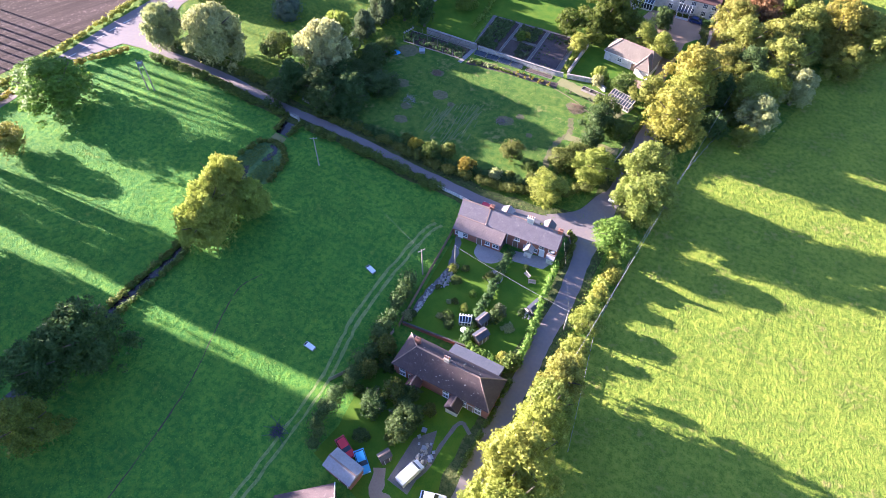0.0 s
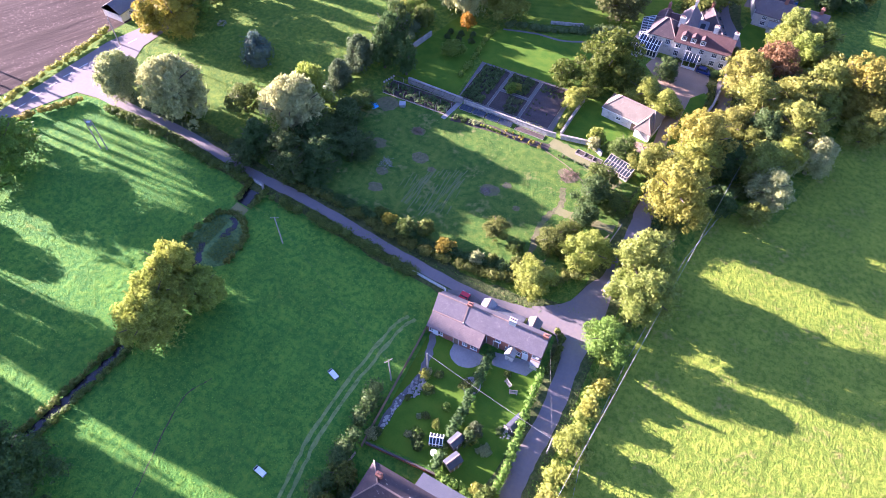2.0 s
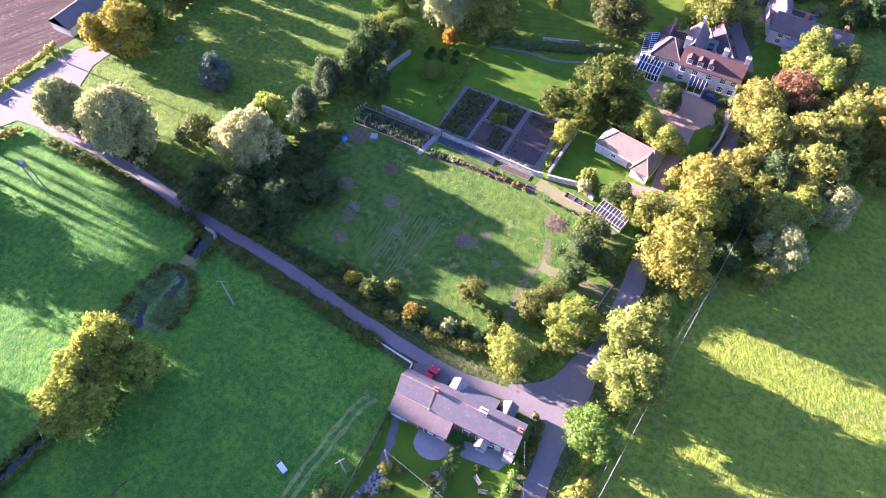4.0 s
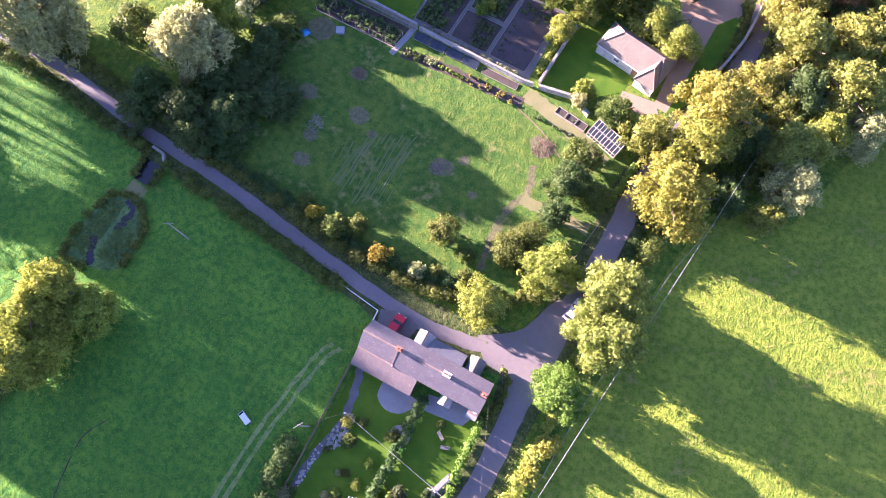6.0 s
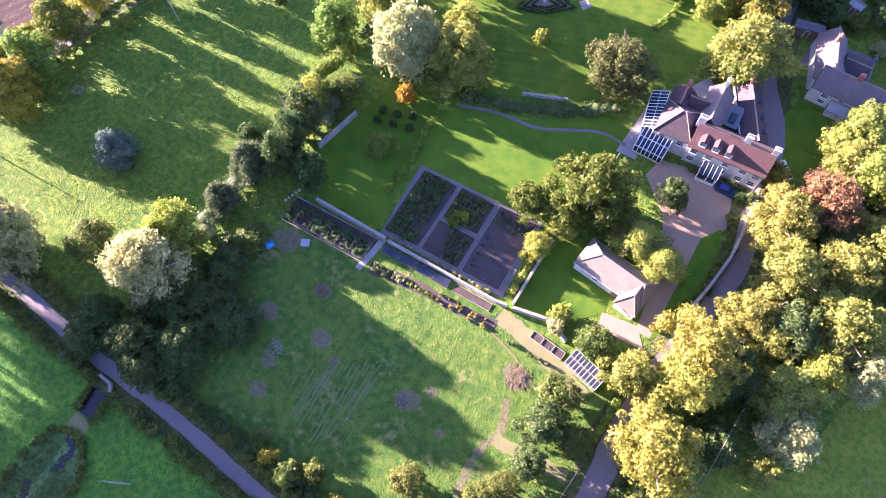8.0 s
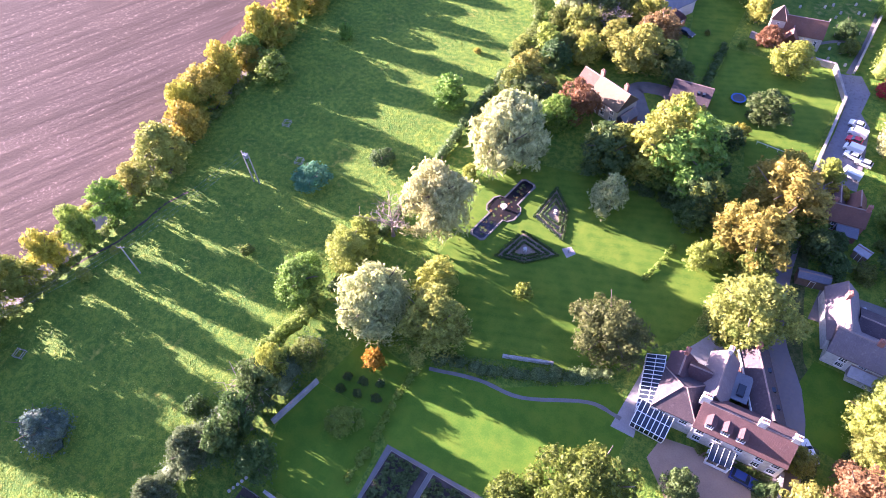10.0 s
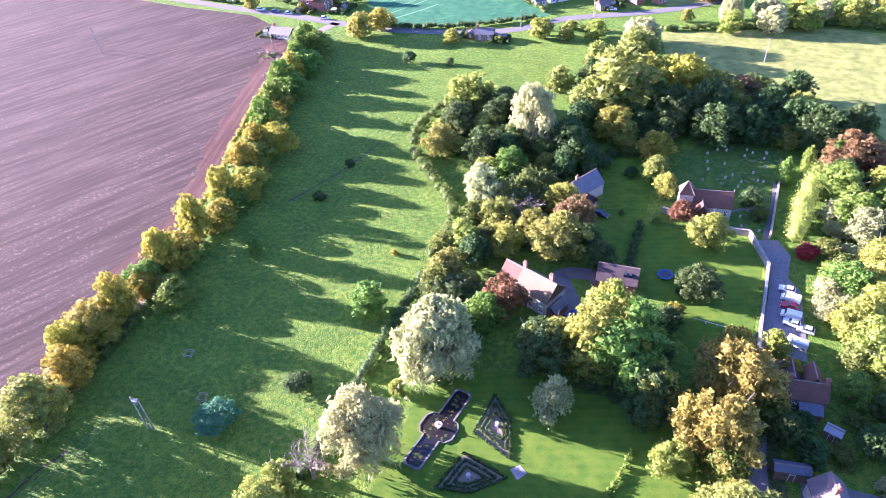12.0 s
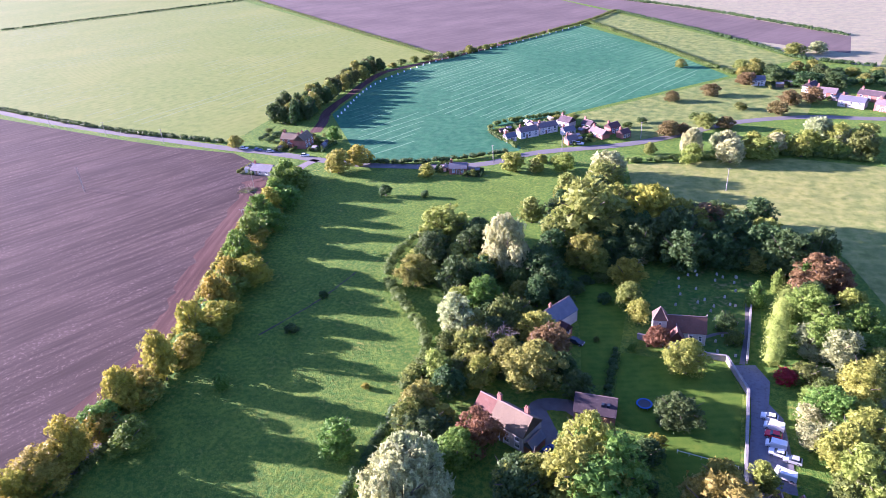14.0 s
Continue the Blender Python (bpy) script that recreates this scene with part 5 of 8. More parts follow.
def row(pts, gap, kinds, rlo, rhi, seed, skip=(), tall=1.8, vary=(0.62, 1.3)):
    """Trees set along a line, but for the gaps given by y."""
    rnd, line, due = random.Random(seed), smooth(pts, 20), 0.0
    for a, b in zip(line, line[1:]):
        due -= math.dist(a, b)
        if due <= 0:
            due += gap * rnd.uniform(0.75, 1.25)
            if not any(lo < a[1] < hi for lo, hi in skip):
                r = rnd.uniform(rlo, rhi)
                plant(rnd.choice(kinds), a[0] + rnd.gauss(0, 0.7), a[1], r, r * tall * rnd.uniform(*vary))


ROADSIDE = ["golden_oak", "lime", "golden_oak", "maple", "golden"]
row([(-148, 190), (-151, 205), (-151.6, 228), (-152.6, 248), (-155, 262), (-164, 285), (-177, 316), (-197, 370)], 6.6, ROADSIDE, 4.6, 6.2, 4, [(212, 218), (238, 243)], tall=1.3, vary=(0.75, 1.15))
row([(-171, 296), (-177, 316), (-197, 366)], 12.5, ["lime", "golden_oak", "lime"], 4.2, 4.8, 24, tall=2.5, vary=(0.88, 1.12))
row([(-149.5, 196), (-151, 228), (-153, 250), (-158, 270), (-168, 294)], 13.0, ["golden_oak", "lime", "golden_oak"], 4.0, 4.6, 26, tall=3.1, vary=(0.88, 1.1))
row([(-164, 275), (-172, 295), (-186, 330), (-199, 366)], 7, ROADSIDE, 3.4, 4.6, 5, tall=1.15)
# unseen tall tree rows, added west of the pasture to shade it
row([(-150, -90), (-150, -40), (-148, 0.5)], 5.0, ["poplar"], 4.0, 4.6, 6, tall=6.6, vary=(0.94, 1.05))
row([(-146, 4), (-145, 14), (-144, 29.9)], 3.6, ["poplar"], 3.8, 4.2, 21, tall=7.4, vary=(0.96, 1.04))
row([(-150, 35.4), (-151, 41), (-151, 45.5)], 3.6, ["poplar"], 3.8, 4.2, 22, tall=9.2, vary=(0.97, 1.04))
row([(-186, 66.8), (-188, 70), (-194, 80), (-199, 89)], 3.4, ["shadepine"], 3.4, 3.8, 23, tall=9.5, vary=(0.95, 1.03))
wood([(-112, 296, -84, 330), (-78, 318, -50, 372), (-46, 336, -8, 362)], 8.2, ["darkoak", "ash", "darkoak", "maple", "golden"], 4.6, 6.6, 7)
wood([(-80, 262, -70, 290), (-80, 295, -62, 314), (-62, 318, -48, 334)], 6.5, ["darkoak", "darkoak", "ash", "bush"], 3.2, 4.6, 29, 1.8)
row([(-50, 336), (-30, 333), (-8, 331), (4, 334)], 5.5, ["darkoak", "darkoak", "ash"], 4.2, 5.4, 30, tall=2.3)
hedge([(-46.6, 281), (-46.2, 272), (-45.4, 262)], 2.2, 1.8, "leaf_dark", "dark garden hedge between the lawns")
wood([(-92, 250, -78, 292)], 8, ["darkoak", "bush", "golden", "ash"], 3.0, 4.6, 8)
wood([(-2, 140, 14, 168), (2, 168, 18, 200), (6, 215, 20, 240)], 9, ["ash", "maple", "darkoak", "ash"], 4.2, 5.6, 9)
wood([(-5, 238, 18, 300)], 7.5, ["golden", "pale_bush", "bush", "lime", "golden"], 2.8, 4.6, 10, 1.5)
wood([(-6, 300, 12, 345)], 8.5, ["lime", "golden", "copper", "darkoak"], 3.6, 5.0, 11)
wood([(-87, 97, -79, 126)], 5.5, ["darkoak", "darkoak", "bush"], 3.0, 4.2, 12, 1.45)
wood([(-260, 436, -238, 466), (-258, 466, -243, 512), (-260, 512, -249, 566)], 6.4, ["holm", "darkoak", "ash", "darkoak"], 3.6, 4.8, 13, 2.4)
row([(-252, 570), (-238, 590), (-214, 612), (-190, 655)], 9, ["bush", "ash", "pale_bush"], 3.0, 4.4, 27, tall=1.2)
wood([(-232, 412, -210, 424), (-250, 408, -236, 426)], 6.0, ["bush", "darkbush", "bush"], 1.6, 2.8, 28, 1.2)
wood([(-20, 566, 30, 590), (30, 556, 60, 580)], 11, ["darkoak", "ash", "maple"], 4.0, 5.6, 14, 1.35)
wood([(-40, 428, 20, 440)], 9, ["palewillow", "golden", "ash"], 3.6, 5.5, 15)
wood([(20, 448, 90, 462)], 10, ["golden", "palewillow", "ash"], 4.0, 6.0, 16)
wood([(-88, 226, -78, 250), (-50, 222, -30, 240)], 8, ["darkoak", "ash", "oak"], 3.6, 5.4, 17)
wood([(-24, 196, -14, 232)], 7.5, ["maple", "ash", "oak"], 3.6, 5.2, 18)
wood([(-97, 404, -84, 414), (-230, 396, -222, 404), (-108, 456, -90, 474)], 8, ["bush", "ash", "golden"], 2.2, 3.6, 19, 1.3)

WILD = "untrimmed sunlit hedge beside the lane"
hedge([(-83, 94.4), (-74, 94.6), (-58, 93.4), (-47, 92.4), (-31, 94), (-23, 96.6), (-16.5, 101.6)], 2.6, 2.0, "leaf_hedge", WILD, 1.8)
# darker leaf than the front hedge, so shade is coloured in
hedge([(-80, 95.8), (-60, 94.8), (-45, 94.2), (-31, 96), (-23, 99)], 2.4, 2.4, "leaf_dark", "dense shrubs behind the lane hedge, shade in their leaf colour", 1.4)
hedge([(-134, 92.3), (-115, 92), (-104, 91), (-91, 90.2)], 2.4, 2.1, "leaf_hedge", WILD, 1.8)
hedge([(-82, 89.2), (-62, 87.8), (-46, 86.4)], 2.6, 2.1, "leaf_hedge", WILD, 1.8)
hedge([(-134, 99.2), (-115, 98.9), (-104, 97.6), (-94, 96.8)], 2.4, 2.1, "leaf_hedge", WILD, 1.8)
hedge([(-142, 92), (-147, 85), (-152, 74), (-158, 52)], 2.2, 1.8, "leaf_maple", WILD)
ROADHEDGE = "dense field hedge along the road"
hedge([(-141.5, 128), (-141, 146), (-141, 160), (-143, 177), (-145, 197), (-147.5, 217), (-151, 235), (-155, 255), (-163, 277), (-177, 311), (-192, 356)], 2.4, 2.0, "leaf_hedge", ROADHEDGE)
hedge([(-160.5, 56), (-158.6, 80), (-158, 100), (-157.5, 110), (-158.5, 116)], 2.0, 1.6, "leaf_maple", ROADHEDGE)
hedge([(-155.6, 137), (-151, 142), (-149.5, 146), (-149.5, 160), (-151, 177), (-153.5, 197), (-156, 217), (-159.5, 240), (-164, 258), (-172, 277), (-186, 311), (-201, 356)], 2.2, 1.8, "leaf_maple", ROADHEDGE)
hedge([(-6.5, 48), (-6, 60), (-5.4, 75), (-5.2, 88)], 2.6, 2.2, "leaf_golden", "low golden thicket between lane and pasture")
hedge([(-5.5, 96), (-5, 104), (-4.5, 116), (-2.5, 128), (2, 136), (10, 140)], 4.0, 3.0, "leaf_hedge", "dense scrub along the pasture edge")
hedge([(-6.5, 104), (-7, 118), (-6.5, 128)], 2.0, 1.6, "leaf_dark", "scrub beside the lane, shade in its leaf colour")
hedge([(-14.9, 80), (-14.2, 72), (-13.2, 62), (-12.9, 55)], 1.7, 1.9, "leaf_lime", "clipped bright green garden hedge", clipped=True)
hedge([(-24.4, 77.6), (-23.8, 66), (-23.2, 54.8)], 2.0, 1.7, "leaf_dark", "clipped garden hedge between the cottages", clipped=True)
hedge([(-22.6, 54.6), (-18, 54), (-14, 53)], 1.6, 1.8, "leaf_lime", "clipped garden hedge behind the farm cottages", clipped=True)
hedge([(-15.8, 88.6), (-14.2, 86.5), (-13.6, 83), (-14, 79.5)], 1.3, 1.6, "leaf_hedge", "curved clipped hedge beside the lane fork", clipped=True)
hedge([(-13.9, 121.5), (-13.4, 126), (-13, 131)], 1.3, 2.0, "leaf_lime", "clipped green hedge beside the lane", clipped=True)
hedge([(-66, 167.4), (-66.7, 161.3), (-65.7, 151), (-65.9, 144)], 1.3, 1.5, "leaf_lime", "narrow garden hedge across the lawn")
hedge([(-36.2, 214.8), (-37.4, 209), (-38.7, 204.3)], 1.2, 1.0, "leaf_lime", "low garden hedge on the lawn")
hedge([(-89.6, 169), (-90.6, 162), (-92.2, 156)], 2.8, 4.6, "leaf_lime", "tall garden hedge at the meadow edge", clipped=True)
hedge([(-90, 120), (-91, 130), (-90, 142), (-86, 152), (-85, 160)], 5.0, 3.6, "leaf_grey", "grey-green thicket along the stream")
hedge([(-89, 97), (-88, 104), (-86, 112), (-84, 122)], 5.0, 3.0, "leaf_dark", "dark thicket along the stream, shade in its leaf colour")
hedge([(-90, 172), (-89, 190), (-89.5, 208), (-90, 228), (-90.5, 246)], 3.0, 2.0, "leaf_dark", "scrub along the garden boundary, shade in its leaf colour")
hedge([(-91, 250), (-94, 272), (-116, 296), (-121, 318), (-114, 342)], 3.6, 3.4, "leaf_hedge", "tall leafy hedge round the churchside gardens")
hedge([(-64.5, 170), (-56, 172.6), (-46, 177), (-37, 182.5)], 3.0, 1.1, "leaf_veg", "mixed shrub border under the garden wall")
hedge([(-36.8, 152), (-36.2, 146), (-36.4, 138.5)], 1.3, 1.7, "leaf_golden", "golden hedge along the barn lawn", clipped=True)
hedge([(-9.2, 172), (-7.4, 166), (-7.6, 158), (-9.5, 150)], 2.0, 1.5, "leaf_hedge", "shrub border along the drive wall")
hedge([(-20, 177), (-15, 177.2), (-9.8, 177.8)], 1.4, 1.0, "leaf_hedge", "low shrubs under the house front")
hedge([(-39, 62), (-38, 54), (-37, 42), (-38, 32), (-36, 26)], 3.2, 4.4, "leaf_dark", "overgrown hedge beside the farm cottages")
hedge([(-12.6, 52), (-13, 42), (-13.2, 33)], 1.2, 1.5, "leaf_hedge", "clipped hedge between garden and lane")
for pts, lf in (([(-480, 437), (-348, 411), (-264, 404)], "leaf_dark"), ([(-655, 972), (-387, 748), (-224, 614)], "leaf_hedge"), ([(-862, 734), (-668, 968)], "leaf_dark"), ([(-222, 610), (-185, 668), (-142, 756), (-122, 822)], "leaf_hedge"), ([(-141, 766), (-75, 664), (-18, 573)], "leaf_hedge"), ([(-122, 822), (-16, 680), (20, 622), (60, 600)], "leaf_dark"), ([(-60, 414), (-28, 424), (4, 434), (60, 428)], "leaf_hedge"), ([(-176, 391), (-145, 397), (-112, 416)], "leaf_dark"), ([(-126, 901), (-39, 817), (60, 694)], "leaf_dark"), ([(-110, 422), (-132, 452), (-100, 479)], "leaf_hedge")):
    hedge(pts, 3.2, 2.6, lf, "distant field hedge between two fields", 0.6)
hedge([(-1.6, 575), (40, 555), (90, 552)], 6, 5, "leaf_dark", "dark shelter belt behind the village", 0.6)
REEDY = "rank reedy growth along the stream bank"
hedge([(-89.9, 80.4), (-91.1, 75.1), (-90.3, 67.4), (-86.0, 67.5)], 1.5, 0.8, "leaf_hedge", REEDY, 1.6)
hedge([(-89.9, 80.4), (-85.1, 81.6), (-80.7, 77.4), (-80.2, 70.2)], 1.5, 0.8, "leaf_hedge", REEDY, 1.6)
hedge([(-83.2, 48), (-83.0, 44), (-83.8, 36), (-84.8, 25)], 1.6, 0.9, "leaf_hedge", REEDY, 1.5)
hedge([(-85.6, 48), (-85.8, 44), (-86.8, 36), (-87.6, 25)], 1.6, 0.9, "leaf_hedge", REEDY, 1.5)
hedge([(-88.6, 84.7), (-89.05, 87.85), (-89.5, 91.0)], 1.3, 1.2, "leaf_hedge", REEDY, 1.6)
hedge([(-85.0, 84.5), (-84.75, 87.5), (-84.5, 90.5)], 1.6, 1.4, "leaf_hedge", REEDY, 1.6)
hedge([(-10.9, 284), (-10.0, 293), (-8.2, 303), (-6.0, 313)], 5.2, 6.5, "leaf_lime2", "tall clipped yellow-green hedge by the churchyard", 0.9, clipped=True, name="tall_hedge")
# shrubs under the trees
UNDER = ["darkbush", "bush", "darkbush"]
wood([(-110, 298, -86, 328), (-76, 320, -52, 360), (-44, 336, -10, 358)], 8.4, UNDER, 2.6, 3.8, 31, 1.1)
wood([(-90, 252, -79, 292), (-72, 262, -56, 278), (-66, 300, -50, 316)], 7.0, UNDER, 2.2, 3.2, 32, 1.1)
wood([(-3, 142, 14, 198), (-4, 300, 10, 340), (-24, 198, -15, 230)], 9.0, UNDER, 2.2, 3.4, 33, 1.1)
wood([(-48, 224, -32, 240), (-58, 224, -50, 234), (-34, 255, -28, 262)], 6.0, UNDER, 2.0, 3.0, 34, 1.1)

# ---- houses ----
def window(parent, x, y, z, w, h, turn, bars=1):
    """A window set in a wall face at x, y, with its sill at z; turn 0 faces -y."""
    f, b = Build(), Build()
    t = 0.09
    o = [(-w / 2, 0), (w / 2, 0), (w / 2, h), (-w / 2, h)]
    i_ = [(-w / 2 + t, t), (w / 2 - t, t), (w / 2 - t, h - t), (-w / 2 + t, h - t)]
    f.poly([(px, py, pz) for py in (-0.06, 0.08) for ring in (o, i_) for px, pz in ring], [(k, (k + 1) % 4, 4 + (k + 1) % 4, 4 + k) for k in range(4)] + [(k, 8 + k, 8 + (k + 1) % 4, (k + 1) % 4) for k in range(4)] + [(4 + k, 4 + (k + 1) % 4, 12 + (k + 1) % 4, 12 + k) for k in range(4)])
    ob = part("window", f, "white_paint", parent)
    ob.matrix_basis = pose(x, y, z, 0, 0, turn)
    part("sill", Build().box(-w / 2 - 0.06, -0.14, -0.08, w / 2 + 0.06, 0.08, -0.004), "white_paint", ob)
    for i in range(bars):
        q = -w / 2 + w * (i + 1) / (bars + 1)
        part("glazing_bar", Build().box(q - 0.035, -0.05, t, q + 0.035, 0.08, h - t), "white_paint", ob)
    part("glazing_bar", Build().box(-w / 2 + t, -0.045, h * 0.52, w / 2 - t, 0.08, h * 0.52 + 0.05), "white_paint", ob)
    part("pane", Build().box(-w / 2 + t, -0.02, t, w / 2 - t, 0.05, h - t), "window_glass", ob)
    return ob


def door(parent, x, y, turn, material="timber", w=0.95, h=2.05, z=0.0):
    f = Build()
    f.box(-w / 2 - 0.09, -0.07, 0, -w / 2, 0.06, h + 0.09).box(w / 2, -0.07, 0, w / 2 + 0.09, 0.06, h + 0.09).box(-w / 2, -0.07, h, w / 2, 0.06, h + 0.09)
    ob = part("door", f, "white_paint", parent)
    ob.matrix_basis = pose(x, y, z, 0, 0, turn)
    part("leaf", Build().box(-w / 2, -0.04, 0.02, w / 2, 0.05, h), material, ob)
    return ob


def chimney(parent, x, y, z0, z1, material="brick_red", w=0.9, d=0.65, pots=2):
    c = Build().box(x - w / 2, y - d / 2, z0, x + w / 2, y + d / 2, z1 - 0.25).box(x - w / 2 - 0.07, y - d / 2 - 0.07, z1 - 0.25, x + w / 2 + 0.07, y + d / 2 + 0.07, z1 - 0.05).box(x - w / 2, y - d / 2, z1 - 0.05, x + w / 2, y + d / 2, z1)
    ob = part("chimney", c, material, parent)
    for i in range(pots):
        part("pot", Build().disc(x + (i - (pots - 1) / 2) * 0.4, y, z1, z1 + 0.45, 0.15, 10, 0.12), "clay_pot", ob)
    return ob


def wing(parent, x, y, turn, length, depth, eave, ridge, wall, roof, hips=(0.0, 0.0), over=0.25, shift=0.0, z0=0.0, cut=()):
    """Walls and a pitched roof on a rectangle centred at x, y; ridge along its length, shifted by shift. hips: run of each hip end (0: gable)."""
    m = pose(x, y, z0, 0, 0, turn)
    L, D, s = length / 2, depth / 2, shift
    w = Build()
    if eave > 0:
        pts = [(-L, -D, -0.1), (L, -D, -0.1), (L, D, -0.1), (-L, D, -0.1), (-L, -D, eave), (L, -D, eave), (L, D, eave), (-L, D, eave)]
        faces = [(0, 1, 5, 4), (2, 3, 7, 6), (3, 2, 1, 0)]
        rw, re = (len(pts), len(pts) + 1)
        pts += [(-L + hips[0], s, ridge - 0.06), (L - hips[1], s, ridge - 0.06)]
        faces += [(3, 0, 4, rw, 7), (1, 2, 6, re, 5)] if True else []
        faces += [(4, 5, re, rw), (6, 7, rw, re)]
        w.poly(pts, faces)
        wo = part("wall", w, wall, parent)
        wo.matrix_basis = m
    slope_s, slope_n = (ridge - eave) / (D + s), (ridge - eave) / (D - s)
    lo_s, lo_n = eave - slope_s * over, eave - slope_n * over
    e0 = L + (over if hips[0] else 0.18)
    e1 = L + (over if hips[1] else 0.18)
    r0, r1 = -L + hips[0] - (0 if hips[0] else 0.18), L - hips[1] + (0 if hips[1] else 0.18)
    t = 0.16
    top = [(-e0, -D - over, lo_s + t), (e1, -D - over, lo_s + t), (e1, D + over, lo_n + t), (-e0, D + over, lo_n + t), (r0, s, ridge + t), (r1, s, ridge + t)]
    bot = [(px, py, pz - t) for px, py, pz in top]
    r = Build().poly(top + bot, [(0, 1, 5, 4), (2, 3, 4, 5), (3, 0, 4), (1, 2, 5), (7, 6, 10, 11), (9, 8, 11, 10), (6, 9, 10), (8, 7, 11), (0, 6, 7, 1), (1, 7, 8, 2), (2, 8, 9, 3), (3, 9, 6, 0)])
    if not hips[0]:
        r.f[-10] = (3, 0, 4)
    ro = part("roof", r, roof, parent)
    ro.matrix_basis = m
    rt = Build()
    n = max(2, int((r1 - r0) / 0.9))
    for i in range(n):
        a, b = r0 + (r1 - r0) * i / n, r0 + (r1 - r0) * (i + 1) / n - 0.03
        rt.loft([[(q, s - 0.16, ridge + t - 0.08), (q, s - 0.08, ridge + t + 0.06), (q, s + 0.08, ridge + t + 0.06), (q, s + 0.16, ridge + t - 0.08)] for q in (a, b)])
    part("ridge_tiles", rt, "ridge_tile", ro)
    for run, end, tip in ((hips[0], -e0, r0), (hips[1], e1, r1)):
        for side in ((-D - over, lo_s), (D + over, lo_n)) if run else ():
            part("hip_tiles", Build().tube((end, side[0], side[1] + t), (tip, s, ridge + t + 0.02), 0.12, 0.12, 6), "ridge_tile", ro)
    return m


def at(parent, m, fn, *args, **kw):
    """Puts a part made by fn in the frame of a wing."""
    ob = fn(parent, *args, **kw)
    ob.matrix_basis = m @ ob.matrix_basis
    return ob


# terraced cottages beside the lane fork
COT = thing("terraced_cottages", -26, 82.3, 0, 2.3, "long brick cottage terrace with weathered lilac slate roof", "house")
m = wing(COT, -8.2, 0.0, 0, 6.0, 4.5, 3.5, 5.9, "brick_red", "weathered_slate", shift=0.1)
m = wing(COT, 2.5, 0.0, 0, 15.2, 4.7, 3.7, 6.3, "brick_red", "weathered_slate", shift=0.1)
at(COT, m, chimney, 0.9, 0.1, 5.6, 7.7, "whitewash", 1.3, 0.7, pots=3)
at(COT, m, chimney, 7.2, 0.1, 5.4, 7.1)
at(COT, m, chimney, -7.4, 0.1, 5.4, 7.0)
for q in (-0.6, 2.0, 4.6, 6.6):
    at(COT, m, window, q, -2.37, 2.3, 1.1, 1.0, 0)
for q in (1.4, 3.4, 6.4):
    at(COT, m, window, q, -2.37, 0.7, 1.0, 1.1, 0)
for q in (-4.6, 0.6, 5.4):
    at(COT, m, window, q, 2.37, 2.1, 1.0, 1.0, 180)
at(COT, m, door, -0.9, -2.37, 0)
at(COT, m, door, 4.8, -2.37, 0, "white_paint")
at(COT, m, door, 3.2, 2.37, 180)
part("parapet_course", Build().box(-5.2, -2.6, 3.75, -5.0, 0.1, 3.95), "pale_stone", COT)
for q in (-5.15,):
    verge = Build().poly([(q - 0.14, -2.5, 3.75), (q + 0.14, -2.5, 3.75), (q + 0.14, 0.1, 6.55), (q - 0.14, 0.1, 6.55), (q - 0.14, -2.5, 3.6), (q + 0.14, -2.5, 3.6), (q + 0.14, 0.1, 6.4), (q - 0.14, 0.1, 6.4)], [(0, 1, 2, 3), (7, 6, 5, 4), (0, 4, 5, 1), (1, 5, 6, 2), (2, 6, 7, 3), (3, 7, 4, 0)])
    part("verge", verge, "ridge_tile", COT)
# lower front range of the west cottage, lean-to backs, porches and a satellite dish
m = wing(COT, -5.9, -3.6, 0, 10.4, 2.7, 2.3, 3.45, "brick_red", "pale_tile", shift=1.25)
for q, w in ((-4.4, 0.8), (-2.6, 1.1), (2.4, 1.0), (4.2, 1.3)):
    at(COT, m, window, q, -1.37, 0.8, w, 1.1, 0)
at(COT, m, door, -3.6, -1.37, 0, "white_paint")
at(COT, m, door, 0.6, -1.37, 0)
m = wing(COT, -2.7, 3.5, 90, 2.6, 2.4, 2.3, 3.2, "whitewash", "sheet_roof")
m = wing(COT, 1.6, 3.3, 0, 5.6, 2.2, 2.2, 3.2, "brick_red", "slate", shift=-0.9)
m = wing(COT, 6.4, 3.6, 90, 2.8, 2.2, 2.2, 3.2, "whitewash", "slate")
m = wing(COT, 4.8, -3.1, 90, 1.5, 1.5, 2.1, 2.8, "whitewash", "sheet_roof")
m = wing(COT, 9.4, -2.9, 0, 1.4, 1.2, 1.9, 2.3, "whitewash", "sheet_roof")
part("satellite_dish", Build().disc(9.6, -2.5, 3.0, 3.1, 0.35, 14), "white_paint", COT)
part("downpipe", Build().tube((-0.3, -2.42, 0), (-0.3, -2.42, 3.6), 0.05), "white_paint", COT)

# hipped farm cottages
HIP = thing("hipped_cottages", -22.4, 47.1, 0, -1, "pair of brick cottages under a mossy hipped tile roof", "house")
m = wing(HIP, 0, 0, 0, 18.6, 6.4, 3.6, 6.8, "brick_red", "plain_tile", (3.0, 3.4))
at(HIP, m, chimney, -0.4, 0.1, 6, 8.0, "pale_stone", pots=3)
at(HIP, m, chimney, -6.8, 1.2, 5, 7.4)
for q in (-7.5, -4.2, 1.2, 4.6, 7.4):
    at(HIP, m, window, q, -3.22, 2.1, 1.2, 1.1, 0)
    at(HIP, m, window, q, -3.22, 0.6, 1.2, 1.1, 0)
for q in (-6, -2, 3, 6.5):
    at(HIP, m, window, q, 3.22, 2.0, 1.1, 1.0, 180)
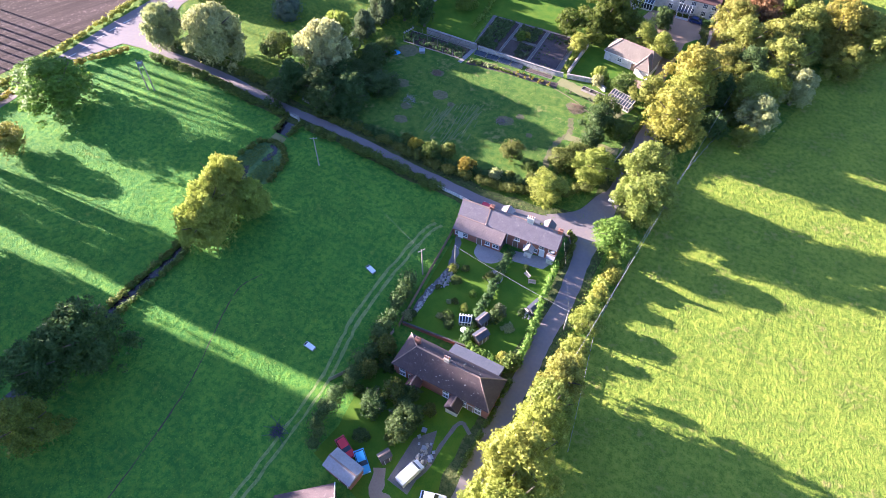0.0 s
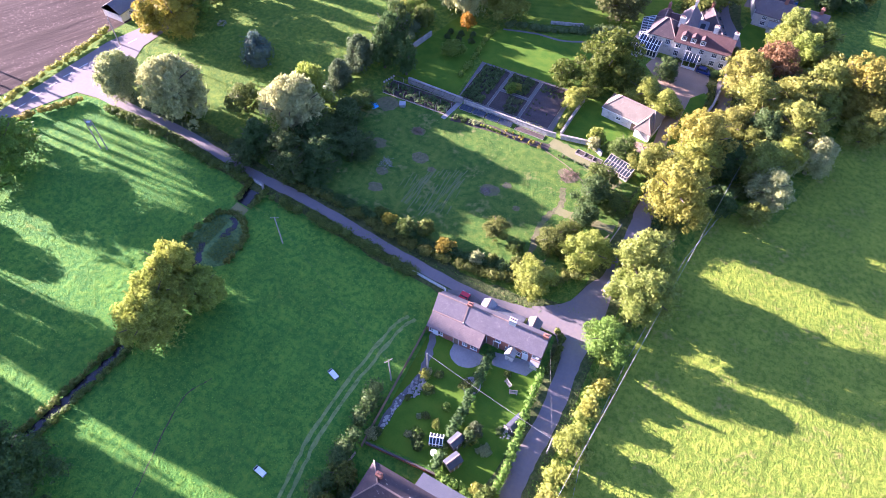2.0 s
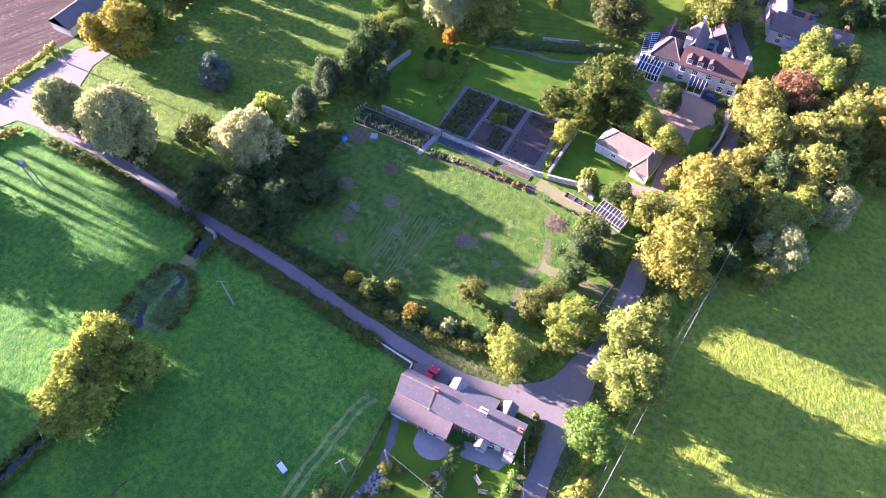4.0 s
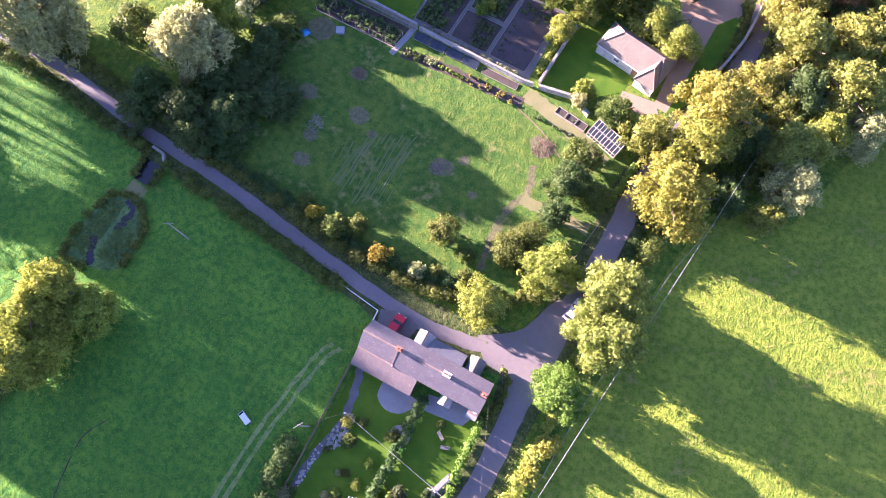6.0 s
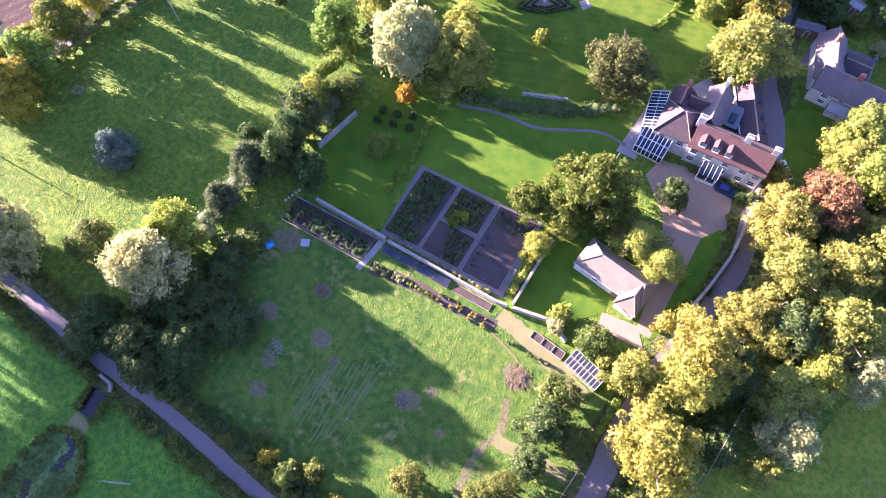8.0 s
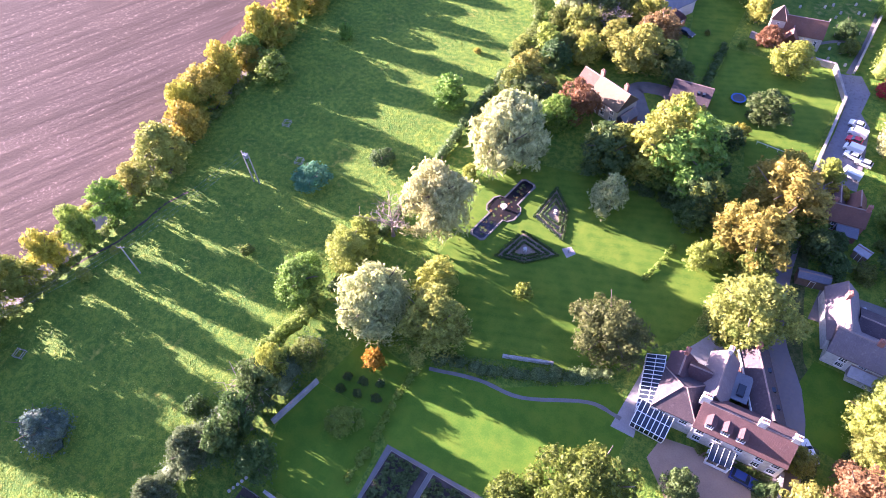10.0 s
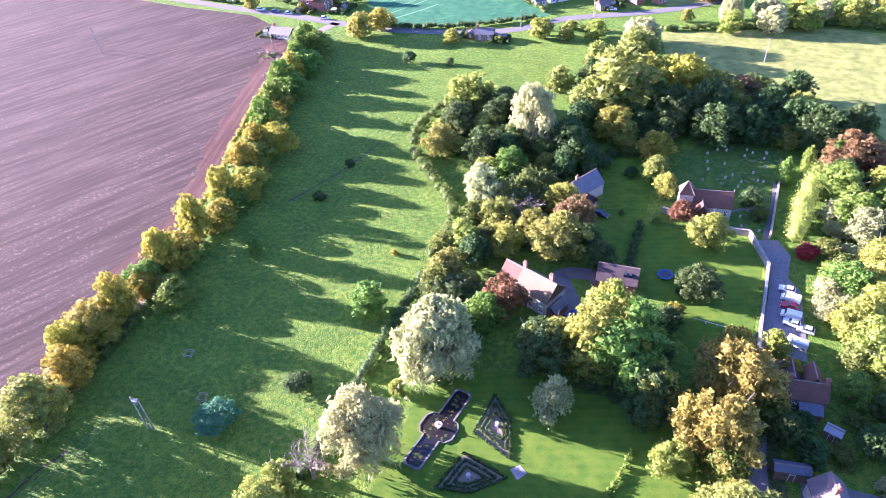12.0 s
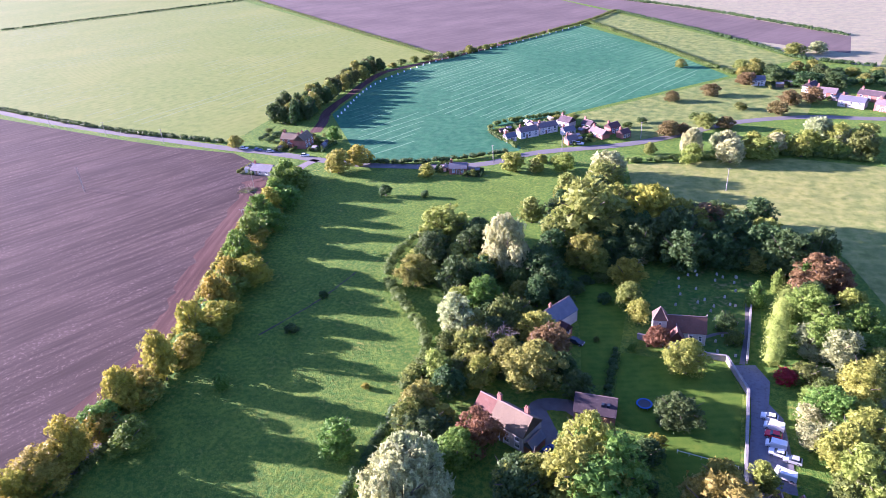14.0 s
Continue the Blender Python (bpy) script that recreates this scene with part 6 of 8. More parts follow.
at(HIP, m, door, -5.8, -3.22, 0)
at(HIP, m, door, 6.0, -3.22, 0)
m = wing(HIP, -4.6, -4.0, 90, 2.6, 2.0, 2.2, 3.4, "brick_red", "red_tile")
m = wing(HIP, 3.4, -4.2, 90, 2.4, 2.2, 2.2, 3.4, "whitewash", "plain_tile")
m = wing(HIP, 3.0, 4.4, 0, 9.5, 2.8, 2.3, 3.4, "brick_red", "slate", shift=-1.2)

rnd = random.Random(61)
moss = Build()
for i in range(70):
    q, u, k = rnd.uniform(-7.0, 7.4), rnd.choice((-1, -1, 1)) * rnd.uniform(0.25, 3.0), rnd.uniform(0.05, 0.15)
    if abs(q) < 8.6 - (3.2 - abs(u)) * 1.05:
        z = 6.86 - abs(u)
        moss.box(q - k, u - k, z - 0.03, q + k, u + k, z + 0.05, 0.03)
part("moss", moss, "pale_stone", HIP, "pale lichen tufts on the tiles")
part("flue", Build().tube((2.4, 1.0, 5.6), (2.4, 1.0, 6.7), 0.09), "galvanised", HIP)

OUT = thing("workshop", -29.7, 24.8, 0, -9, "low workshop with grey corrugated sheet roof", "outbuilding")
m = wing(OUT, 0, 0, 0, 5.4, 3.2, 2.5, 3.1, "brick_red", "sheet_roof")
rib = Build()
for i in range(18):
    rib.box(-2.6 + i * 0.31, -1.82, 2.56, -2.54 + i * 0.31, -1.7, 2.62)
part("rib", rib, "sheet_roof", OUT)
at(OUT, m, door, 1.2, -1.62, 0, "dark_timber", 1.8, 2.0)
YARD = thing("yard_house", -31, 16.5, 0, 40, "brown-tiled yard house with white gable boards", "house")
m = wing(YARD, 0, 0, 0, 9.0, 6.0, 2.8, 5.6, "brick_red", "plain_tile")
at(YARD, m, window, 0, -3.02, 0.9, 1.2, 1.1, 0)
part("skylight", Build().box(0.6, -2.0, 4.0, 1.3, -1.3, 4.2), "window_glass", YARD)
for s in (-1, 1):
    b = Build().poly([(4.72, -3.3, 2.5), (4.84, -3.3, 2.5), (4.84, 0, 5.62), (4.72, 0, 5.62), (4.72, -3.3, 2.75), (4.84, -3.3, 2.75), (4.84, 0, 5.9), (4.72, 0, 5.9)], [(0, 3, 2, 1), (4, 5, 6, 7), (0, 1, 5, 4), (2, 3, 7, 6), (1, 2, 6, 5), (0, 4, 7, 3)])
    part("barge_board", b, "white_paint", YARD).scale = (1, s, 1)

# white barn beside the walled lawn
BARN = thing("garden_barn", -22.5, 150.1, 0, -9, "whitewashed barn with hipped weathered tile roof", "barn")
m = wing(BARN, 0, 0, 0, 13.0, 5.4, 2.9, 5.6, "whitewash", "barn_tile", (3.0, 1.5))
at(BARN, m, door, 2.0, -2.72, 0, "timber", 1.6, 2.1)
at(BARN, m, window, -2.2, -2.72, 1.0, 1.2, 1.0, 0)
at(BARN, m, window, 6.52, 0.4, 1.0, 1.0, 1.0, 90)
m = wing(BARN, 4.7, -2.0, 90, 4.6, 3.8, 2.7, 5.2, "whitewash", "barn_tile", (1.9, 0))
at(BARN, m, door, -1.0, 1.92, 180, "dark_timber")
gutter = Build()
for s in (-1, 1):
    gutter.tube((-6.7, s * 3.0, 2.66), (6.7 if s > 0 else 2.6, s * 3.0, 2.66), 0.07)
part("gutter", gutter, "white_paint", BARN)

# big house
BIG = thing("manor_house", -16, 183, 0, 2, "rambling pale-walled house with red tile roofs and dormers", "house")
m = wing(BIG, 1.2, -1.2, 0, 14.0, 6.4, 4.9, 7.8, "whitewash", "red_tile")
at(BIG, m, chimney, 1.6, 0.2, 7.0, 9.6, "whitewash", 1.2, 0.8, pots=3)
at(BIG, m, chimney, 6.6, 0.1, 6.8, 9.3, "whitewash", 1.1, 0.8, pots=2)
at(BIG, m, chimney, -7.0, 0.3, 6.8, 9.6, "whitewash", 1.4, 0.8, pots=3)
for q in (-5.8, -3.0, 0.2, 3.4, 5.8):
    at(BIG, m, window, q, -3.22, 3.2, 1.3, 1.3, 0, 2)
    at(BIG, m, window, q, -3.22, 0.8, 1.3, 1.5, 0, 2)
at(BIG, m, door, -1.4, -3.22, 0, "white_paint")
for q in (-5.0, -2.6, -0.2):
    d = Build().box(q - 0.7, -2.7, 5.2, q + 0.7, -0.9, 6.7)
    do = part("dormer", d, "whitewash", BIG)
    do.matrix_basis = m
    r = Build().poly([(q - 0.85, -2.9, 6.7), (q + 0.85, -2.9, 6.7), (q, -2.9, 7.15), (q - 0.85, -0.5, 6.7), (q + 0.85, -0.5, 6.7), (q, -0.5, 7.15)], [(0, 1, 2), (5, 4, 3), (0, 2, 5, 3), (1, 4, 5, 2), (0, 3, 4, 1)])
    part("dormer_roof", r, "red_tile", do)
    w = window(BIG, q, -2.72, 5.45, 1.1, 1.1, 0, 2)
    w.matrix_basis = m @ w.matrix_basis
m = wing(BIG, -9.2, -0.3, 0, 6.8, 7.2, 4.9, 7.9, "whitewash", "plain_tile", (3.1, 3.1))
for q in (-1.8, 1.8):
    at(BIG, m, window, q, -3.62, 3.0, 1.3, 1.4, 0, 2)
m = wing(BIG, -10.6, 4.6, 90, 4.6, 4.0, 4.6, 6.4, "whitewash", "red_tile")
at(BIG, m, chimney, 2.0, 0, 5.6, 7.8, pots=2)
m = wing(BIG, -7.6, 4.9, 0, 3.4, 3.6, 4.5, 6.3, "whitewash", "red_tile")
# rear wing in a paler tile, standing in for its sunlit west slope
m = wing(BIG, -4.5, 5.4, 90, 8.8, 4.4, 4.7, 7.2, "whitewash", "pale_tile")
at(BIG, m, chimney, 4.1, 0, 6.6, 8.6, "whitewash", pots=2)
m = wing(BIG, 2.1, 8.0, 114, 13.2, 4.8, 3.4, 5.6, "brick_red", "plain_tile")
at(BIG, m, chimney, 6.2, 0, 5.0, 7.0, pots=1)
part("parapet", Build().box(-6.5, 2.42, 3.3, 6.5, 2.62, 3.9), "whitewash", BIG).matrix_basis = m
for q in (-4, -1, 2.5):
    part("skylight", Build().box(q - 0.4, -1.7, 4.2, q + 0.4, -0.9, 4.75), "window_glass", BIG).matrix_basis = m
flat = Build().box(-2.2, 3.2, 4.2, 0.6, 8.4, 4.4)
part("flat_roof", flat, "lead_grey", BIG)
part("roof_lantern", Build().box(-1.4, 4.0, 4.4, -0.2, 6.2, 4.9, 0.1), "window_glass", BIG)
# glazed porch
p = part("porch", Build().box(-2.2, -7.3, 0, 1.4, -7.1, 0.6).box(-2.2, -7.1, 0, -2.0, -4.9, 0.6).box(1.2, -7.1, 0, 1.4, -4.9, 0.6).box(-2.2, -7.3, 0.6, -2.05, -7.15, 2.3).box(1.25, -7.3, 0.6, 1.4, -7.15, 2.3).box(-0.48, -7.3, 0.6, -0.32, -7.15, 2.3), "white_paint", BIG)
for i in range(5):
    x = -2.2 + i * 0.88
    part("glazing_bar", Build().poly([(x, -7.4, 2.3), (x + 0.09, -7.4, 2.3), (x + 0.09, -4.85, 3.1), (x, -4.85, 3.1), (x, -7.4, 2.42), (x + 0.09, -7.4, 2.42), (x + 0.09, -4.85, 3.22), (x, -4.85, 3.22)], [(0, 3, 2, 1), (4, 5, 6, 7), (0, 1, 5, 4), (1, 2, 6, 5), (2, 3, 7, 6), (3, 0, 4, 7)]), "white_paint", p)
part("roof_glass", Build().poly([(-2.2, -7.4, 2.34), (1.4, -7.4, 2.34), (1.4, -4.85, 3.14), (-2.2, -4.85, 3.14), (-2.2, -7.4, 2.37), (1.4, -7.4, 2.37), (1.4, -4.85, 3.17), (-2.2, -4.85, 3.17)], [(0, 3, 2, 1), (4, 5, 6, 7), (0, 1, 5, 4), (2, 3, 7, 6)]), "window_glass", p)


def glasshouse(name, x, y, turn, length, width, low, high, bars, label, lean=True, base="whitewash", bar="white_paint"):
    """A glazed lean-to or greenhouse: plinth, white bars and dark panes, rising towards +y if it leans."""
    g = thing(name, x, y, 0, turn, label, "greenhouse")
    L, W = length / 2, width / 2
    part("plinth", Build().box(-L, -W, 0, L, -W + 0.2, 0.5).box(-L, W - 0.2, 0, L, W, 0.5).box(-L, -W + 0.2, 0, -L + 0.2, W - 0.2, 0.5).box(L - 0.2, -W + 0.2, 0, L, W - 0.2, 0.5), base, g)
    slopes = [((-W, low), (W, high))] if lean else [((-W, low), (0, high)), ((W, low), (0, high))]
    for (y0, z0), (y1, z1) in slopes:
        for i in range(bars + 1):
            q = -L + length * i / bars
            h = 0.07
            part("glazing_bar", Build().poly([(q - h, y0, z0), (q + h, y0, z0), (q + h, y1, z1), (q - h, y1, z1), (q - h, y0, z0 + 0.1), (q + h, y0, z0 + 0.1), (q + h, y1, z1 + 0.1), (q - h, y1, z1 + 0.1)], [(0, 3, 2, 1), (4, 5, 6, 7), (0, 1, 5, 4), (1, 2, 6, 5), (2, 3, 7, 6), (3, 0, 4, 7)]), bar, g)
            part("upright", Build().box(q - h, y0 - 0.06 if y0 < 0 else y0 - 0.06, 0.5, q + h, y0 + 0.06, z0), bar, g)
        for i in range(bars):
            a, b = -L + length * i / bars + 0.07, -L + length * (i + 1) / bars - 0.07
            part("pane", Build().poly([(a, y0, z0 + 0.03), (b, y0, z0 + 0.03), (b, y1, z1 + 0.03), (a, y1, z1 + 0.03), (a, y0, z0 + 0.06), (b, y0, z0 + 0.06), (b, y1, z1 + 0.06), (a, y1, z1 + 0.06)], [(0, 3, 2, 1), (4, 5, 6, 7), (0, 1, 5, 4), (1, 2, 6, 5), (2, 3, 7, 6), (3, 0, 4, 7)]), "window_glass", g)
            part("pane", Build().box(a, y0 - 0.02, 0.5, b, y0 + 0.02, z0), "window_glass", g)
    part("ridge_rail", Build().box(-L, slopes[0][1][0] - 0.07, high + 0.1, L, slopes[0][1][0] + 0.07, high + 0.2).box(-L, -W - 0.08, low - 0.1, L, -W + 0.08, low + 0.04), bar, g)
    part("cross_rail", Build().poly([(-L, -0.05, (low + high) / 2 + 0.08), (L, -0.05, (low + high) / 2 + 0.08), (L, 0.05, (low + high) / 2 + 0.12), (-L, 0.05, (low + high) / 2 + 0.12)], [(0, 1, 2, 3)]).box(-L, -0.05, (low + high) / 2 - 0.02 if lean else low, L, 0.05, (low + high) / 2 + 0.1 if lean else low + 0.05), bar, g)
    return g


glasshouse("conservatory", -30.0, 183.6, -79, 10.2, 3.0, 2.3, 3.4, 13, "long white-framed glass conservatory along the house wall")
glasshouse("conservatory", -27.5, 177.3, -2, 5.6, 3.8, 2.3, 3.6, 7, "white-framed glass conservatory on the house corner")
glasshouse("greenhouse", -19.6, 132.7, -15, 6.4, 2.7, 1.4, 2.4, 9, "old timber-framed lean-to greenhouse", base="grey_timber", bar="grey_timber")
glasshouse("small_greenhouse", -25.2, 59.2, 20, 2.2, 1.8, 1.4, 2.1, 4, "small aluminium garden greenhouse on the lawn", lean=False, base="galvanised")

# white house across the lane
EAST = thing("roadside_house", -1.5, 207, 0, -2, "white-rendered house with pale weathered tile roof", "house")
m = wing(EAST, 4.0, -1.0, 0, 17.5, 6.2, 3.8, 6.6, "whitewash", "pale_tile")
for q in (-6, -3, 1, 4.5):
    at(EAST, m, window, q, -3.12, 2.3, 1.3, 1.1, 0, 2)
    at(EAST, m, window, q, -3.12, 0.7, 1.3, 1.1, 0, 2)
at(EAST, m, door, -1.0, -3.12, 0)
at(EAST, m, chimney, -2.5, 0, 6, 8)
at(EAST, m, chimney, 6.5, 0, 6, 8)
m = wing(EAST, -4.2, 4.2, 106, 11.0, 5.2, 3.6, 6.2, "whitewash", "pale_tile")
at(EAST, m, chimney, 2.2, 0.2, 5.5, 7.6)
m = wing(EAST, 3.6, -5.0, 0, 8.0, 1.8, 1.9, 2.6, "whitewash", "sheet_roof", shift=0.8)
m = wing(EAST, 0.6, 4.8, 0, 4.6, 6.0, 3.0, 4.6, "brick_red", "plain_tile")
BRICK = thing("brick_house", -9.8, 235.6, 0, 8, "red-brick house with several rust-red tile gables", "house", scale=(0.85, 0.85, 0.85))
m = wing(BRICK, 0, 0, 0, 8.4, 5.4, 3.6, 6.4, "brick_red", "orange_tile")
at(BRICK, m, chimney, 3.6, 0, 5.6, 8.0)
at(BRICK, m, chimney, -3.4, 0.4, 5.4, 7.6)
for q in (-2, 1.6):
    at(BRICK, m, window, q, -2.72, 2.3, 1.2, 1.0, 0)
    at(BRICK, m, window, q, -2.72, 0.7, 1.2, 1.1, 0)
m = wing(BRICK, 2.4, 4.4, 90, 5.0, 3.8, 3.2, 5.6, "brick_red", "orange_tile")
at(BRICK, m, window, 2.52, 0, 1.6, 1.2, 1.2, 90)
m = wing(BRICK, -1.8, 4.6, 90, 5.4, 3.4, 3.0, 5.2, "brick_red", "red_tile")
at(BRICK, m, window, 2.72, 0, 1.5, 1.1, 1.2, 90)
m = wing(BRICK, 1.0, -3.8, 0, 4.4, 2.6, 2.2, 3.0, "brick_red", "slate", shift=1.0)

# houses round the church
H1 = thing("long_house", -64.5, 246.6, 0, -21, "stone and brick house with half red, half pale roof", "house")
m = wing(H1, -4.6, 0.2, 0, 5.0, 6.2, 4.2, 7.0, "brick_red", "orange_tile")
at(H1, m, window, 0.3, -3.12, 2.5, 1.1, 1.1, 0)
m = wing(H1, 2.2, 0, 0, 8.6, 6.6, 4.4, 7.4, "pale_stone", "tan_tile")
at(H1, m, chimney, -4.2, 0.2, 6.8, 9.0)
at(H1, m, chimney, 2.6, 0.6, 6.8, 8.8)
for q in (-2.6, 0.2, 2.8):
    at(H1, m, window, q, -3.32, 2.6, 1.2, 1.1, 0)
    at(H1, m, window, q, -3.32, 0.8, 1.2, 1.1, 0)
at(H1, m, door, -1.2, -3.32, 0)
m = wing(H1, 7.4, -0.6, 90, 4.6, 2.4, 2.2, 3.4, "brick_red", "slate")
GAR = thing("garage", -47.5, 257.4, 0, 3, "low garage with dark tile roof and skylights", "outbuilding")
m = wing(GAR, 0, 0, 0, 8.8, 6.2, 2.5, 5.0, "brick_red", "plain_tile")
for q in (1.6, 2.8):
    part("skylight", Build().box(q - 0.3, -1.9, 3.45, q + 0.3, -1.0, 4.3), "window_glass", GAR)
at(GAR, m, door, -2, -3.12, 0, "timber", 2.4, 2.1)
SLATE = thing("slate_house", -63, 289, 0, 62, "gabled house with blue-grey slate roof", "house", scale=(0.8, 0.8, 0.8))
m = wing(SLATE, 0, 0, 0, 12.0, 7.6, 4.6, 8.2, "pale_stone", "slate")
at(SLATE, m, chimney, -3.4, 0, 7.5, 9.6)
at(SLATE, m, window, -6.02, 0, 3.2, 1.3, 1.3, -90)
m = wing(SLATE, -3.0, -5.2, 90, 4.0, 4.4, 2.6, 4.8, "brick_red", "red_tile")
at(SLATE, m, window, -2.02, 0, 1.0, 2.2, 1.6, -90, 3)
at(SLATE, m, window, -2.02, 0, 3.0, 1.0, 0.8, -90, 1)
CH = thing("church", -31.5, 291, 0, 8, "small pale stone church with red tiled roofs and squat tower", "church", scale=(0.82, 0.82, 0.82))
m = wing(CH, 0.5, 0, 0, 12.0, 6.2, 4.6, 8.4, "pale_stone", "orange_tile")
for q in (-1.6, 1.8, 4.4):
    at(CH, m, window, q, -3.12, 1.6, 0.9, 2.0, 0)
m = wing(CH, -2.2, -4.2, 90, 4.0, 4.6, 3.4, 6.6, "whitewash", "orange_tile")
at(CH, m, window, -2.02, 0, 1.4, 1.3, 2.2, -90, 2)
m = wing(CH, -7.0, -0.6, 0, 4.0, 4.0, 8.2, 11.4, "pale_stone", "orange_tile", (2.0, 1.96))
at(CH, m, window, 0, -2.02, 5.8, 0.8, 1.3, 0)
at(CH, m, window, -2.02, 0, 5.8, 0.8, 1.3, -90)
part("gable_cross", Build().box(6.45, -0.06, 8.5, 6.6, 0.06, 9.6).box(6.45, -0.35, 9.1, 6.6, 0.35, 9.25), "pale_stone", CH)


def far_house(x, y, turn, length, depth, eave, ridge, wall, roof, label, stacks=1, rows=2):
    """A house seen only from afar, still with its windows, door and stacks."""
    eave, ridge = eave * 0.86, ridge * 0.82
    h = thing("house", x, y, 0, turn, label, "house", "distant houses")
    mm = wing(h, 0, 0, 0, length, depth, eave, ridge, wall, roof)
    for k in range(stacks):
        at(h, mm, chimney, -length * 0.4 + k * length * 0.75, 0, ridge - 0.8, ridge + 1.3)
    n = max(2, int(length / 3))
    for k in range(n):
        for z in ((0.8, eave - 1.5)[:rows]):
            at(h, mm, window, -length / 2 + length * (k + 0.5) / n, -depth / 2 - 0.02, z, 1.2, 1.2, 0)
    at(h, mm, door, -length / 2 + length / n, -depth / 2 - 0.02, 0)
    return h


far_house(-221, 408, 3, 13, 6.6, 4.8, 7.6, "brick_red", "tan_tile", "brick farmhouse at the road fork", 2)
far_house(-215.8, 407.6, 93, 9, 6, 5.0, 8.2, "brick_red", "tan_tile", "brick farmhouse wing at the road fork")
far_house(-214, 371, -3, 11, 6.4, 2.4, 5.0, "pale_stone", "slate", "low cottage with pale slate roof", 1, 1)
far_house(-127, 389, 10, 7.5, 5, 3.2, 5.4, "brick_red", "slate", "small cottage beside the valley road")
far_house(-110.5, 441, 42, 9.5, 5.4, 3.9, 6.0, "whitewash", "pale_tile", "white-walled terrace with pale tile roof")
far_house(-103, 449, 42, 9.5, 5.4, 3.9, 6.0, "whitewash", "pale_tile", "white-walled terrace with pale tile roof")
far_house(-95, 459, -30, 7, 5.4, 3.6, 6.2, "pale_stone", "plain_tile", "tile-roofed house behind the white terrace")
far_house(-77, 446, -38, 9, 4.6, 2.8, 4.8, "brick_red", "pale_tile", "long brick cottage by the road")
far_house(-72, 453, 50, 6, 4.6, 3.8, 6.0, "brick_red", "red_tile", "gabled brick house in the village")
for x, y, a, l, w, r in ((-5.5, 551, 10, 8, "whitewash", "slate"), (26, 528, -20, 12, "brick_red", "pale_tile"), (20, 540, 60, 9, "pale_stone", "plain_tile"), (36, 512, -25, 14, "pale_stone", "slate"), (50, 506, -30, 12, "brick_red", "pale_tile"), (46, 524, -30, 14, "brick_red", "plain_tile"), (62, 516, -35, 12, "whitewash", "pale_tile"), (66, 538, 20, 10, "brick_red", "red_tile"), (80, 522, -20, 14, "brick_red", "plain_tile")):
    far_house(x, y, a, l * 0.85, 5.6, 3.8, 6.2, w, r, "house among trees in the distant village")


def plot(x, y, turn, length, depth, seed, cars_in=1):
    """A hedged back garden: sheds, washing line posts, bushes, a vegetable patch and a parked car."""
    rnd = random.Random(seed)
    m = pose(x, y, 0, 0, 0, turn)
    put = lambda u, v: (m @ Vector((u, v, 0))).to_2d()
    L, D = length / 2, depth / 2
    area("garden_ground", [tuple(put(u, v)) for u, v in ((-L, -D), (L, -D), (L, D), (-L, D))], 0.05 + 0.002 * (seed % 9), rnd.choice(["lawn", "rough_verge", "orchard_grass"]), "small hedged back garden", "garden")
    for a, b in (((-L, -D), (-L, D)), ((-L, D), (L, D)), ((L, D), (L, -D))):
        p, q = put(*a), put(*b)
        hedge([tuple(p), tuple(p.lerp(q, 0.5)), tuple(q)], 1.3, 1.8, rnd.choice(["leaf_dark", "leaf_hedge"]), "dark clipped hedge round a back garden", clipped=True)
    for k in range(3):
        p = put(rnd.uniform(-L + 2, L - 2), rnd.uniform(-D + 2, D - 1))
        s = thing("garden_shed", p.x, p.y, 0, turn + rnd.choice([0, 90]), "small timber shed in a back garden", "shed", "garden sheds")
        wing(s, 0, 0, 0, rnd.uniform(2, 3.6), rnd.uniform(1.6, 2.4), 1.9, 2.5, rnd.choice(["timber", "grey_timber", "whitewash"]), rnd.choice(["lead_grey", "sheet_roof", "plain_tile"]), over=0.12)
    for k in range(6):
        p = put(rnd.uniform(-L + 1, L - 1), rnd.uniform(-D + 1, D - 1))
        plant(rnd.choice(["bush", "darkbush", "tree_s", "bush", "golden"]), p.x, p.y, rnd.uniform(0.8, 1.8), rnd.uniform(1.2, 3.0))


for x, y, a, l, w, r in ((-117, 433, 42, 5, "whitewash", "slate"), (-92, 447, 42, 6, "whitewash", "slate"), (-84, 458, -35, 6, "pale_stone", "plain_tile"), (-66, 447, 50, 5, "brick_red", "red_tile"), (-88, 434, 40, 5, "brick_red", "pale_tile")):
    far_house(x, y, a, l, 4.4, 2.8, 4.8, w, r, "small outbuilding among the hamlet gardens", 1, 1)
plot(-121, 441, 42, 12, 13, 1)
plot(-112, 453, 42, 11, 14, 2)
plot(-101, 464, 42, 9, 10, 3)
plot(-84, 452, -36, 14, 12, 4)
plot(-86, 438, 42, 8, 12, 5)
plot(-222, 403, 0, 9, 12, 6)
plot(-224, 416, 0, 12, 8, 7)
plot(-205, 407, 0, 8, 14, 8)
plot(-222, 372, 0, 8, 10, 9)
plot(-134, 391, 10, 7, 9, 10)
plot(-120, 388, 10, 7, 7, 11)
plot(34, 524, -25, 12, 10, 12)
plot(8, 548, 10, 16, 12, 13)
plot(56, 514, -28, 14, 10, 14)

ROADBARN = thing("roadside_barn", -160.6, 128.4, 0, 90, "long barn with dark slate roof and white gable", "barn")
m = wing(ROADBARN, 0, 0, 0, 16.5, 6.8, 2.6, 4.7, "whitewash", "slate")
for q in (-5, 0, 5):
    at(ROADBARN, m, window, q, -3.42, 1.0, 1.1, 0.9, 0)
at(ROADBARN, m, door, 2.6, -3.42, 0, "timber", 1.8, 2.1)

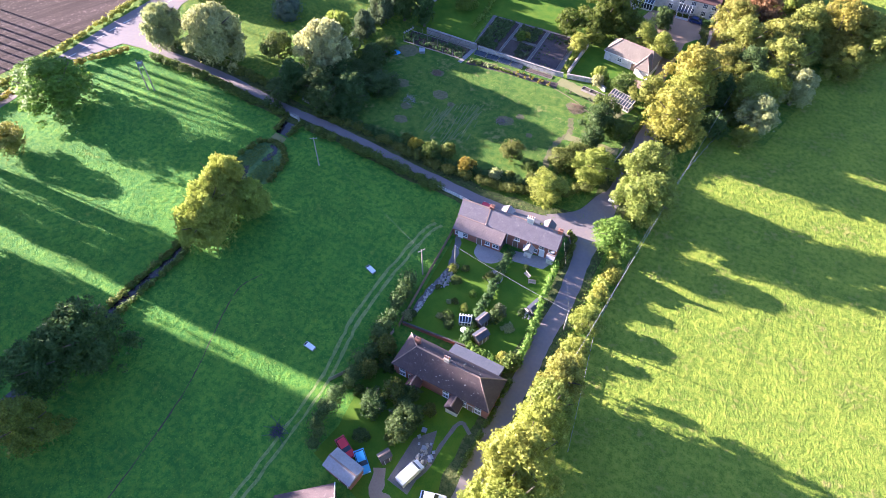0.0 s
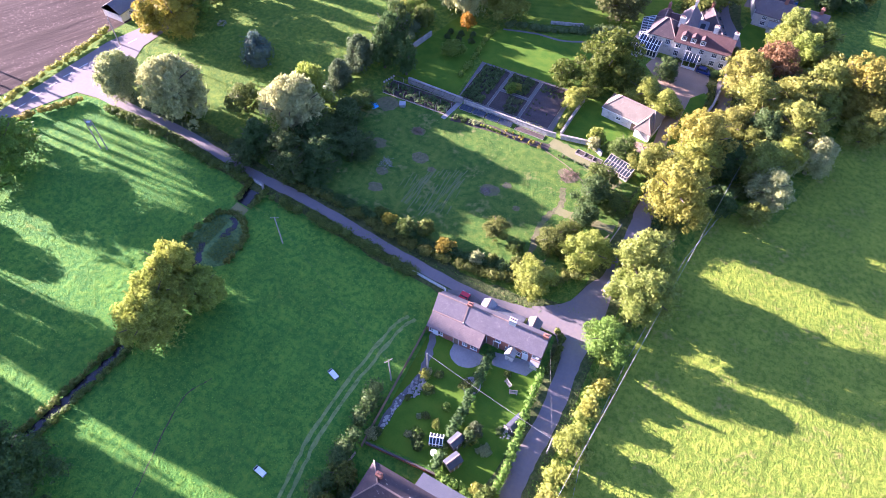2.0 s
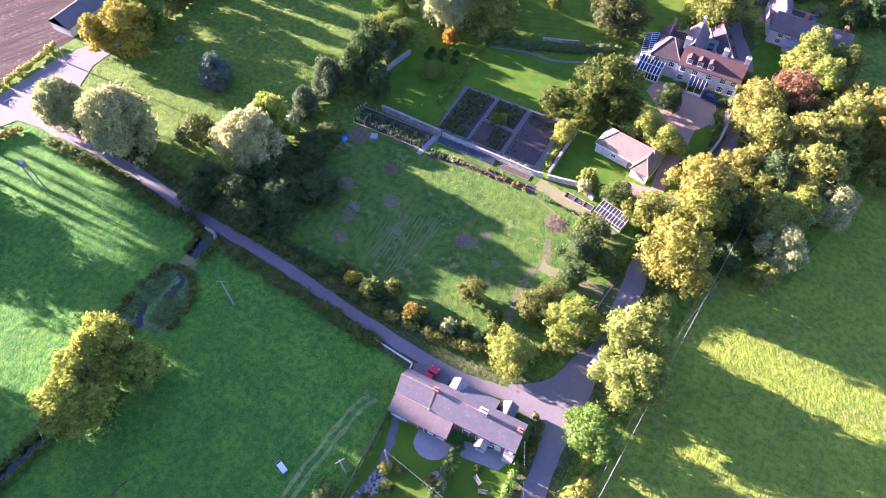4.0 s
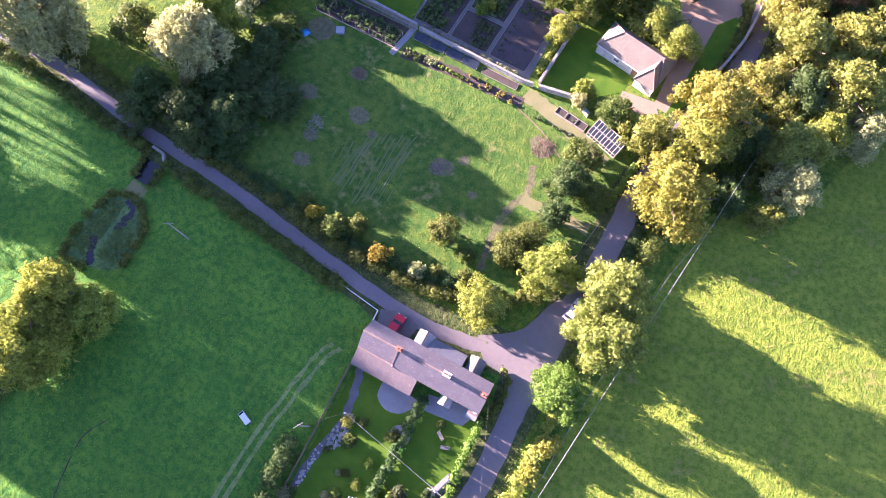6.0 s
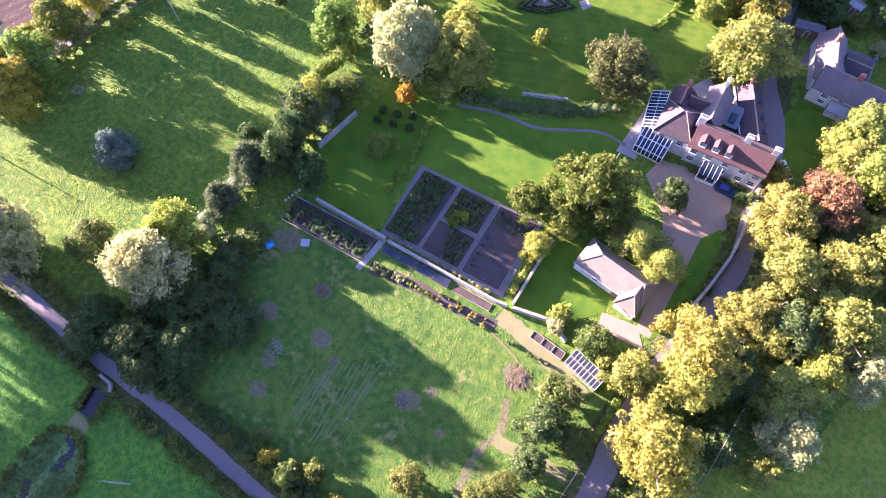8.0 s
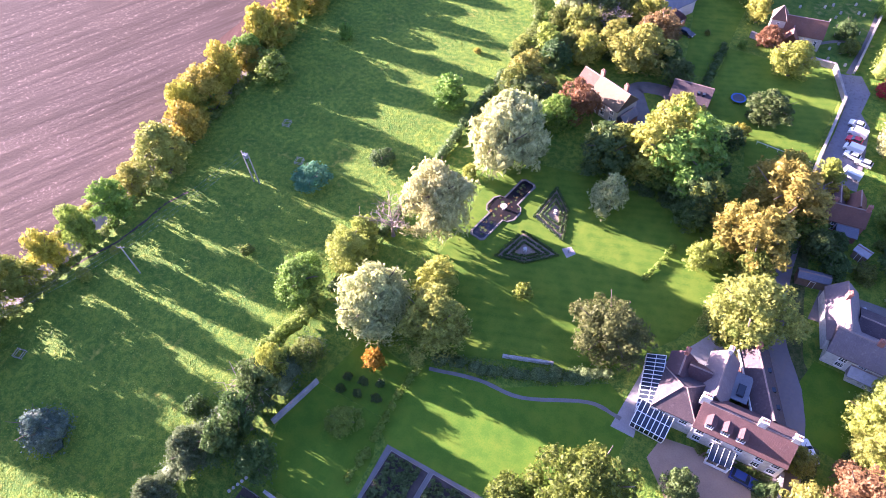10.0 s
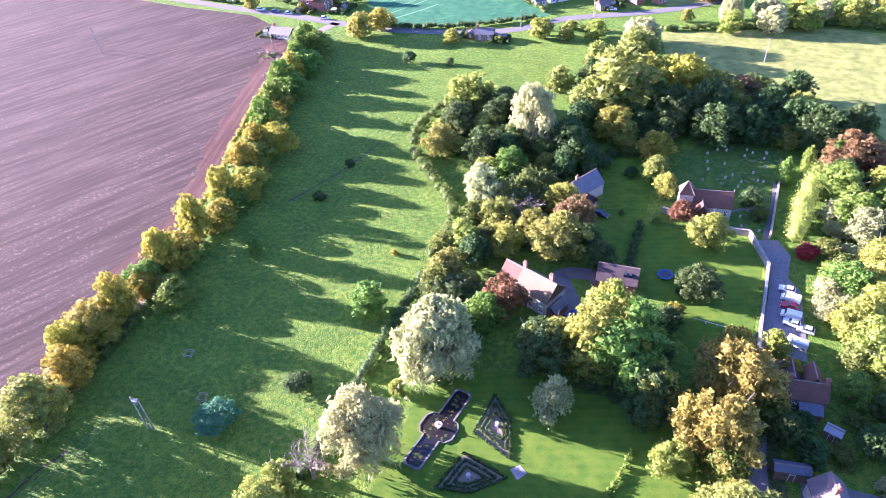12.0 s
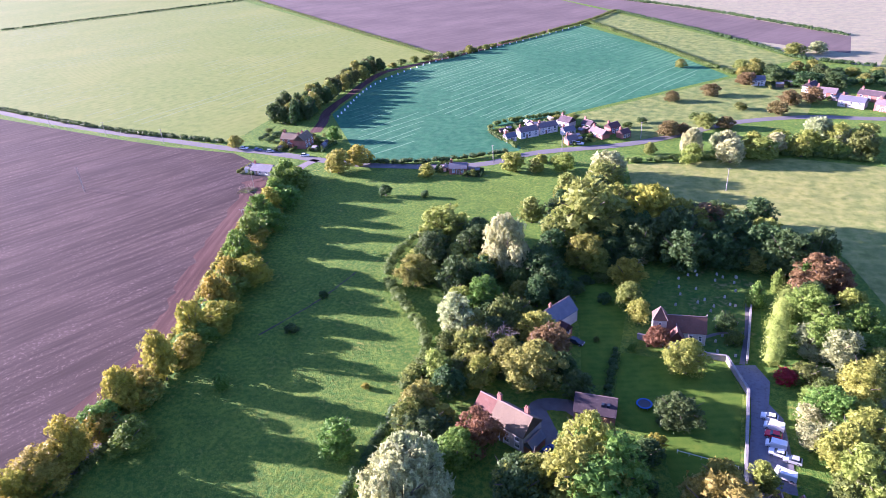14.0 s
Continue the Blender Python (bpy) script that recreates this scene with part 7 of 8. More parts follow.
# ---- walls, fences, poles ----
def stone_wall(pts, height, thick, material, label, coping="flint_wall", name="garden_wall"):
    """A wall in straight runs with separate coping stones."""
    w = thing(name, 0, 0, 0, 0, label, "wall", kind="structure")
    body = Build()
    for a, b in zip(pts, pts[1:]):
        d, L = Vector((b[0] - a[0], b[1] - a[1])).normalized(), math.dist(a, b)
        n = Vector((-d.y, d.x)) * thick / 2
        ring = [(a[0] - n.x, a[1] - n.y), (b[0] - n.x, b[1] - n.y), (b[0] + n.x, b[1] + n.y), (a[0] + n.x, a[1] + n.y)]
        body.loft([[(x, y, -0.05) for x, y in ring], [(x, y, height) for x, y in ring]])
        k = max(1, round(L / 0.9))
        stone = Build().box(-L / k / 2 + 0.015, -thick / 2 - 0.07, 0, L / k / 2 - 0.015, thick / 2 + 0.07, 0.12, 0.03).mesh("coping_stone", coping)
        for i in range(k):
            q = (i + 0.5) / k
            c = part("coping_stone", stone, None, w)
            c.matrix_basis = pose(a[0] + (b[0] - a[0]) * q, a[1] + (b[1] - a[1]) * q, height + 0.002, 0, 0, math.degrees(math.atan2(d.y, d.x)))
    part("wall_body", body, material, w)
    return w


def fence(pts, height, gap, material, label, rails=2, name="fence", thick=0.1, boards=False):
    """Posts in a row joined by rails, or by close boards."""
    f = thing(name, 0, 0, 0, 0, label, "fence")
    post = Build().box(-thick / 2, -thick / 2, -0.1, thick / 2, thick / 2, height, 0.015).mesh("post", material)
    for a, b in zip(pts, pts[1:]):
        L = math.dist(a, b)
        k = max(1, round(L / gap))
        ang = math.degrees(math.atan2(b[1] - a[1], b[0] - a[0]))
        for i in range(k + 1):
            part("post", post, None, f).matrix_basis = pose(a[0] + (b[0] - a[0]) * i / k, a[1] + (b[1] - a[1]) * i / k, 0, 0, 0, ang)
        for r in range(rails):
            z = height * (r + 0.75) / rails
            part("rail", Build().box(0, -0.03, z - 0.05, L, 0.03, z + 0.05), material, f).matrix_basis = pose(a[0], a[1], 0, 0, 0, ang)
        if boards:
            panel = Build().box(thick / 2, -0.02, 0.05, L / k - thick / 2, 0.02, height - 0.05).mesh("panel", material)
            for i in range(k):
                part("panel", panel, None, f).matrix_basis = pose(a[0] + (b[0] - a[0]) * i / k, a[1] + (b[1] - a[1]) * i / k, 0, 0, 0, ang)
    return f


def cable(points, radius, label, sag=0.6, material="cable_pale"):
    """One hanging line from support to support."""
    rings = []
    for p, q in zip(points, points[1:]):
        d = (Vector(q) - Vector(p)).normalized()
        n = Vector((-d.y, d.x, 0)).normalized()
        u = n.cross(d)
        for i in range(0 if not rings else 1, 9):
            t = i / 8
            c = Vector(p).lerp(Vector(q), t) - Vector((0, 0, sag * 4 * t * (1 - t)))
            rings.append([tuple(c + n * radius * math.cos(k) + u * radius * math.sin(k)) for k in (0, 1.571, 3.142, 4.712)])
    b = Build().loft(rings)
    return thing("overhead_cable", 0, 0, 0, 0, label, "cable", build=b, material=material)


def power_pole(x, y, height, turn, twin=False, label="wooden power pole with a crossarm", arm=True):
    p = thing("power_pole", x, y, 0, turn, label, "pole", "power poles")
    legs = (-0.8, 0.8) if twin else (0,)
    for q in legs:
        part("post", Build().tube((q, 0, -0.2), (q, 0, height), 0.16, 0.11, 8), "grey_timber", p)
    if not arm:
        part("cap", Build().disc(0, 0, height, height + 0.06, 0.13, 8), "galvanised", p)
        return p
    part("crossarm", Build().box(-0.8, -0.045, height - 0.3, 0.8, 0.045, height - 0.2), "grey_timber", p)
    for q in (-0.7, 0, 0.7):
        part("insulator", Build().disc(q, 0, height - 0.18, height + 0.05, 0.06, 8, 0.04), "galvanised", p)
    if twin:
        part("brace", Build().tube((-0.8, 0, height * 0.55), (0.8, 0, height * 0.8), 0.05), "grey_timber", p)
        part("transformer", Build().box(-0.5, -0.4, height - 1.6, 0.5, 0.3, height - 0.6, 0.06), "galvanised", p)
    return p


stone_wall([(-76, 136.3), (-60.7, 136)], 1.7, 0.4, "flint_wall", "old flint kitchen garden wall with pale coping")
stone_wall([(-60.2, 136), (-38, 135.8), (-36, 136.1)], 1.3, 0.3, "old_limewash", "weathered whitewashed kitchen garden wall with pale coping")
stone_wall([(-34.9, 136.3), (-28.2, 137.6), (-24.5, 135.6)], 1.2, 0.4, "old_limewash", "weathered whitewashed garden wall beside the barn lawn")
stone_wall([(-35.2, 137), (-35, 146.6), (-34.8, 151)], 1.3, 0.35, "pale_stone", "pale stone wall along the barn lawn")
stone_wall([(-7.2, 179.6), (-6.4, 172), (-6.6, 163), (-7.6, 157), (-9.6, 148)], 1.7, 0.4, "pale_stone", "pale stone roadside wall of the gravel court")
stone_wall([(-54.5, 176.4), (-46, 179.5)], 0.8, 0.35, "old_limewash", "short whitewashed terrace wall")
stone_wall([(-80.5, 156), (-82.6, 146)], 1.4, 0.35, "flint_wall", "flint wall of the small lawn")
stone_wall([(-35.4, 53.2), (-22.4, 54.2)], 1.0, 0.2, "brick_red", "low brick wall behind the cottage garden", "dark_timber")
stone_wall([(-42, 288), (-25.3, 284.3), (-20.9, 284.4), (-16.4, 273), (-17.4, 248), (-17.2, 240)], 1.6, 0.45, "flint_wall", "long flint wall round the church lawn")
stone_wall([(-14.8, 312), (-16.4, 284.6)], 1.3, 0.4, "flint_wall", "flint wall beside the churchyard path")
stone_wall([(-88.9, 91.1), (-86.4, 90.9), (-85.4, 89.8)], 0.9, 0.35, "whitewash", "white bridge parapet beside the lane", name="bridge_parapet")
stone_wall([(-89.6, 97.2), (-85, 96.4)], 0.8, 0.35, "flint_wall", "low flint bridge parapet in the shade", name="bridge_parapet")
fence([(-37.4, 78.4), (-36.6, 66), (-35.7, 52.4)], 1.5, 2.4, "timber", "weathered boarded garden fence", boards=True)
fence([(-46, 87), (-38.2, 86.3), (-37.9, 83.6)], 1.1, 2.2, "white_paint", "white post and rail fence", 3)
fence([(5.9, 139.1), (0.6, 116), (-2.2, 89), (-3, 69), (1, 45)], 1.1, 3.0, "grey_timber", "wire field fence on grey posts", 1, thick=0.12)
fence([(-90.5, 250), (-89.8, 228.6), (-90.3, 208), (-90, 176)], 1.1, 3.5, "grey_timber", "weathered field fence along the meadow", 2)
fence([(-78.8, 95), (-68, 94.9)], 1.2, 2.5, "grey_timber", "weathered timber fence beside the lane", 3)
fence([(-13.6, 118), (-14.2, 113)], 1.2, 1.5, "grey_timber", "timber field gate beside the lane", 4, name="field_gate")
fence([(-41, 37), (-36.6, 44), (-36, 51)], 1.3, 2.2, "grey_timber", "weathered boarded yard fence", boards=True)
fence([(-18.6, 249.6), (-30, 250.5)], 1.0, 2.5, "white_paint", "white rail across the lawn", 1)
power_pole(-289, 337.6, 9.5, 30)
power_pole(-184.6, 317, 9.0, 30)
power_pole(-125.6, 82.4, 9.0, 20, True, "twin wooden power pole with transformer")
power_pole(-73.2, 80.4, 8.5, 30)
power_pole(-151.0, 112.6, 8.0, 20, label="wooden pole beside the road fork", arm=False)
power_pole(-37.7, 65.1, 8.0, 60)
power_pole(-122.2, 187.6, 9.5, 5, True, "twin wooden power pole with transformer")
power_pole(-127, 157.0, 9.0, 30)
power_pole(-8.2, 66.4, 6.6, 70, label="wooden telephone pole beside the lane", arm=False)
power_pole(3.8, 143, 6.8, 60)
power_pole(-4.6, 52.0, 6.4, 60)
power_pole(-21.3, 391, 9.0, 30)
power_pole(-284, 334, 9.0, 10)
power_pole(-206, 352, 8.0, 10)
power_pole(-33, 70, 6.5, 20, label="thin white pole in the cottage garden", arm=False)
for x, y in ((-465, 425), (-396, 411), (-342, 402), (-296, 397), (-116, 403), (-90, 424), (-58, 446)):
    power_pole(x, y, 8.0, 60, label="roadside pole along the valley road")
CAB = "thin overhead cable between poles"
cable([(-126, 82.4, 8.8), (-73.2, 80.4, 8.3), (-37.7, 65.1, 7.8), (-33, 70, 6.4)], 0.008, CAB, material="cable_dark")
cable([(-33, 70, 6.4), (-8.2, 66.4, 6.5)], 0.022, "pale overhead cable to the lane pole", 0.4)
cable([(-4.6, 52, 6.2), (3.8, 143, 6.6)], 0.022, "pale overhead cable along the pasture edge", 0.6)
cable([(-8.2, 66.4, 6.5), (-15.8, 83.6, 5.6)], 0.009, CAB, 0.3, "cable_dark")
for q in (-1.1, 0, 1.1):
    cable([(-137.5 + q, 130, 9), (-127 + q, 157, 8.9), (-122.2 + q, 187.6, 9.4)], 0.012, CAB)
    cable([(-125.6 + q, 82.4, 8.9), (-137.5 + q, 130, 9)], 0.008, CAB, material="cable_dark")

# ---- vehicles ----
def car(x, y, turn, paint, label, length=4.2, width=1.75, height=1.45, van=False):
    """A parked car: body, glazed cabin, lights and four wheels; its nose towards +x."""
    c = thing("van" if van else "car", x, y, 0.08, turn, label, "van" if van else "car", "parked vehicles")
    L, W, H = length / 2, width / 2, height
    b = Build()
    prof = [(-L, 0.45), (-L + 0.05, 0.85), (-L + 0.35, 0.92), (L * 0.45, 0.92), (L - 0.15, 0.78), (L, 0.6), (L - 0.02, 0.3), (-L + 0.03, 0.3)]
    if van:
        prof = [(-L, 0.4), (-L, H - 0.12), (-L + 0.12, H), (L * 0.5, H), (L * 0.66, H * 0.62), (L - 0.1, H * 0.52), (L, 0.6), (L - 0.02, 0.3), (-L + 0.03, 0.3)]
    b.loft([[(px, s * W * k, pz) for px, pz in prof] for s, k in ((-1, 0.94), (-1, 1.0), (1, 1.0), (1, 0.94))] if False else [[(px * q, w, pz) for px, pz in prof] for w, q in ((-W, 0.985), (-W + 0.08, 1.0), (W - 0.08, 1.0), (W, 0.985))])
    part("body", b, paint, c)
    if van:
        part("windscreen", Build().poly([(L * 0.52, -W + 0.15, H - 0.04), (L * 0.52, W - 0.15, H - 0.04), (L * 0.66, W - 0.1, H * 0.64), (L * 0.66, -W + 0.1, H * 0.64), (L * 0.55, -W + 0.15, H), (L * 0.55, W - 0.15, H), (L * 0.69, W - 0.1, H * 0.66), (L * 0.69, -W + 0.1, H * 0.66)], [(4, 7, 6, 5), (0, 1, 2, 3), (0, 4, 5, 1), (2, 6, 7, 3), (1, 5, 6, 2), (0, 3, 7, 4)]), "window_glass", c)
    else:
        g = Build().loft([[(-L + 0.25, -W + 0.08, 0.9), (L * 0.42, -W + 0.08, 0.9), (L * 0.42, W - 0.08, 0.9), (-L + 0.25, W - 0.08, 0.9)], [(-L + 0.65, -W + 0.22, H - 0.06), (L * 0.08, -W + 0.22, H - 0.06), (L * 0.08, W - 0.22, H - 0.06), (-L + 0.65, W - 0.22, H - 0.06)]])
        part("glazing", g, "window_glass", c)
        part("roof_panel", Build().box(-L + 0.62, -W + 0.2, H - 0.06, L * 0.1, W - 0.2, H, 0.02), paint, c)
    for s in (-1, 1):
        part("headlight", Build().box(L - 0.12, s * W * 0.72 - 0.16, 0.58, L + 0.01, s * W * 0.72 + 0.16, 0.72), "white_paint", c)
        part("tail_light", Build().box(-L - 0.01, s * W * 0.78 - 0.12, 0.62, -L + 0.08, s * W * 0.78 + 0.12, 0.8), "car_red", c)
        for q in (-0.62, 0.62):
            w = Build().tube((q * L, s * (W - 0.2), 0.3), (q * L, s * (W + 0.01), 0.3), 0.31, sides=14)
            wo = part("wheel", w, "rubber", c)
            part("rim", Build().tube((q * L, s * (W + 0.01), 0.3), (q * L, s * (W + 0.025), 0.3), 0.19, sides=10), "galvanised", wo)
    return c


car(-34.3, 85.7, 88, "car_red", "small bright red car parked beside the cottage", 3.9)
car(-10.3, 102.6, 80, "car_white", "white car parked under trees in the lane")
car(-9.4, 107.4, 80, "car_maroon", "dark red car parked under trees in the lane")
car(-11.9, 176.0, -2, "car_blue", "dark blue car on the gravel court")
car(-4.4, 185.2, 128, "car_white", "white car at the roadside by the house")
car(-31.7, 28.0, -28, "car_red", "red car parked beside the workshop")
car(-28.0, 27.4, -40, "car_sky_blue", "light blue car parked beside the workshop")
car(-20.1, 29.4, 72, "car_white", "white panel van in the yard", 4.7, 1.8, 1.95, True)
car(-15.0, 27.6, 15, "car_white", "white car parked beside the lane")
for x, y, p, s in ((-12.4, 266.2, "car_white", 0), (-11.9, 260.8, "car_red", 0), (-11.4, 255.7, "car_white", 0), (-8.8, 254.6, "car_silver", 0), (-11.7, 263.3, "car_white", 1), (-11.6, 257.9, "car_white", 1), (-10.4, 249.8, "car_white", 1)):
    car(x, y, 172, p, "white van in the row at the churchyard wall" if s else "car parked in the row at the churchyard wall", 3.9 if s else 3.4, 1.6, 1.7 if s else 1.35, bool(s))
car(-54.6, 243, 60, "car_blue", "dark blue car on the house drive")
car(-56.4, 281.6, -15, "car_black", "black car with white roof beside the house")
for x, y, p in ((-245, 397.6, "car_white"), (-236, 396.6, "car_blue"), (-228, 396, "car_silver"), (-207, 394, "car_white"), (-203, 368, "car_blue"), (-84, 433, "car_white")):
    car(x, y, 5, p, "car parked beside the valley road")
for x, y, a in ((-10.4, 250.4, 160),):
    t = thing("trailer", x, y, 0.08, a, "white box trailer beside the parked cars", "trailer")
    part("body", Build().box(-1.8, -0.8, 0.45, 1.8, 0.8, 1.3, 0.05), "car_white", t)
    for s in (-1, 1):
        part("wheel", Build().tube((0, s * 0.8, 0.3), (0, s * 0.98, 0.3), 0.3, sides=14), "rubber", t)
    part("drawbar", Build().box(1.8, -0.06, 0.4, 2.8, 0.06, 0.5), "galvanised", t)

# ---- kitchen garden ----
area("kitchen_garden_path", [(-63.6, 152.8), (-38, 153.4), (-37.4, 137), (-62.6, 136.8)], 0.05, "path_grit", "grit paths between kitchen garden beds", "path")


def bed(x0, y0, x1, y1, soil, label, z=0.14, name="garden_bed"):
    """A bed of raised soil inside four edging boards."""
    b = thing(name, (x0 + x1) / 2, (y0 + y1) / 2, 0, 0, label, "garden bed")
    w, h = (x1 - x0) / 2, (y1 - y0) / 2
    part("soil", Build().loft([[(-w, -h, 0), (w, -h, 0), (w, h, 0), (-w, h, 0)], [(-w + 0.1, -h + 0.1, z), (w - 0.1, -h + 0.1, z), (w - 0.1, h - 0.1, z), (-w + 0.1, h - 0.1, z)]]), soil, b)
    for s in (-1, 1):
        part("board", Build().box(-w - 0.06, s * (h + 0.03) - 0.03, 0, w + 0.06, s * (h + 0.03) + 0.03, z + 0.04), "grey_timber", b)
        part("board", Build().box(s * (w + 0.03) - 0.03, -h, 0, s * (w + 0.03) + 0.03, h, z + 0.04), "grey_timber", b)
    return b


def crop(x0, y0, x1, y1, gap, size, leaf, label, seed, fill=0.8, along="y"):
    """Rows of leafy plants, joined: one object of stuff."""
    rnd = random.Random(seed)
    c, r = [], []
    n = int((x1 - x0) / gap) if along == "y" else int((y1 - y0) / gap)
    for i in range(n):
        t = y0 if along == "y" else x0
        while t < (y1 if along == "y" else x1):
            if rnd.random() < fill:
                k = size * rnd.uniform(0.6, 1.3)
                u = (x0 if along == "y" else y0) + (i + 0.5) * gap + rnd.gauss(0, 0.08)
                c.append((u, t, 0.15 + k * 0.5) if along == "y" else (t, u, 0.15 + k * 0.5))
                r.append(k)
            t += size * rnd.uniform(1.3, 2.4)
    me = leaf_mesh("vegetables", c, r, 26 * len(c), size * 0.42, seed, material=leaf)
    return tagged(new("vegetables", me), label, "vegetables", kind="stuff")


bed(-62.4, 138.0, -55.2, 152.2, "soil", "long dark soil bed full of leafy vegetables")
bed(-54.4, 145.4, -47.2, 152.4, "soil", "square dark bed of mixed vegetables")
bed(-54.6, 138.0, -47.0, 144.6, "soil", "square bed half dug, half planted")
bed(-46.2, 138.0, -38.8, 152.6, "bed_soil", "bare dug bed with weeds at one end")
crop(-62, 138.4, -55.6, 152, 0.8, 0.42, "leaf_veg", "rows of green vegetables in a bed", 21, 0.92)
crop(-54, 145.8, -47.6, 152, 0.85, 0.42, "leaf_veg", "mixed green vegetables in a bed", 22, 0.85)
crop(-51.4, 138.4, -47.4, 144.2, 0.75, 0.36, "leaf_grey", "grey-green brassicas in a bed", 23)
crop(-45.8, 138.4, -39.2, 152, 1.1, 0.2, "leaf_veg", "low weeds on a bare bed", 24, 0.12)
crop(-45.6, 149, -39.6, 152, 0.8, 0.3, "leaf_veg", "fading rows at the end of the dug bed", 34, 0.6, "x")
plant("blossom", -51.8, 145.6, 1.6, 2.6)
plant("golden", -50.8, 147, 1.2, 2.0)
crop(-60, 136.4, -39, 137.4, 0.9, 0.3, "leaf_pale", "flowering plants along the garden wall", 25, 0.7, "x")
# fruit cage
CAGE = thing("fruit_cage", -71, 132.9, 0, 1, "long netted fruit cage on thin posts", "fruit cage")
post = Build().box(-0.035, -0.035, 0, 0.035, 0.035, 1.9).mesh("post", "grey_timber")
for i in range(7):
    for q in (-2.6, 0, 2.4):
        part("post", post, None, CAGE).matrix_basis = pose(-8.8 + i * 2.95, q, 0)
    part("rail", Build().box(-8.825 + i * 2.95, -2.6, 1.9, -8.775 + i * 2.95, 2.4, 1.95), "dark_timber", CAGE)
for q in (-2.6, 0, 2.4):
    part("rail", Build().box(-8.8, q - 0.025, 1.95, 8.9, q + 0.025, 2.0), "dark_timber", CAGE)
part("kerb_board", Build().box(-8.9, -2.72, 0, 9.0, -2.62, 0.25).box(-8.9, 2.5, 0, 9.0, 2.6, 0.25), "grey_timber", CAGE)
area("fruit_bed", [(-80, 130.2), (-62.2, 130.4), (-62.2, 135.4), (-80, 135.2)], 0.04, "soil", "dark soil under the fruit cage", "garden bed")
crop(-79.5, 130.6, -62.8, 135, 0.95, 0.42, "leaf_veg", "soft fruit bushes under netting", 26, 0.85, "x")
strip("garden_path", [(-61.3, 136.4), (-61.7, 133), (-62.3, 129)], 1.2, 0.06, "paving", "paved path through the wall gap", "path", ragged=0.03)
# cold frames
for i in range(4):
    f = thing("cold_frame", -58.8 + i * 3.5, 134.6, 0, 0, "low timber cold frame with glass lights", "cold frame", "cold frames")
    part("box", Build().box(-1.6, -0.75, 0, 1.6, -0.68, 0.3).box(-1.6, 0.68, 0, 1.6, 0.75, 0.5).box(-1.6, -0.68, 0, -1.53, 0.68, 0.4).box(1.53, -0.68, 0, 1.6, 0.68, 0.4), "grey_timber", f)
    for k in range(3):
        a = -1.55 + k * 1.05
        part("light", Build().poly([(a, -0.78, 0.32), (a + 1.0, -0.78, 0.32), (a + 1.0, 0.78, 0.54), (a, 0.78, 0.54), (a, -0.78, 0.36), (a + 1.0, -0.78, 0.36), (a + 1.0, 0.78, 0.58), (a, 0.78, 0.58)], [(0, 3, 2, 1), (4, 5, 6, 7), (0, 1, 5, 4), (1, 2, 6, 5), (2, 3, 7, 6), (3, 0, 4, 7)]), "window_glass", f)
bed(-45.6, 133.9, -38.4, 135.3, "soil", "narrow bare bed under the wall")
strip("flower_border", [(-60.6, 130.4), (-51, 131.4), (-44, 131.6), (-36, 132.2)], 2.0, 0.05, "soil", "long dark flower border", "garden bed", ragged=0.2)
crop(-60.2, 130.2, -56.4, 131.8, 0.7, 0.32, "leaf_dark", "dark leafy plants in the border", 27)
crop(-56.2, 130.6, -53.4, 131.8, 0.6, 0.3, "leaf_silver", "white flowering plants in the border", 28, 0.9)
crop(-53, 130.8, -48, 132, 0.7, 0.36, "leaf_golden", "two rows of tall yellow plants", 29, 0.95, "x")
crop(-47.5, 130.8, -37, 132.6, 0.9, 0.26, "leaf_maple", "fading flowers in the border", 30, 0.5)
strip("gravel_walk", [(-36.4, 134.2), (-31, 133.2), (-24, 131), (-18, 128.6)], 3.0, 0.035, "dry_track", "worn dry grass walk beside the raised beds", "path", ragged=0.3)
RB = thing("raised_beds", -26.8, 133.6, 0, -7, "three joined timber raised beds", "raised bed")
for i in range(3):
    x = -3.2 + i * 2.15
    part("frame", Build().box(x, -0.75, 0, x + 2.05, -0.67, 0.55).box(x, 0.67, 0, x + 2.05, 0.75, 0.55).box(x, -0.67, 0, x + 0.08, 0.67, 0.55).box(x + 1.97, -0.67, 0, x + 2.05, 0.67, 0.55), "grey_timber", RB)
    part("soil", Build().box(x + 0.08, -0.67, 0, x + 1.97, 0.67, 0.42), "soil", RB)
crop(-29.6, 133.2, -24, 134, 0.5, 0.2, "leaf_veg", "seedlings in the raised beds", 31, 0.5, "x")
crop(-33, 130.4, -25, 131.6, 0.8, 0.3, "leaf_grey", "grey-leaved plants along the walk", 32, 0.6, "x")
strip("edging_path", [(-36.5, 131), (-30, 128.8), (-25, 126)], 0.22, 0.05, "timber", "timber edging along the border", "edging", ragged=0.03)
# tarpaulin, box, tip heaps and bare patches
rnd = random.Random(3)
tarp = Build()
n = 18
ring0 = [(1.35 * (1 + 0.18 * math.sin(5 * a) + 0.06 * rnd.random()) * math.cos(a), 1.25 * (1 + 0.16 * math.cos(4 * a)) * math.sin(a), 0.03) for a in [6.283 * i / n for i in range(n)]]
ring1 = [(x * 0.72, y * 0.72, 0.45 + 0.2 * rnd.random()) for x, y, z in ring0]
ring2 = [(x * 0.3, y * 0.3, 0.75 + 0.12 * rnd.random()) for x, y, z in ring0]
thing("tarpaulin", -79.4, 124.8, 0.02, 0, "crumpled bright blue tarpaulin over a heap", "tarpaulin", build=tarp.loft([ring0, ring1, ring2]), material="blue_tarp")
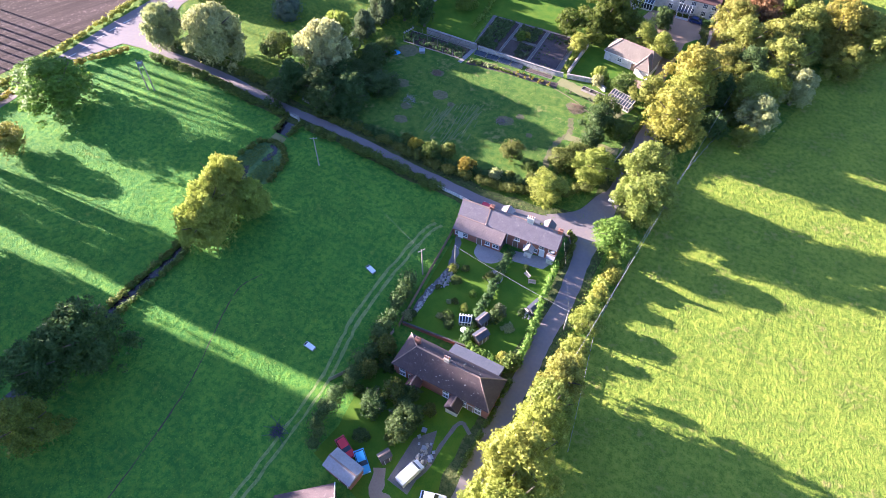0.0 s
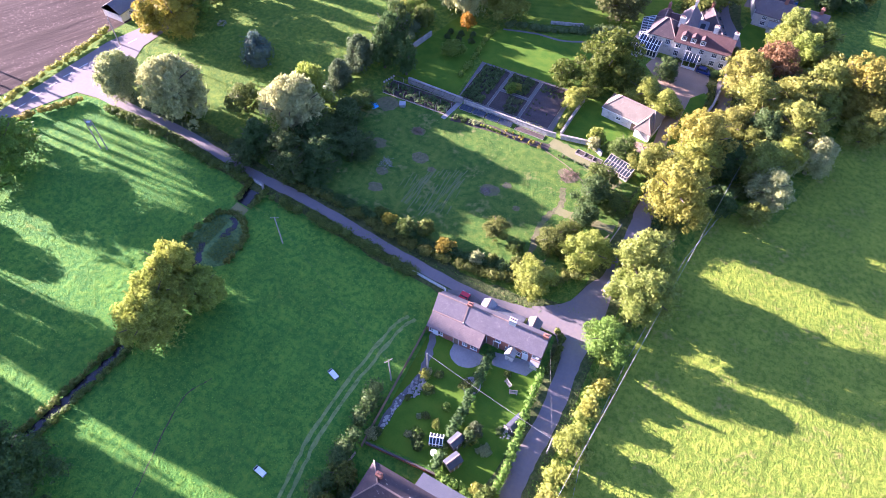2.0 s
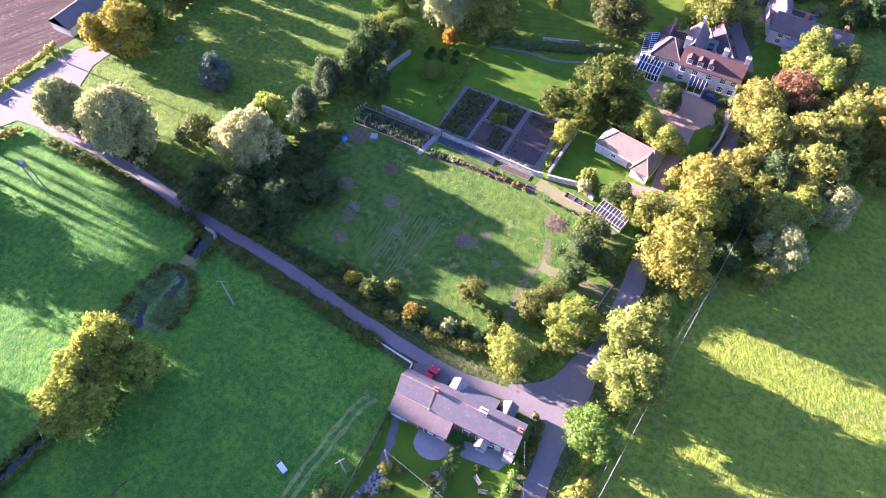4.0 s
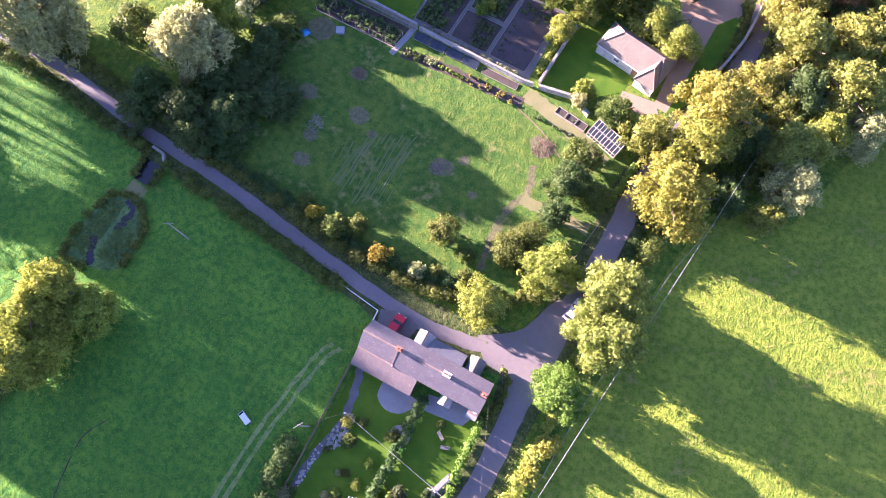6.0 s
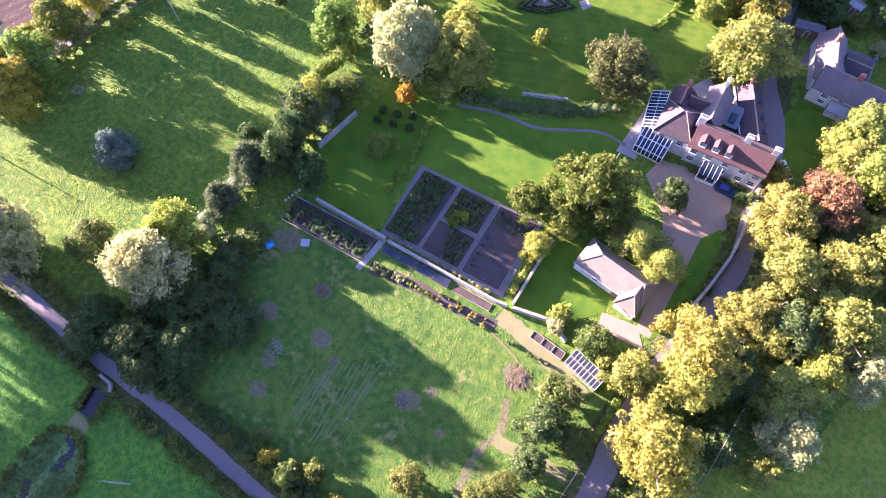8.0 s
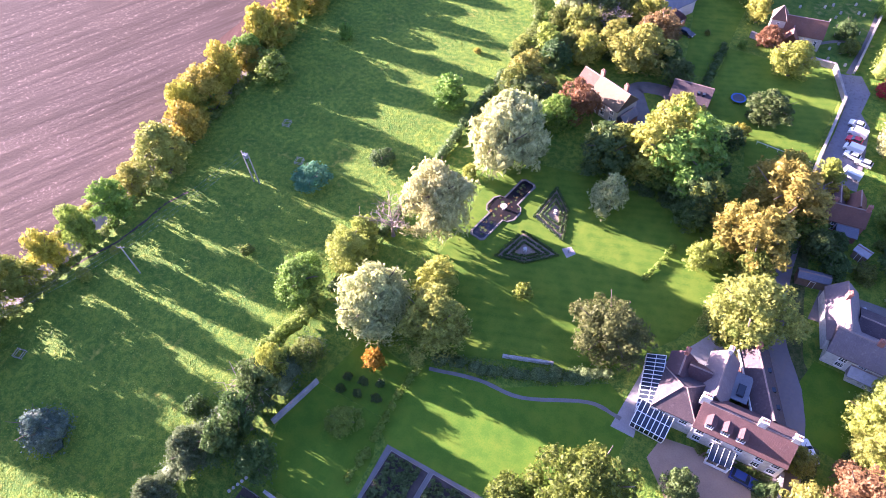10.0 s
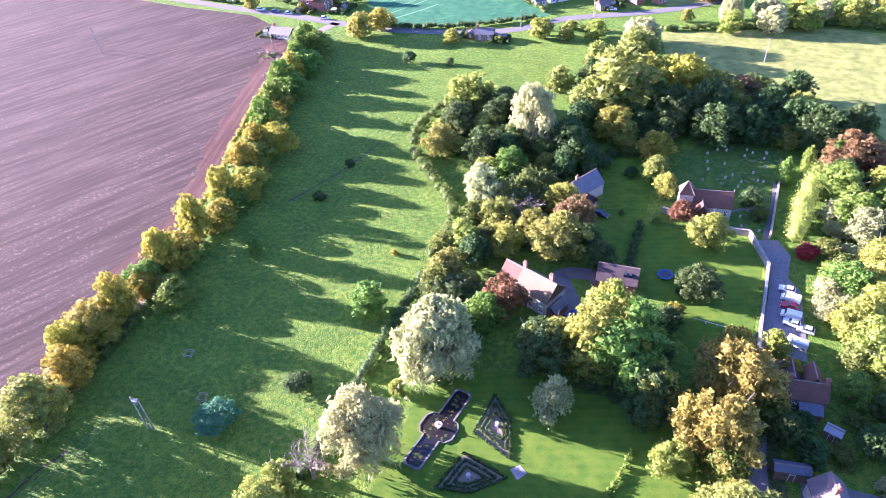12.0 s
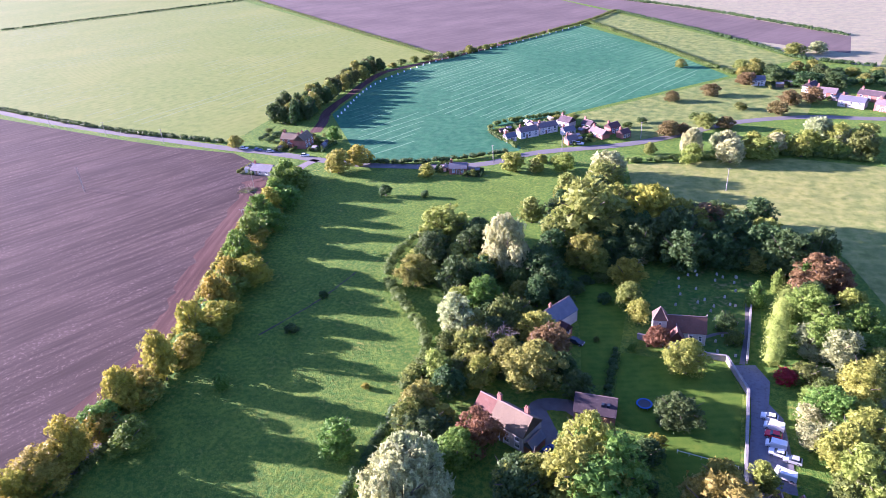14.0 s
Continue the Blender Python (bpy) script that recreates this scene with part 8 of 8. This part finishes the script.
BOX = thing("garden_box", -73, 128.2, 0, 25, "pale grey garden box with sloping lid", "box")
part("body", Build().box(-0.7, -0.6, 0, 0.7, 0.6, 0.7, 0.03), "galvanised", BOX)
part("lid", Build().poly([(-0.78, -0.68, 0.7), (0.78, -0.68, 0.7), (0.78, 0.68, 0.95), (-0.78, 0.68, 0.95), (-0.78, -0.68, 0.76), (0.78, -0.68, 0.76), (0.78, 0.68, 1.01), (-0.78, 0.68, 1.01)], [(0, 3, 2, 1), (4, 5, 6, 7), (0, 1, 5, 4), (1, 2, 6, 5), (2, 3, 7, 6), (3, 0, 4, 7)]), "galvanised", BOX)
for x, y, r, z in ((-65.3, 122.4, 1.9, 0.034), (-60.4, 115.2, 2.3, 0.034), (-64.8, 102.7, 1.9, 0.034), (-42.2, 114.0, 2.4, 0.034), (-71.4, 114.7, 2.2, 0.034), (-28.7, 126.2, 2.6, 0.038), (-56.5, 113, 1.1, 0.034), (-35, 112, 1.0, 0.034), (-39.5, 117, 1.2, 0.034), (-76.5, 127, 3.2, 0.033), (-66, 107.5, 1.6, 0.036)):
    pts = [(x + r * rnd.uniform(0.72, 1.05) * math.cos(a), y + r * rnd.uniform(0.6, 0.9) * math.sin(a)) for a in [6.283 * i / 14 for i in range(14)]]
    area("bare_patch", pts, z, "worn_patch", "bare trodden earth patch in the orchard", "bare ground", rounded=3)


def heap(name, x, y, r, h, material, label, count, seed, size=0.25):
    """A heap of sticks and bits, joined: one object of stuff."""
    q, b = random.Random(seed), Build()
    for i in range(count):
        a, d = q.uniform(0, 6.283), r * q.random() ** 0.6
        z = h * (1 - d / r) * q.uniform(0.3, 1) + 0.05
        p = Vector((d * math.cos(a), d * math.sin(a), z))
        e = p + Vector((q.gauss(0, 1), q.gauss(0, 1), q.gauss(0, 0.35))) * size * 2
        b.tube(p, (e.x, e.y, max(0.03, e.z)), size * 0.16, size * 0.08, 4)
    return thing(name, x, y, 0, 0, label, "heap", kind="stuff", build=b, material=material)


heap("brush_heap", -65.3, 122.4, 1.2, 0.45, "timber", "heap of brown sticks and prunings", 110, 1)
heap("brush_heap", -66.4, 109.8, 1.5, 0.7, "grey_timber", "heap of broken timber and rubbish", 90, 2)
heap("brush_heap", -28.7, 126.4, 2.0, 0.5, "timber", "spread heap of pinkish prunings", 160, 3)
heap("brush_heap", -43.2, 113.2, 1.2, 0.4, "dead_wood", "heap of grey sticks and prunings", 70, 4)
heap("rubble_heap", -43.7, 25.2, 1.0, 0.6, "dark_cover", "heap of old tyres and scrap", 60, 5, 0.4)
heap("spoil_heap", -209, 351, 4.0, 1.0, "bare_soil", "low spoil heap on the ploughed field", 120, 6, 0.6)
heap("dead_branches", -77, 280.5, 2.6, 3.0, "dead_wood", "tangle of bare dead branches", 120, 7, 0.7)

# ---- formal garden ----
a0, a1 = Vector((-71.8, 198.4)), Vector((-69.0, 215.6))
ax = (a1 - a0).normalized()
sd = Vector((-ax.y, ax.x))
mid = (a0 + a1) / 2


def pool_outline(grow):
    pts = []
    for s, sign in ((1, 1), (-1, -1)):
        seq = [(-9.2 - grow, 0.9), (-8.6 - grow, 1.5), (-2.6, 1.5), (-2.4, 2.5), (-1.2, 3.3), (1.2, 3.3), (2.4, 2.5), (2.6, 1.5), (8.6 + grow, 1.5), (9.2 + grow, 0.9)]
        for u, w in (seq if s == 1 else seq[::-1]):
            p = mid + ax * u + sd * sign * (w + grow)
            pts.append((p.x, p.y))
    return pts


rim = Build()
o, i_ = pool_outline(0.35), pool_outline(0.0)
k = len(o)
for q in range(k):
    rim.poly([(*o[q], 0.02), (*o[(q + 1) % k], 0.02), (*i_[(q + 1) % k], 0.02), (*i_[q], 0.02), (*o[q], 0.3), (*o[(q + 1) % k], 0.3), (*i_[(q + 1) % k], 0.3), (*i_[q], 0.3)], [(4, 5, 6, 7), (0, 1, 5, 4), (3, 7, 6, 2)])
POOL = thing("lily_pool", 0, 0, 0, 0, "long stone-edged lily pool with round middle", "pool")
part("rim", rim, "path_grit", POOL)
wb = Build().poly([(x, y, 0.16) for x, y in i_], [tuple(range(k))[::-1]])
part("water", wb, "water", POOL)
rnd = random.Random(8)
for j in range(46):
    u, w = rnd.uniform(-8.4, 8.4), rnd.uniform(-1.1, 1.1)
    if abs(u) < 2.4:
        w *= 2.4
    p = mid + ax * u + sd * w
    r = rnd.uniform(0.18, 0.4)
    part("lily_pad", Build().poly([(p.x, p.y, 0.185)] + [(p.x + r * math.cos(t), p.y + r * math.sin(t), 0.18) for t in [0.35 + 5.6 * q / 9 for q in range(10)]], [(0, q, q + 1) for q in range(1, 10)]), "leaf_copper" if rnd.random() < 0.2 else "leaf_dark", POOL)
FNT = thing("fountain", mid.x, mid.y, 0.16, 0, "small pale stone fountain in the pool", "fountain")
part("pedestal", Build().disc(0, 0, -0.1, 0.7, 0.35, 12, 0.22), "pale_stone", FNT)
part("bowl", Build().disc(0, 0, 0.7, 0.95, 0.25, 16, 0.75), "pale_stone", FNT)
part("finial", Build().disc(0, 0, 0.95, 1.6, 0.16, 10, 0.06), "pale_stone", FNT)


def parterre(corners, label):
    """A three-cornered bed inside two low clipped hedges."""
    cx, cy = sum(p[0] for p in corners) / len(corners), sum(p[1] for p in corners) / len(corners)
    area("parterre_bed", [(cx + (x - cx) * 0.93, cy + (y - cy) * 0.93) for x, y in corners], 0.05, "bare_soil", label, "garden bed")
    for k, lf in ((1.0, "leaf_dark"), (0.72, "leaf_dark"), (0.45, "leaf_dark")):
        ring = [(cx + (x - cx) * k, cy + (y - cy) * k) for x, y in corners]
        for a, b in zip(ring, ring[1:] + ring[:1]):
            hedge([a, ((a[0] + b[0]) / 2, (a[1] + b[1]) / 2), b], 0.55, 0.5, lf, "low clipped box edging of a parterre", clipped=True, name="box_edging", kind="stuff")
    s = thing("garden_urn", cx, cy, 0, 0, "pale stone urn in the parterre", "urn")
    part("base", Build().box(-0.3, -0.3, 0, 0.3, 0.3, 0.5, 0.03), "pale_stone", s)
    part("bowl", Build().disc(0, 0, 0.5, 1.1, 0.15, 12, 0.4), "pale_stone", s)


parterre([(-66.2, 195.4), (-60.5, 196.6), (-55.3, 201.6), (-64.1, 203.6)], "three-cornered parterre bed of pinkish soil")
parterre([(-64, 208.2), (-63.1, 217.6), (-58.4, 213), (-56.1, 205.2)], "three-cornered parterre bed of pinkish soil")
area("sundial_paving", [(-55.4, 203.4), (-54, 204.8), (-52.4, 203.6), (-53.6, 201.8)], 0.06, "paving", "small square of grey paving on the lawn", "paving")
S = thing("sundial", -53.9, 203.3, 0.06, 0, "stone sundial on a square of paving", "sundial")
part("pedestal", Build().disc(0, 0, 0, 0.9, 0.22, 10, 0.14), "pale_stone", S)
part("dial", Build().disc(0, 0, 0.9, 0.97, 0.26, 14), "galvanised", S)
for x, y in ((-76.3, 159.3), (-73.5, 159.9), (-76.2, 156.8), (-73, 157.5), (-69.7, 158.4), (-70.5, 161)):
    plant("darkbush", x, y, 0.95, 1.7)
area("terrace", [(-30, 188), (-24, 199), (-17, 200), (-19, 193), (-25, 190)], 0.05, "paving", "paved terrace behind the house", "terrace")
area("terrace", [(-33, 174), (-31.8, 188.6), (-30.5, 189), (-29, 174)], 0.05, "paving", "paved terrace beside the conservatory", "terrace")
strip("lawn_path", [(-64.8, 168), (-56, 170.4), (-48, 171.2), (-38, 176), (-32, 176)], 0.7, 0.06, "path_grit", "narrow paved path along the shrub border", "path", ragged=0.05)

# ---- cottage gardens and yard ----
area("patio", [(-31.4, 77), (-31, 74.6), (-28.6, 73.4), (-26, 74.4), (-25.2, 77.2)], 0.06, "paving", "rounded paved patio behind the cottage", "patio", rounded=3)
area("patio", [(-24, 79), (-23.4, 76.4), (-17, 77.4), (-15.6, 80.8)], 0.062, "paving", "paved yard behind the cottage", "patio")
strip("rockery_path", [(-36, 78), (-34.4, 73), (-33.6, 68), (-34.6, 62), (-35, 56)], 1.2, 0.05, "path_grit", "stony path beside the garden fence", "path", ragged=0.25)


def stones(name, x, y, rx, ry, count, seed, size, material, label):
    """Loose stones strewn over a patch, joined: one object of stuff."""
    q, b = random.Random(seed), Build()
    for i in range(count):
        a, d, k = q.uniform(0, 6.283), q.random() ** 0.5, size * q.uniform(0.5, 1.4)
        c = (d * rx * math.cos(a), d * ry * math.sin(a), k * 0.3)
        b.poly([(c[0] + u[0] * k * q.uniform(0.7, 1.2), c[1] + u[1] * k * q.uniform(0.7, 1.2), max(0, c[2] + u[2] * k * 0.6)) for u in BALL_V.tolist()], BALL_F.tolist())
    return thing(name, x, y, 0.05, 0, label, "stones", kind="stuff", build=b, material=material)


stones("rockery", -33.0, 66.4, 1.2, 2.6, 60, 9, 0.3, "flint_wall", "rockery of grey stones beside the garden path")
stones("rockery", -34.6, 60.0, 0.5, 4.5, 50, 10, 0.22, "pale_stone", "pale stones edging the garden path")
stones("rockery", -20.0, 31.8, 0.7, 3.6, 60, 11, 0.28, "pale_stone", "loose rubble along the yard path")
area("round_bed", [(-24.7 + 1.7 * math.cos(a), 71.1 + 1.7 * math.sin(a)) for a in [6.283 * i / 20 for i in range(20)]], 0.05, "paving", "round paved bed on the cottage lawn", "garden bed")
for kk, x, y, r, h in (("golden", -26.7, 61.7, 1.0, 1.3), ("goldbush", -20.4, 62.9, 1.6, 2.4), ("goldbush", -32.8, 68.8, 1.1, 1.6), ("goldbush", -15.6, 55.0, 1.6, 2.4), ("darkbush", -28.5, 58.4, 1.1, 1.3), ("bush", -31, 66.5, 1.3, 1.6), ("bush", -30.6, 70, 1.0, 1.3), ("bush", -29, 62.2, 0.8, 1.0), ("lime", -26.6, 65.2, 0.9, 1.5), ("pale_bush", -30, 58, 0.8, 1.0), ("darkbush", -27.6, 57, 1.0, 1.4), ("tree_s", -20.6, 62, 1.6, 3.0), ("darkbush", -35, 55.6, 1.3, 1.6), ("bush", -25.6, 70.6, 1.2, 1.3), ("bush", -20, 76, 0.8, 1.0), ("darkbush", -16.6, 66, 0.9, 1.2), ("pale_bush", -17.5, 61.6, 1.2, 1.0)):
    plant(kk, x, y, r, h)


def shed(x, y, turn, l, w, h, wall, roof, label):
    s = thing("garden_shed", x, y, 0, turn, label, "shed")
    mm = wing(s, 0, 0, 0, l, w, h, h + 0.6, wall, roof, over=0.12)
    at(s, mm, door, 0, -w / 2 - 0.02, 0, wall, 0.8, min(1.8, h - 0.15))
    return s


shed(-22.2, 60.4, 70, 2.2, 1.6, 1.9, "dark_timber", "dark_cover", "dark timber garden shed by the hedge")
shed(-21.0, 57.2, 65, 2.4, 1.8, 1.9, "timber", "dark_cover", "timber garden shed with felt roof")
shed(-25, 29.7, 60, 1.8, 1.4, 1.9, "dark_timber", "dark_cover", "small dark shed in the yard")
shed(-11.5, 218.6, 10, 5.4, 2.2, 2.2, "timber", "slate", "long low shed behind the roadside house")
shed(-4.8, 229, -20, 2.6, 2.0, 2.0, "timber", "sheet_roof", "pale roofed shed in a back garden")
shed(-206.5, 372, 0, 6, 4, 2.4, "dark_timber", "sheet_roof", "farm shed beside the road")
shed(-108, 455, 20, 5, 3, 2.3, "timber", "lead_grey", "garden shed behind the white terrace")
TYRE = thing("fire_ring", -14.9, 66.8, 0.03, 0, "dark tyre ring on a stony patch", "tyre", build=Build().loft([[(r * math.cos(a), r * math.sin(a), z) for a in [6.283 * i / 16 for i in range(16)]] for r, z in ((0.3, 0.05), (0.38, 0.0), (0.6, 0.0), (0.66, 0.1), (0.6, 0.2), (0.38, 0.2), (0.3, 0.15))]), material="rubber")
stones("rubble_patch", -15.9, 66.2, 1.3, 1.2, 70, 12, 0.16, "pale_stone", "pale rubble round the tyre ring")
for kk, x, y, r, h in (("pale_bush", -32.6, 69.4, 0.9, 1.3), ("pale_bush", -30.0, 61.6, 0.6, 0.8), ("lime", -28.8, 59.1, 1.0, 1.2), ("pale_bush", -35.3, 55.2, 1.3, 1.8), ("bush", -33.4, 63.6, 0.7, 0.9), ("greywillow", -20.2, 63.6, 1.7, 2.6), ("bush", -25.0, 70.6, 0.7, 0.9)):
    plant(kk, x, y, r, h)
BOAT = thing("covered_boat", -14.8, 69.0, 0, 72, "small boat under a dark cover", "boat")
part("hull", Build().loft([[(-2.0, -0.5, 0.1), (1.0, -0.5, 0.1), (2.2, 0, 0.3), (1.0, 0.5, 0.1), (-2.0, 0.5, 0.1)], [(-2.1, -0.75, 0.7), (1.0, -0.75, 0.7), (2.5, 0, 0.8), (1.0, 0.75, 0.7), (-2.1, 0.75, 0.7)]]), "dark_timber", BOAT)
part("cover", Build().loft([[(-2.15, -0.8, 0.7), (1.0, -0.8, 0.7), (2.55, 0, 0.8), (1.0, 0.8, 0.7), (-2.15, 0.8, 0.7)], [(-1.9, -0.1, 1.05), (0.8, -0.1, 1.05), (2.0, 0, 0.95), (0.8, 0.1, 1.05), (-1.9, 0.1, 1.05)]]), "dark_cover", BOAT)
for x, y, a in ((-17.6, 73.2, 20), (-19.2, 74.4, -30)):
    t = thing("garden_bench", x, y, 0.03, a, "grey timber garden bench on the lawn", "bench")
    for q in range(3):
        part("slat", Build().box(-0.75, -0.2 + q * 0.16, 0.42, 0.75, -0.08 + q * 0.16, 0.46), "grey_timber", t)
    part("backrest", Build().box(-0.75, 0.28, 0.5, 0.75, 0.33, 0.9), "grey_timber", t)
    for sx in (-0.65, 0.65):
        for sy in (-0.16, 0.26):
            part("leg", Build().box(sx - 0.04, sy - 0.04, 0, sx + 0.04, sy + 0.04, 0.42), "grey_timber", t)
TB = thing("garden_table", -24.6, 57.2, 0.03, 0, "round white garden table on the lawn", "table")
part("tabletop", Build().disc(0, 0, 0.7, 0.75, 0.6, 18), "white_paint", TB)
part("pedestal", Build().disc(0, 0, 0, 0.7, 0.12, 8, 0.06), "white_paint", TB)
WT = "grey water trough standing in the pasture"
for x, y, a in ((-47.3, 61.0, -19), (-48.0, 41.0, -8)):
    t = thing("water_trough", x, y, 0, a, WT, "trough", "water troughs")
    part("tank", Build().box(-1.1, -0.45, 0, 1.1, -0.37, 0.55).box(-1.1, 0.37, 0, 1.1, 0.45, 0.55).box(-1.1, -0.37, 0, -1.02, 0.37, 0.55).box(1.02, -0.37, 0, 1.1, 0.37, 0.55).box(-1.02, -0.37, 0, 1.02, 0.37, 0.1), "galvanised", t)
    part("float_cover", Build().box(-0.7, -0.47, 0.55, 1.12, 0.47, 0.6), "white_paint", t, "pale cover board")
    part("water", Build().box(-1.02, -0.37, 0.1, 1.02, 0.37, 0.44), "water", t)
for x, y in ((-133.5, 131.5), (-128.5, 204.5), (-118, 196)):
    fence([(x, y), (x + 1.6, y + 0.4), (x + 1.2, y + 2.0), (x - 0.4, y + 1.6), (x, y)], 1.0, 1.6, "grey_timber", "small square timber tree guard in the meadow", 2, "tree_guard")
strip("yard_track", [(-25, 28), (-23, 24), (-17.5, 24.2), (-12, 26)], 2.2, 0.05, "gravel", "worn earth track into the yard", "drive", ragged=0.3)
strip("yard_path", [(-20.6, 27), (-18.4, 31), (-18, 36), (-17, 41), (-14.6, 40)], 0.7, 0.06, "path_grit", "curved pale garden path", "path", ragged=0.06)
area("yard_gravel", [(-23, 27), (-19, 26.4), (-18.6, 33), (-19.8, 38), (-22.6, 35)], 0.045, "path_grit", "stony yard beside the white van", "yard")
rnd = random.Random(12)
for i in range(14):
    x, y = -21.4 + rnd.uniform(-0.6, 3.0), 29 + rnd.uniform(0, 8)
    s = rnd.uniform(0.3, 0.8)
    c = thing("crate", x, y, 0.05, rnd.uniform(0, 90), "stored yard crate among loose goods", "crate", "yard clutter")
    part("body", Build().box(-s / 2, -s / 2, 0, s / 2, s / 2, s * 0.7, 0.03), rnd.choice(["trampoline_blue", "sheet_roof", "white_paint", "dark_cover"]), c)
    part("lid", Build().box(-s / 2 - 0.03, -s / 2 - 0.03, s * 0.7, s / 2 + 0.03, s / 2 + 0.03, s * 0.78), "galvanised", c)
for i in range(12):
    x, y, s = rnd.uniform(-9, 3), rnd.uniform(211.5, 219), rnd.uniform(0.4, 1.1)
    c = thing("crate", x, y, 0.02, rnd.uniform(0, 90), "stored crate in the back yard of the house", "crate", "yard clutter")
    part("body", Build().box(-s / 2, -s / 2, 0, s / 2, s / 2, s * 0.7, 0.03), rnd.choice(["white_paint", "sheet_roof", "trampoline_blue", "timber"]), c)
    part("lid", Build().box(-s / 2 - 0.03, -s / 2 - 0.03, s * 0.7, s / 2 + 0.03, s / 2 + 0.03, s * 0.78), "galvanised", c)
area("back_yard", [(-10, 210.5), (3.5, 212), (3, 219.5), (-9.4, 219)], 0.045, "path_grit", "paved back yard of the roadside house", "yard")
TR = thing("trampoline", -37.7, 262.8, 0, 0, "round blue-edged garden trampoline", "trampoline")
part("mat", Build().disc(0, 0, 0.72, 0.75, 1.35, 24), "dark_cover", TR)
pad = Build()
for i in range(24):
    t0, t1 = 6.283 * i / 24, 6.283 * (i + 1) / 24
    pad.poly([(r * math.cos(t), r * math.sin(t), z) for z in (0.72, 0.79) for r, t in ((1.36, t0), (1.75, t0), (1.75, t1), (1.36, t1))], [(3, 2, 1, 0), (4, 5, 6, 7), (1, 2, 6, 5), (0, 4, 7, 3)])
part("pad", pad, "trampoline_blue", TR)
for i in range(6):
    t = 6.283 * i / 6
    part("leg", Build().tube((1.6 * math.cos(t), 1.6 * math.sin(t), 0), (1.6 * math.cos(t), 1.6 * math.sin(t), 0.72), 0.03), "galvanised", TR)
# churchyard
strip("churchyard_path", [(-15.6, 312), (-16, 298), (-17.4, 284)], 1.2, 0.05, "path_grit", "pale churchyard path", "path", ragged=0.05)
strip("churchyard_path", [(-17, 297), (-22, 296), (-26, 293)], 1.0, 0.054, "path_grit", "pale path to the church door", "path", ragged=0.05)
rnd = random.Random(5)
stone = {}
for i in range(34):
    x, y = (rnd.uniform(-34, -18), rnd.uniform(305, 328)) if i < 24 else (rnd.uniform(-24, -18), rnd.uniform(286, 302))
    s = thing("gravestone", x, y, 0, rnd.uniform(-12, 12), "weathered grey upright gravestone on grass", "gravestone", "gravestones", build=Build().loft([[(-0.3, -0.06, 0), (0.3, -0.06, 0), (0.3, 0.06, 0), (-0.3, 0.06, 0)], [(-0.3, -0.06, 0.75), (0.3, -0.06, 0.75), (0.3, 0.06, 0.75), (-0.3, 0.06, 0.75)], [(-0.16, -0.05, 0.95), (0.16, -0.05, 0.95), (0.16, 0.05, 0.95), (-0.16, 0.05, 0.95)]]), material="pale_stone")
# row of white markers along the crop edge
line = smooth([(-226, 456), (-238, 528), (-220, 604), (-184, 662), (-143, 745)], 11)
mk = Build().disc(0, 0, 0, 1.1, 0.55, 8, 0.3).mesh("marker", "white_paint")
for x, y in line:
    o = tagged(new("field_marker", mk), "small white marker along the crop edge", "marker", "field markers")
    o.location = (x + 2, y, 0.02)

for i in range(5):
    o = thing("edging_stone", -81.6 + 0.25 * i, 133.6 + 0.75 * i, 0, 20 * i, "pale rounded edging stone by the fruit cage", "stone", "edging stones", build=Build().disc(0, 0, 0, 0.3, 0.3, 8, 0.2), material="pale_stone")

# ---- grass tufts ----
WEST = [(-136, -10, -92, 88), (-82, -20, -38, 86)]
scatter("water_weeds", [(-90, 69, -86.5, 80), (-85.4, 70, -81.6, 79)], 1600, 9, 0.28, "leaf_hedge", "rank green weeds in the silted stream", "weeds")
scatter("grass_tufts", WEST, 40000, 1, 0.17, "leaf_tuft", "tufted pasture grass catching the low sun")
scatter("grass_tufts", [(-138, 110, -93, 380), (-150, 180, -138, 215)], 52000, 2, 0.22, "leaf_dry", "tussocky meadow grass catching the low sun")
scatter("grass_tufts", [(0, -10, 60, 132), (22, 130, 90, 260)], 37000, 3, 0.2, "leaf_dry", "short tufts in the grazed pasture")
scatter("grass_tufts", [(-80, 96, -16, 128)], 12000, 4, 0.14, "leaf_dry", "rough orchard grass in tufts")
scatter("grass_tufts", [(-132, 93.5, -12, 94.6), (-132, 90.4, -20, 91), (-8.4, 20, -6, 90)], 2500, 5, 0.3, "leaf_dry", "rank verge grass beside the lane")
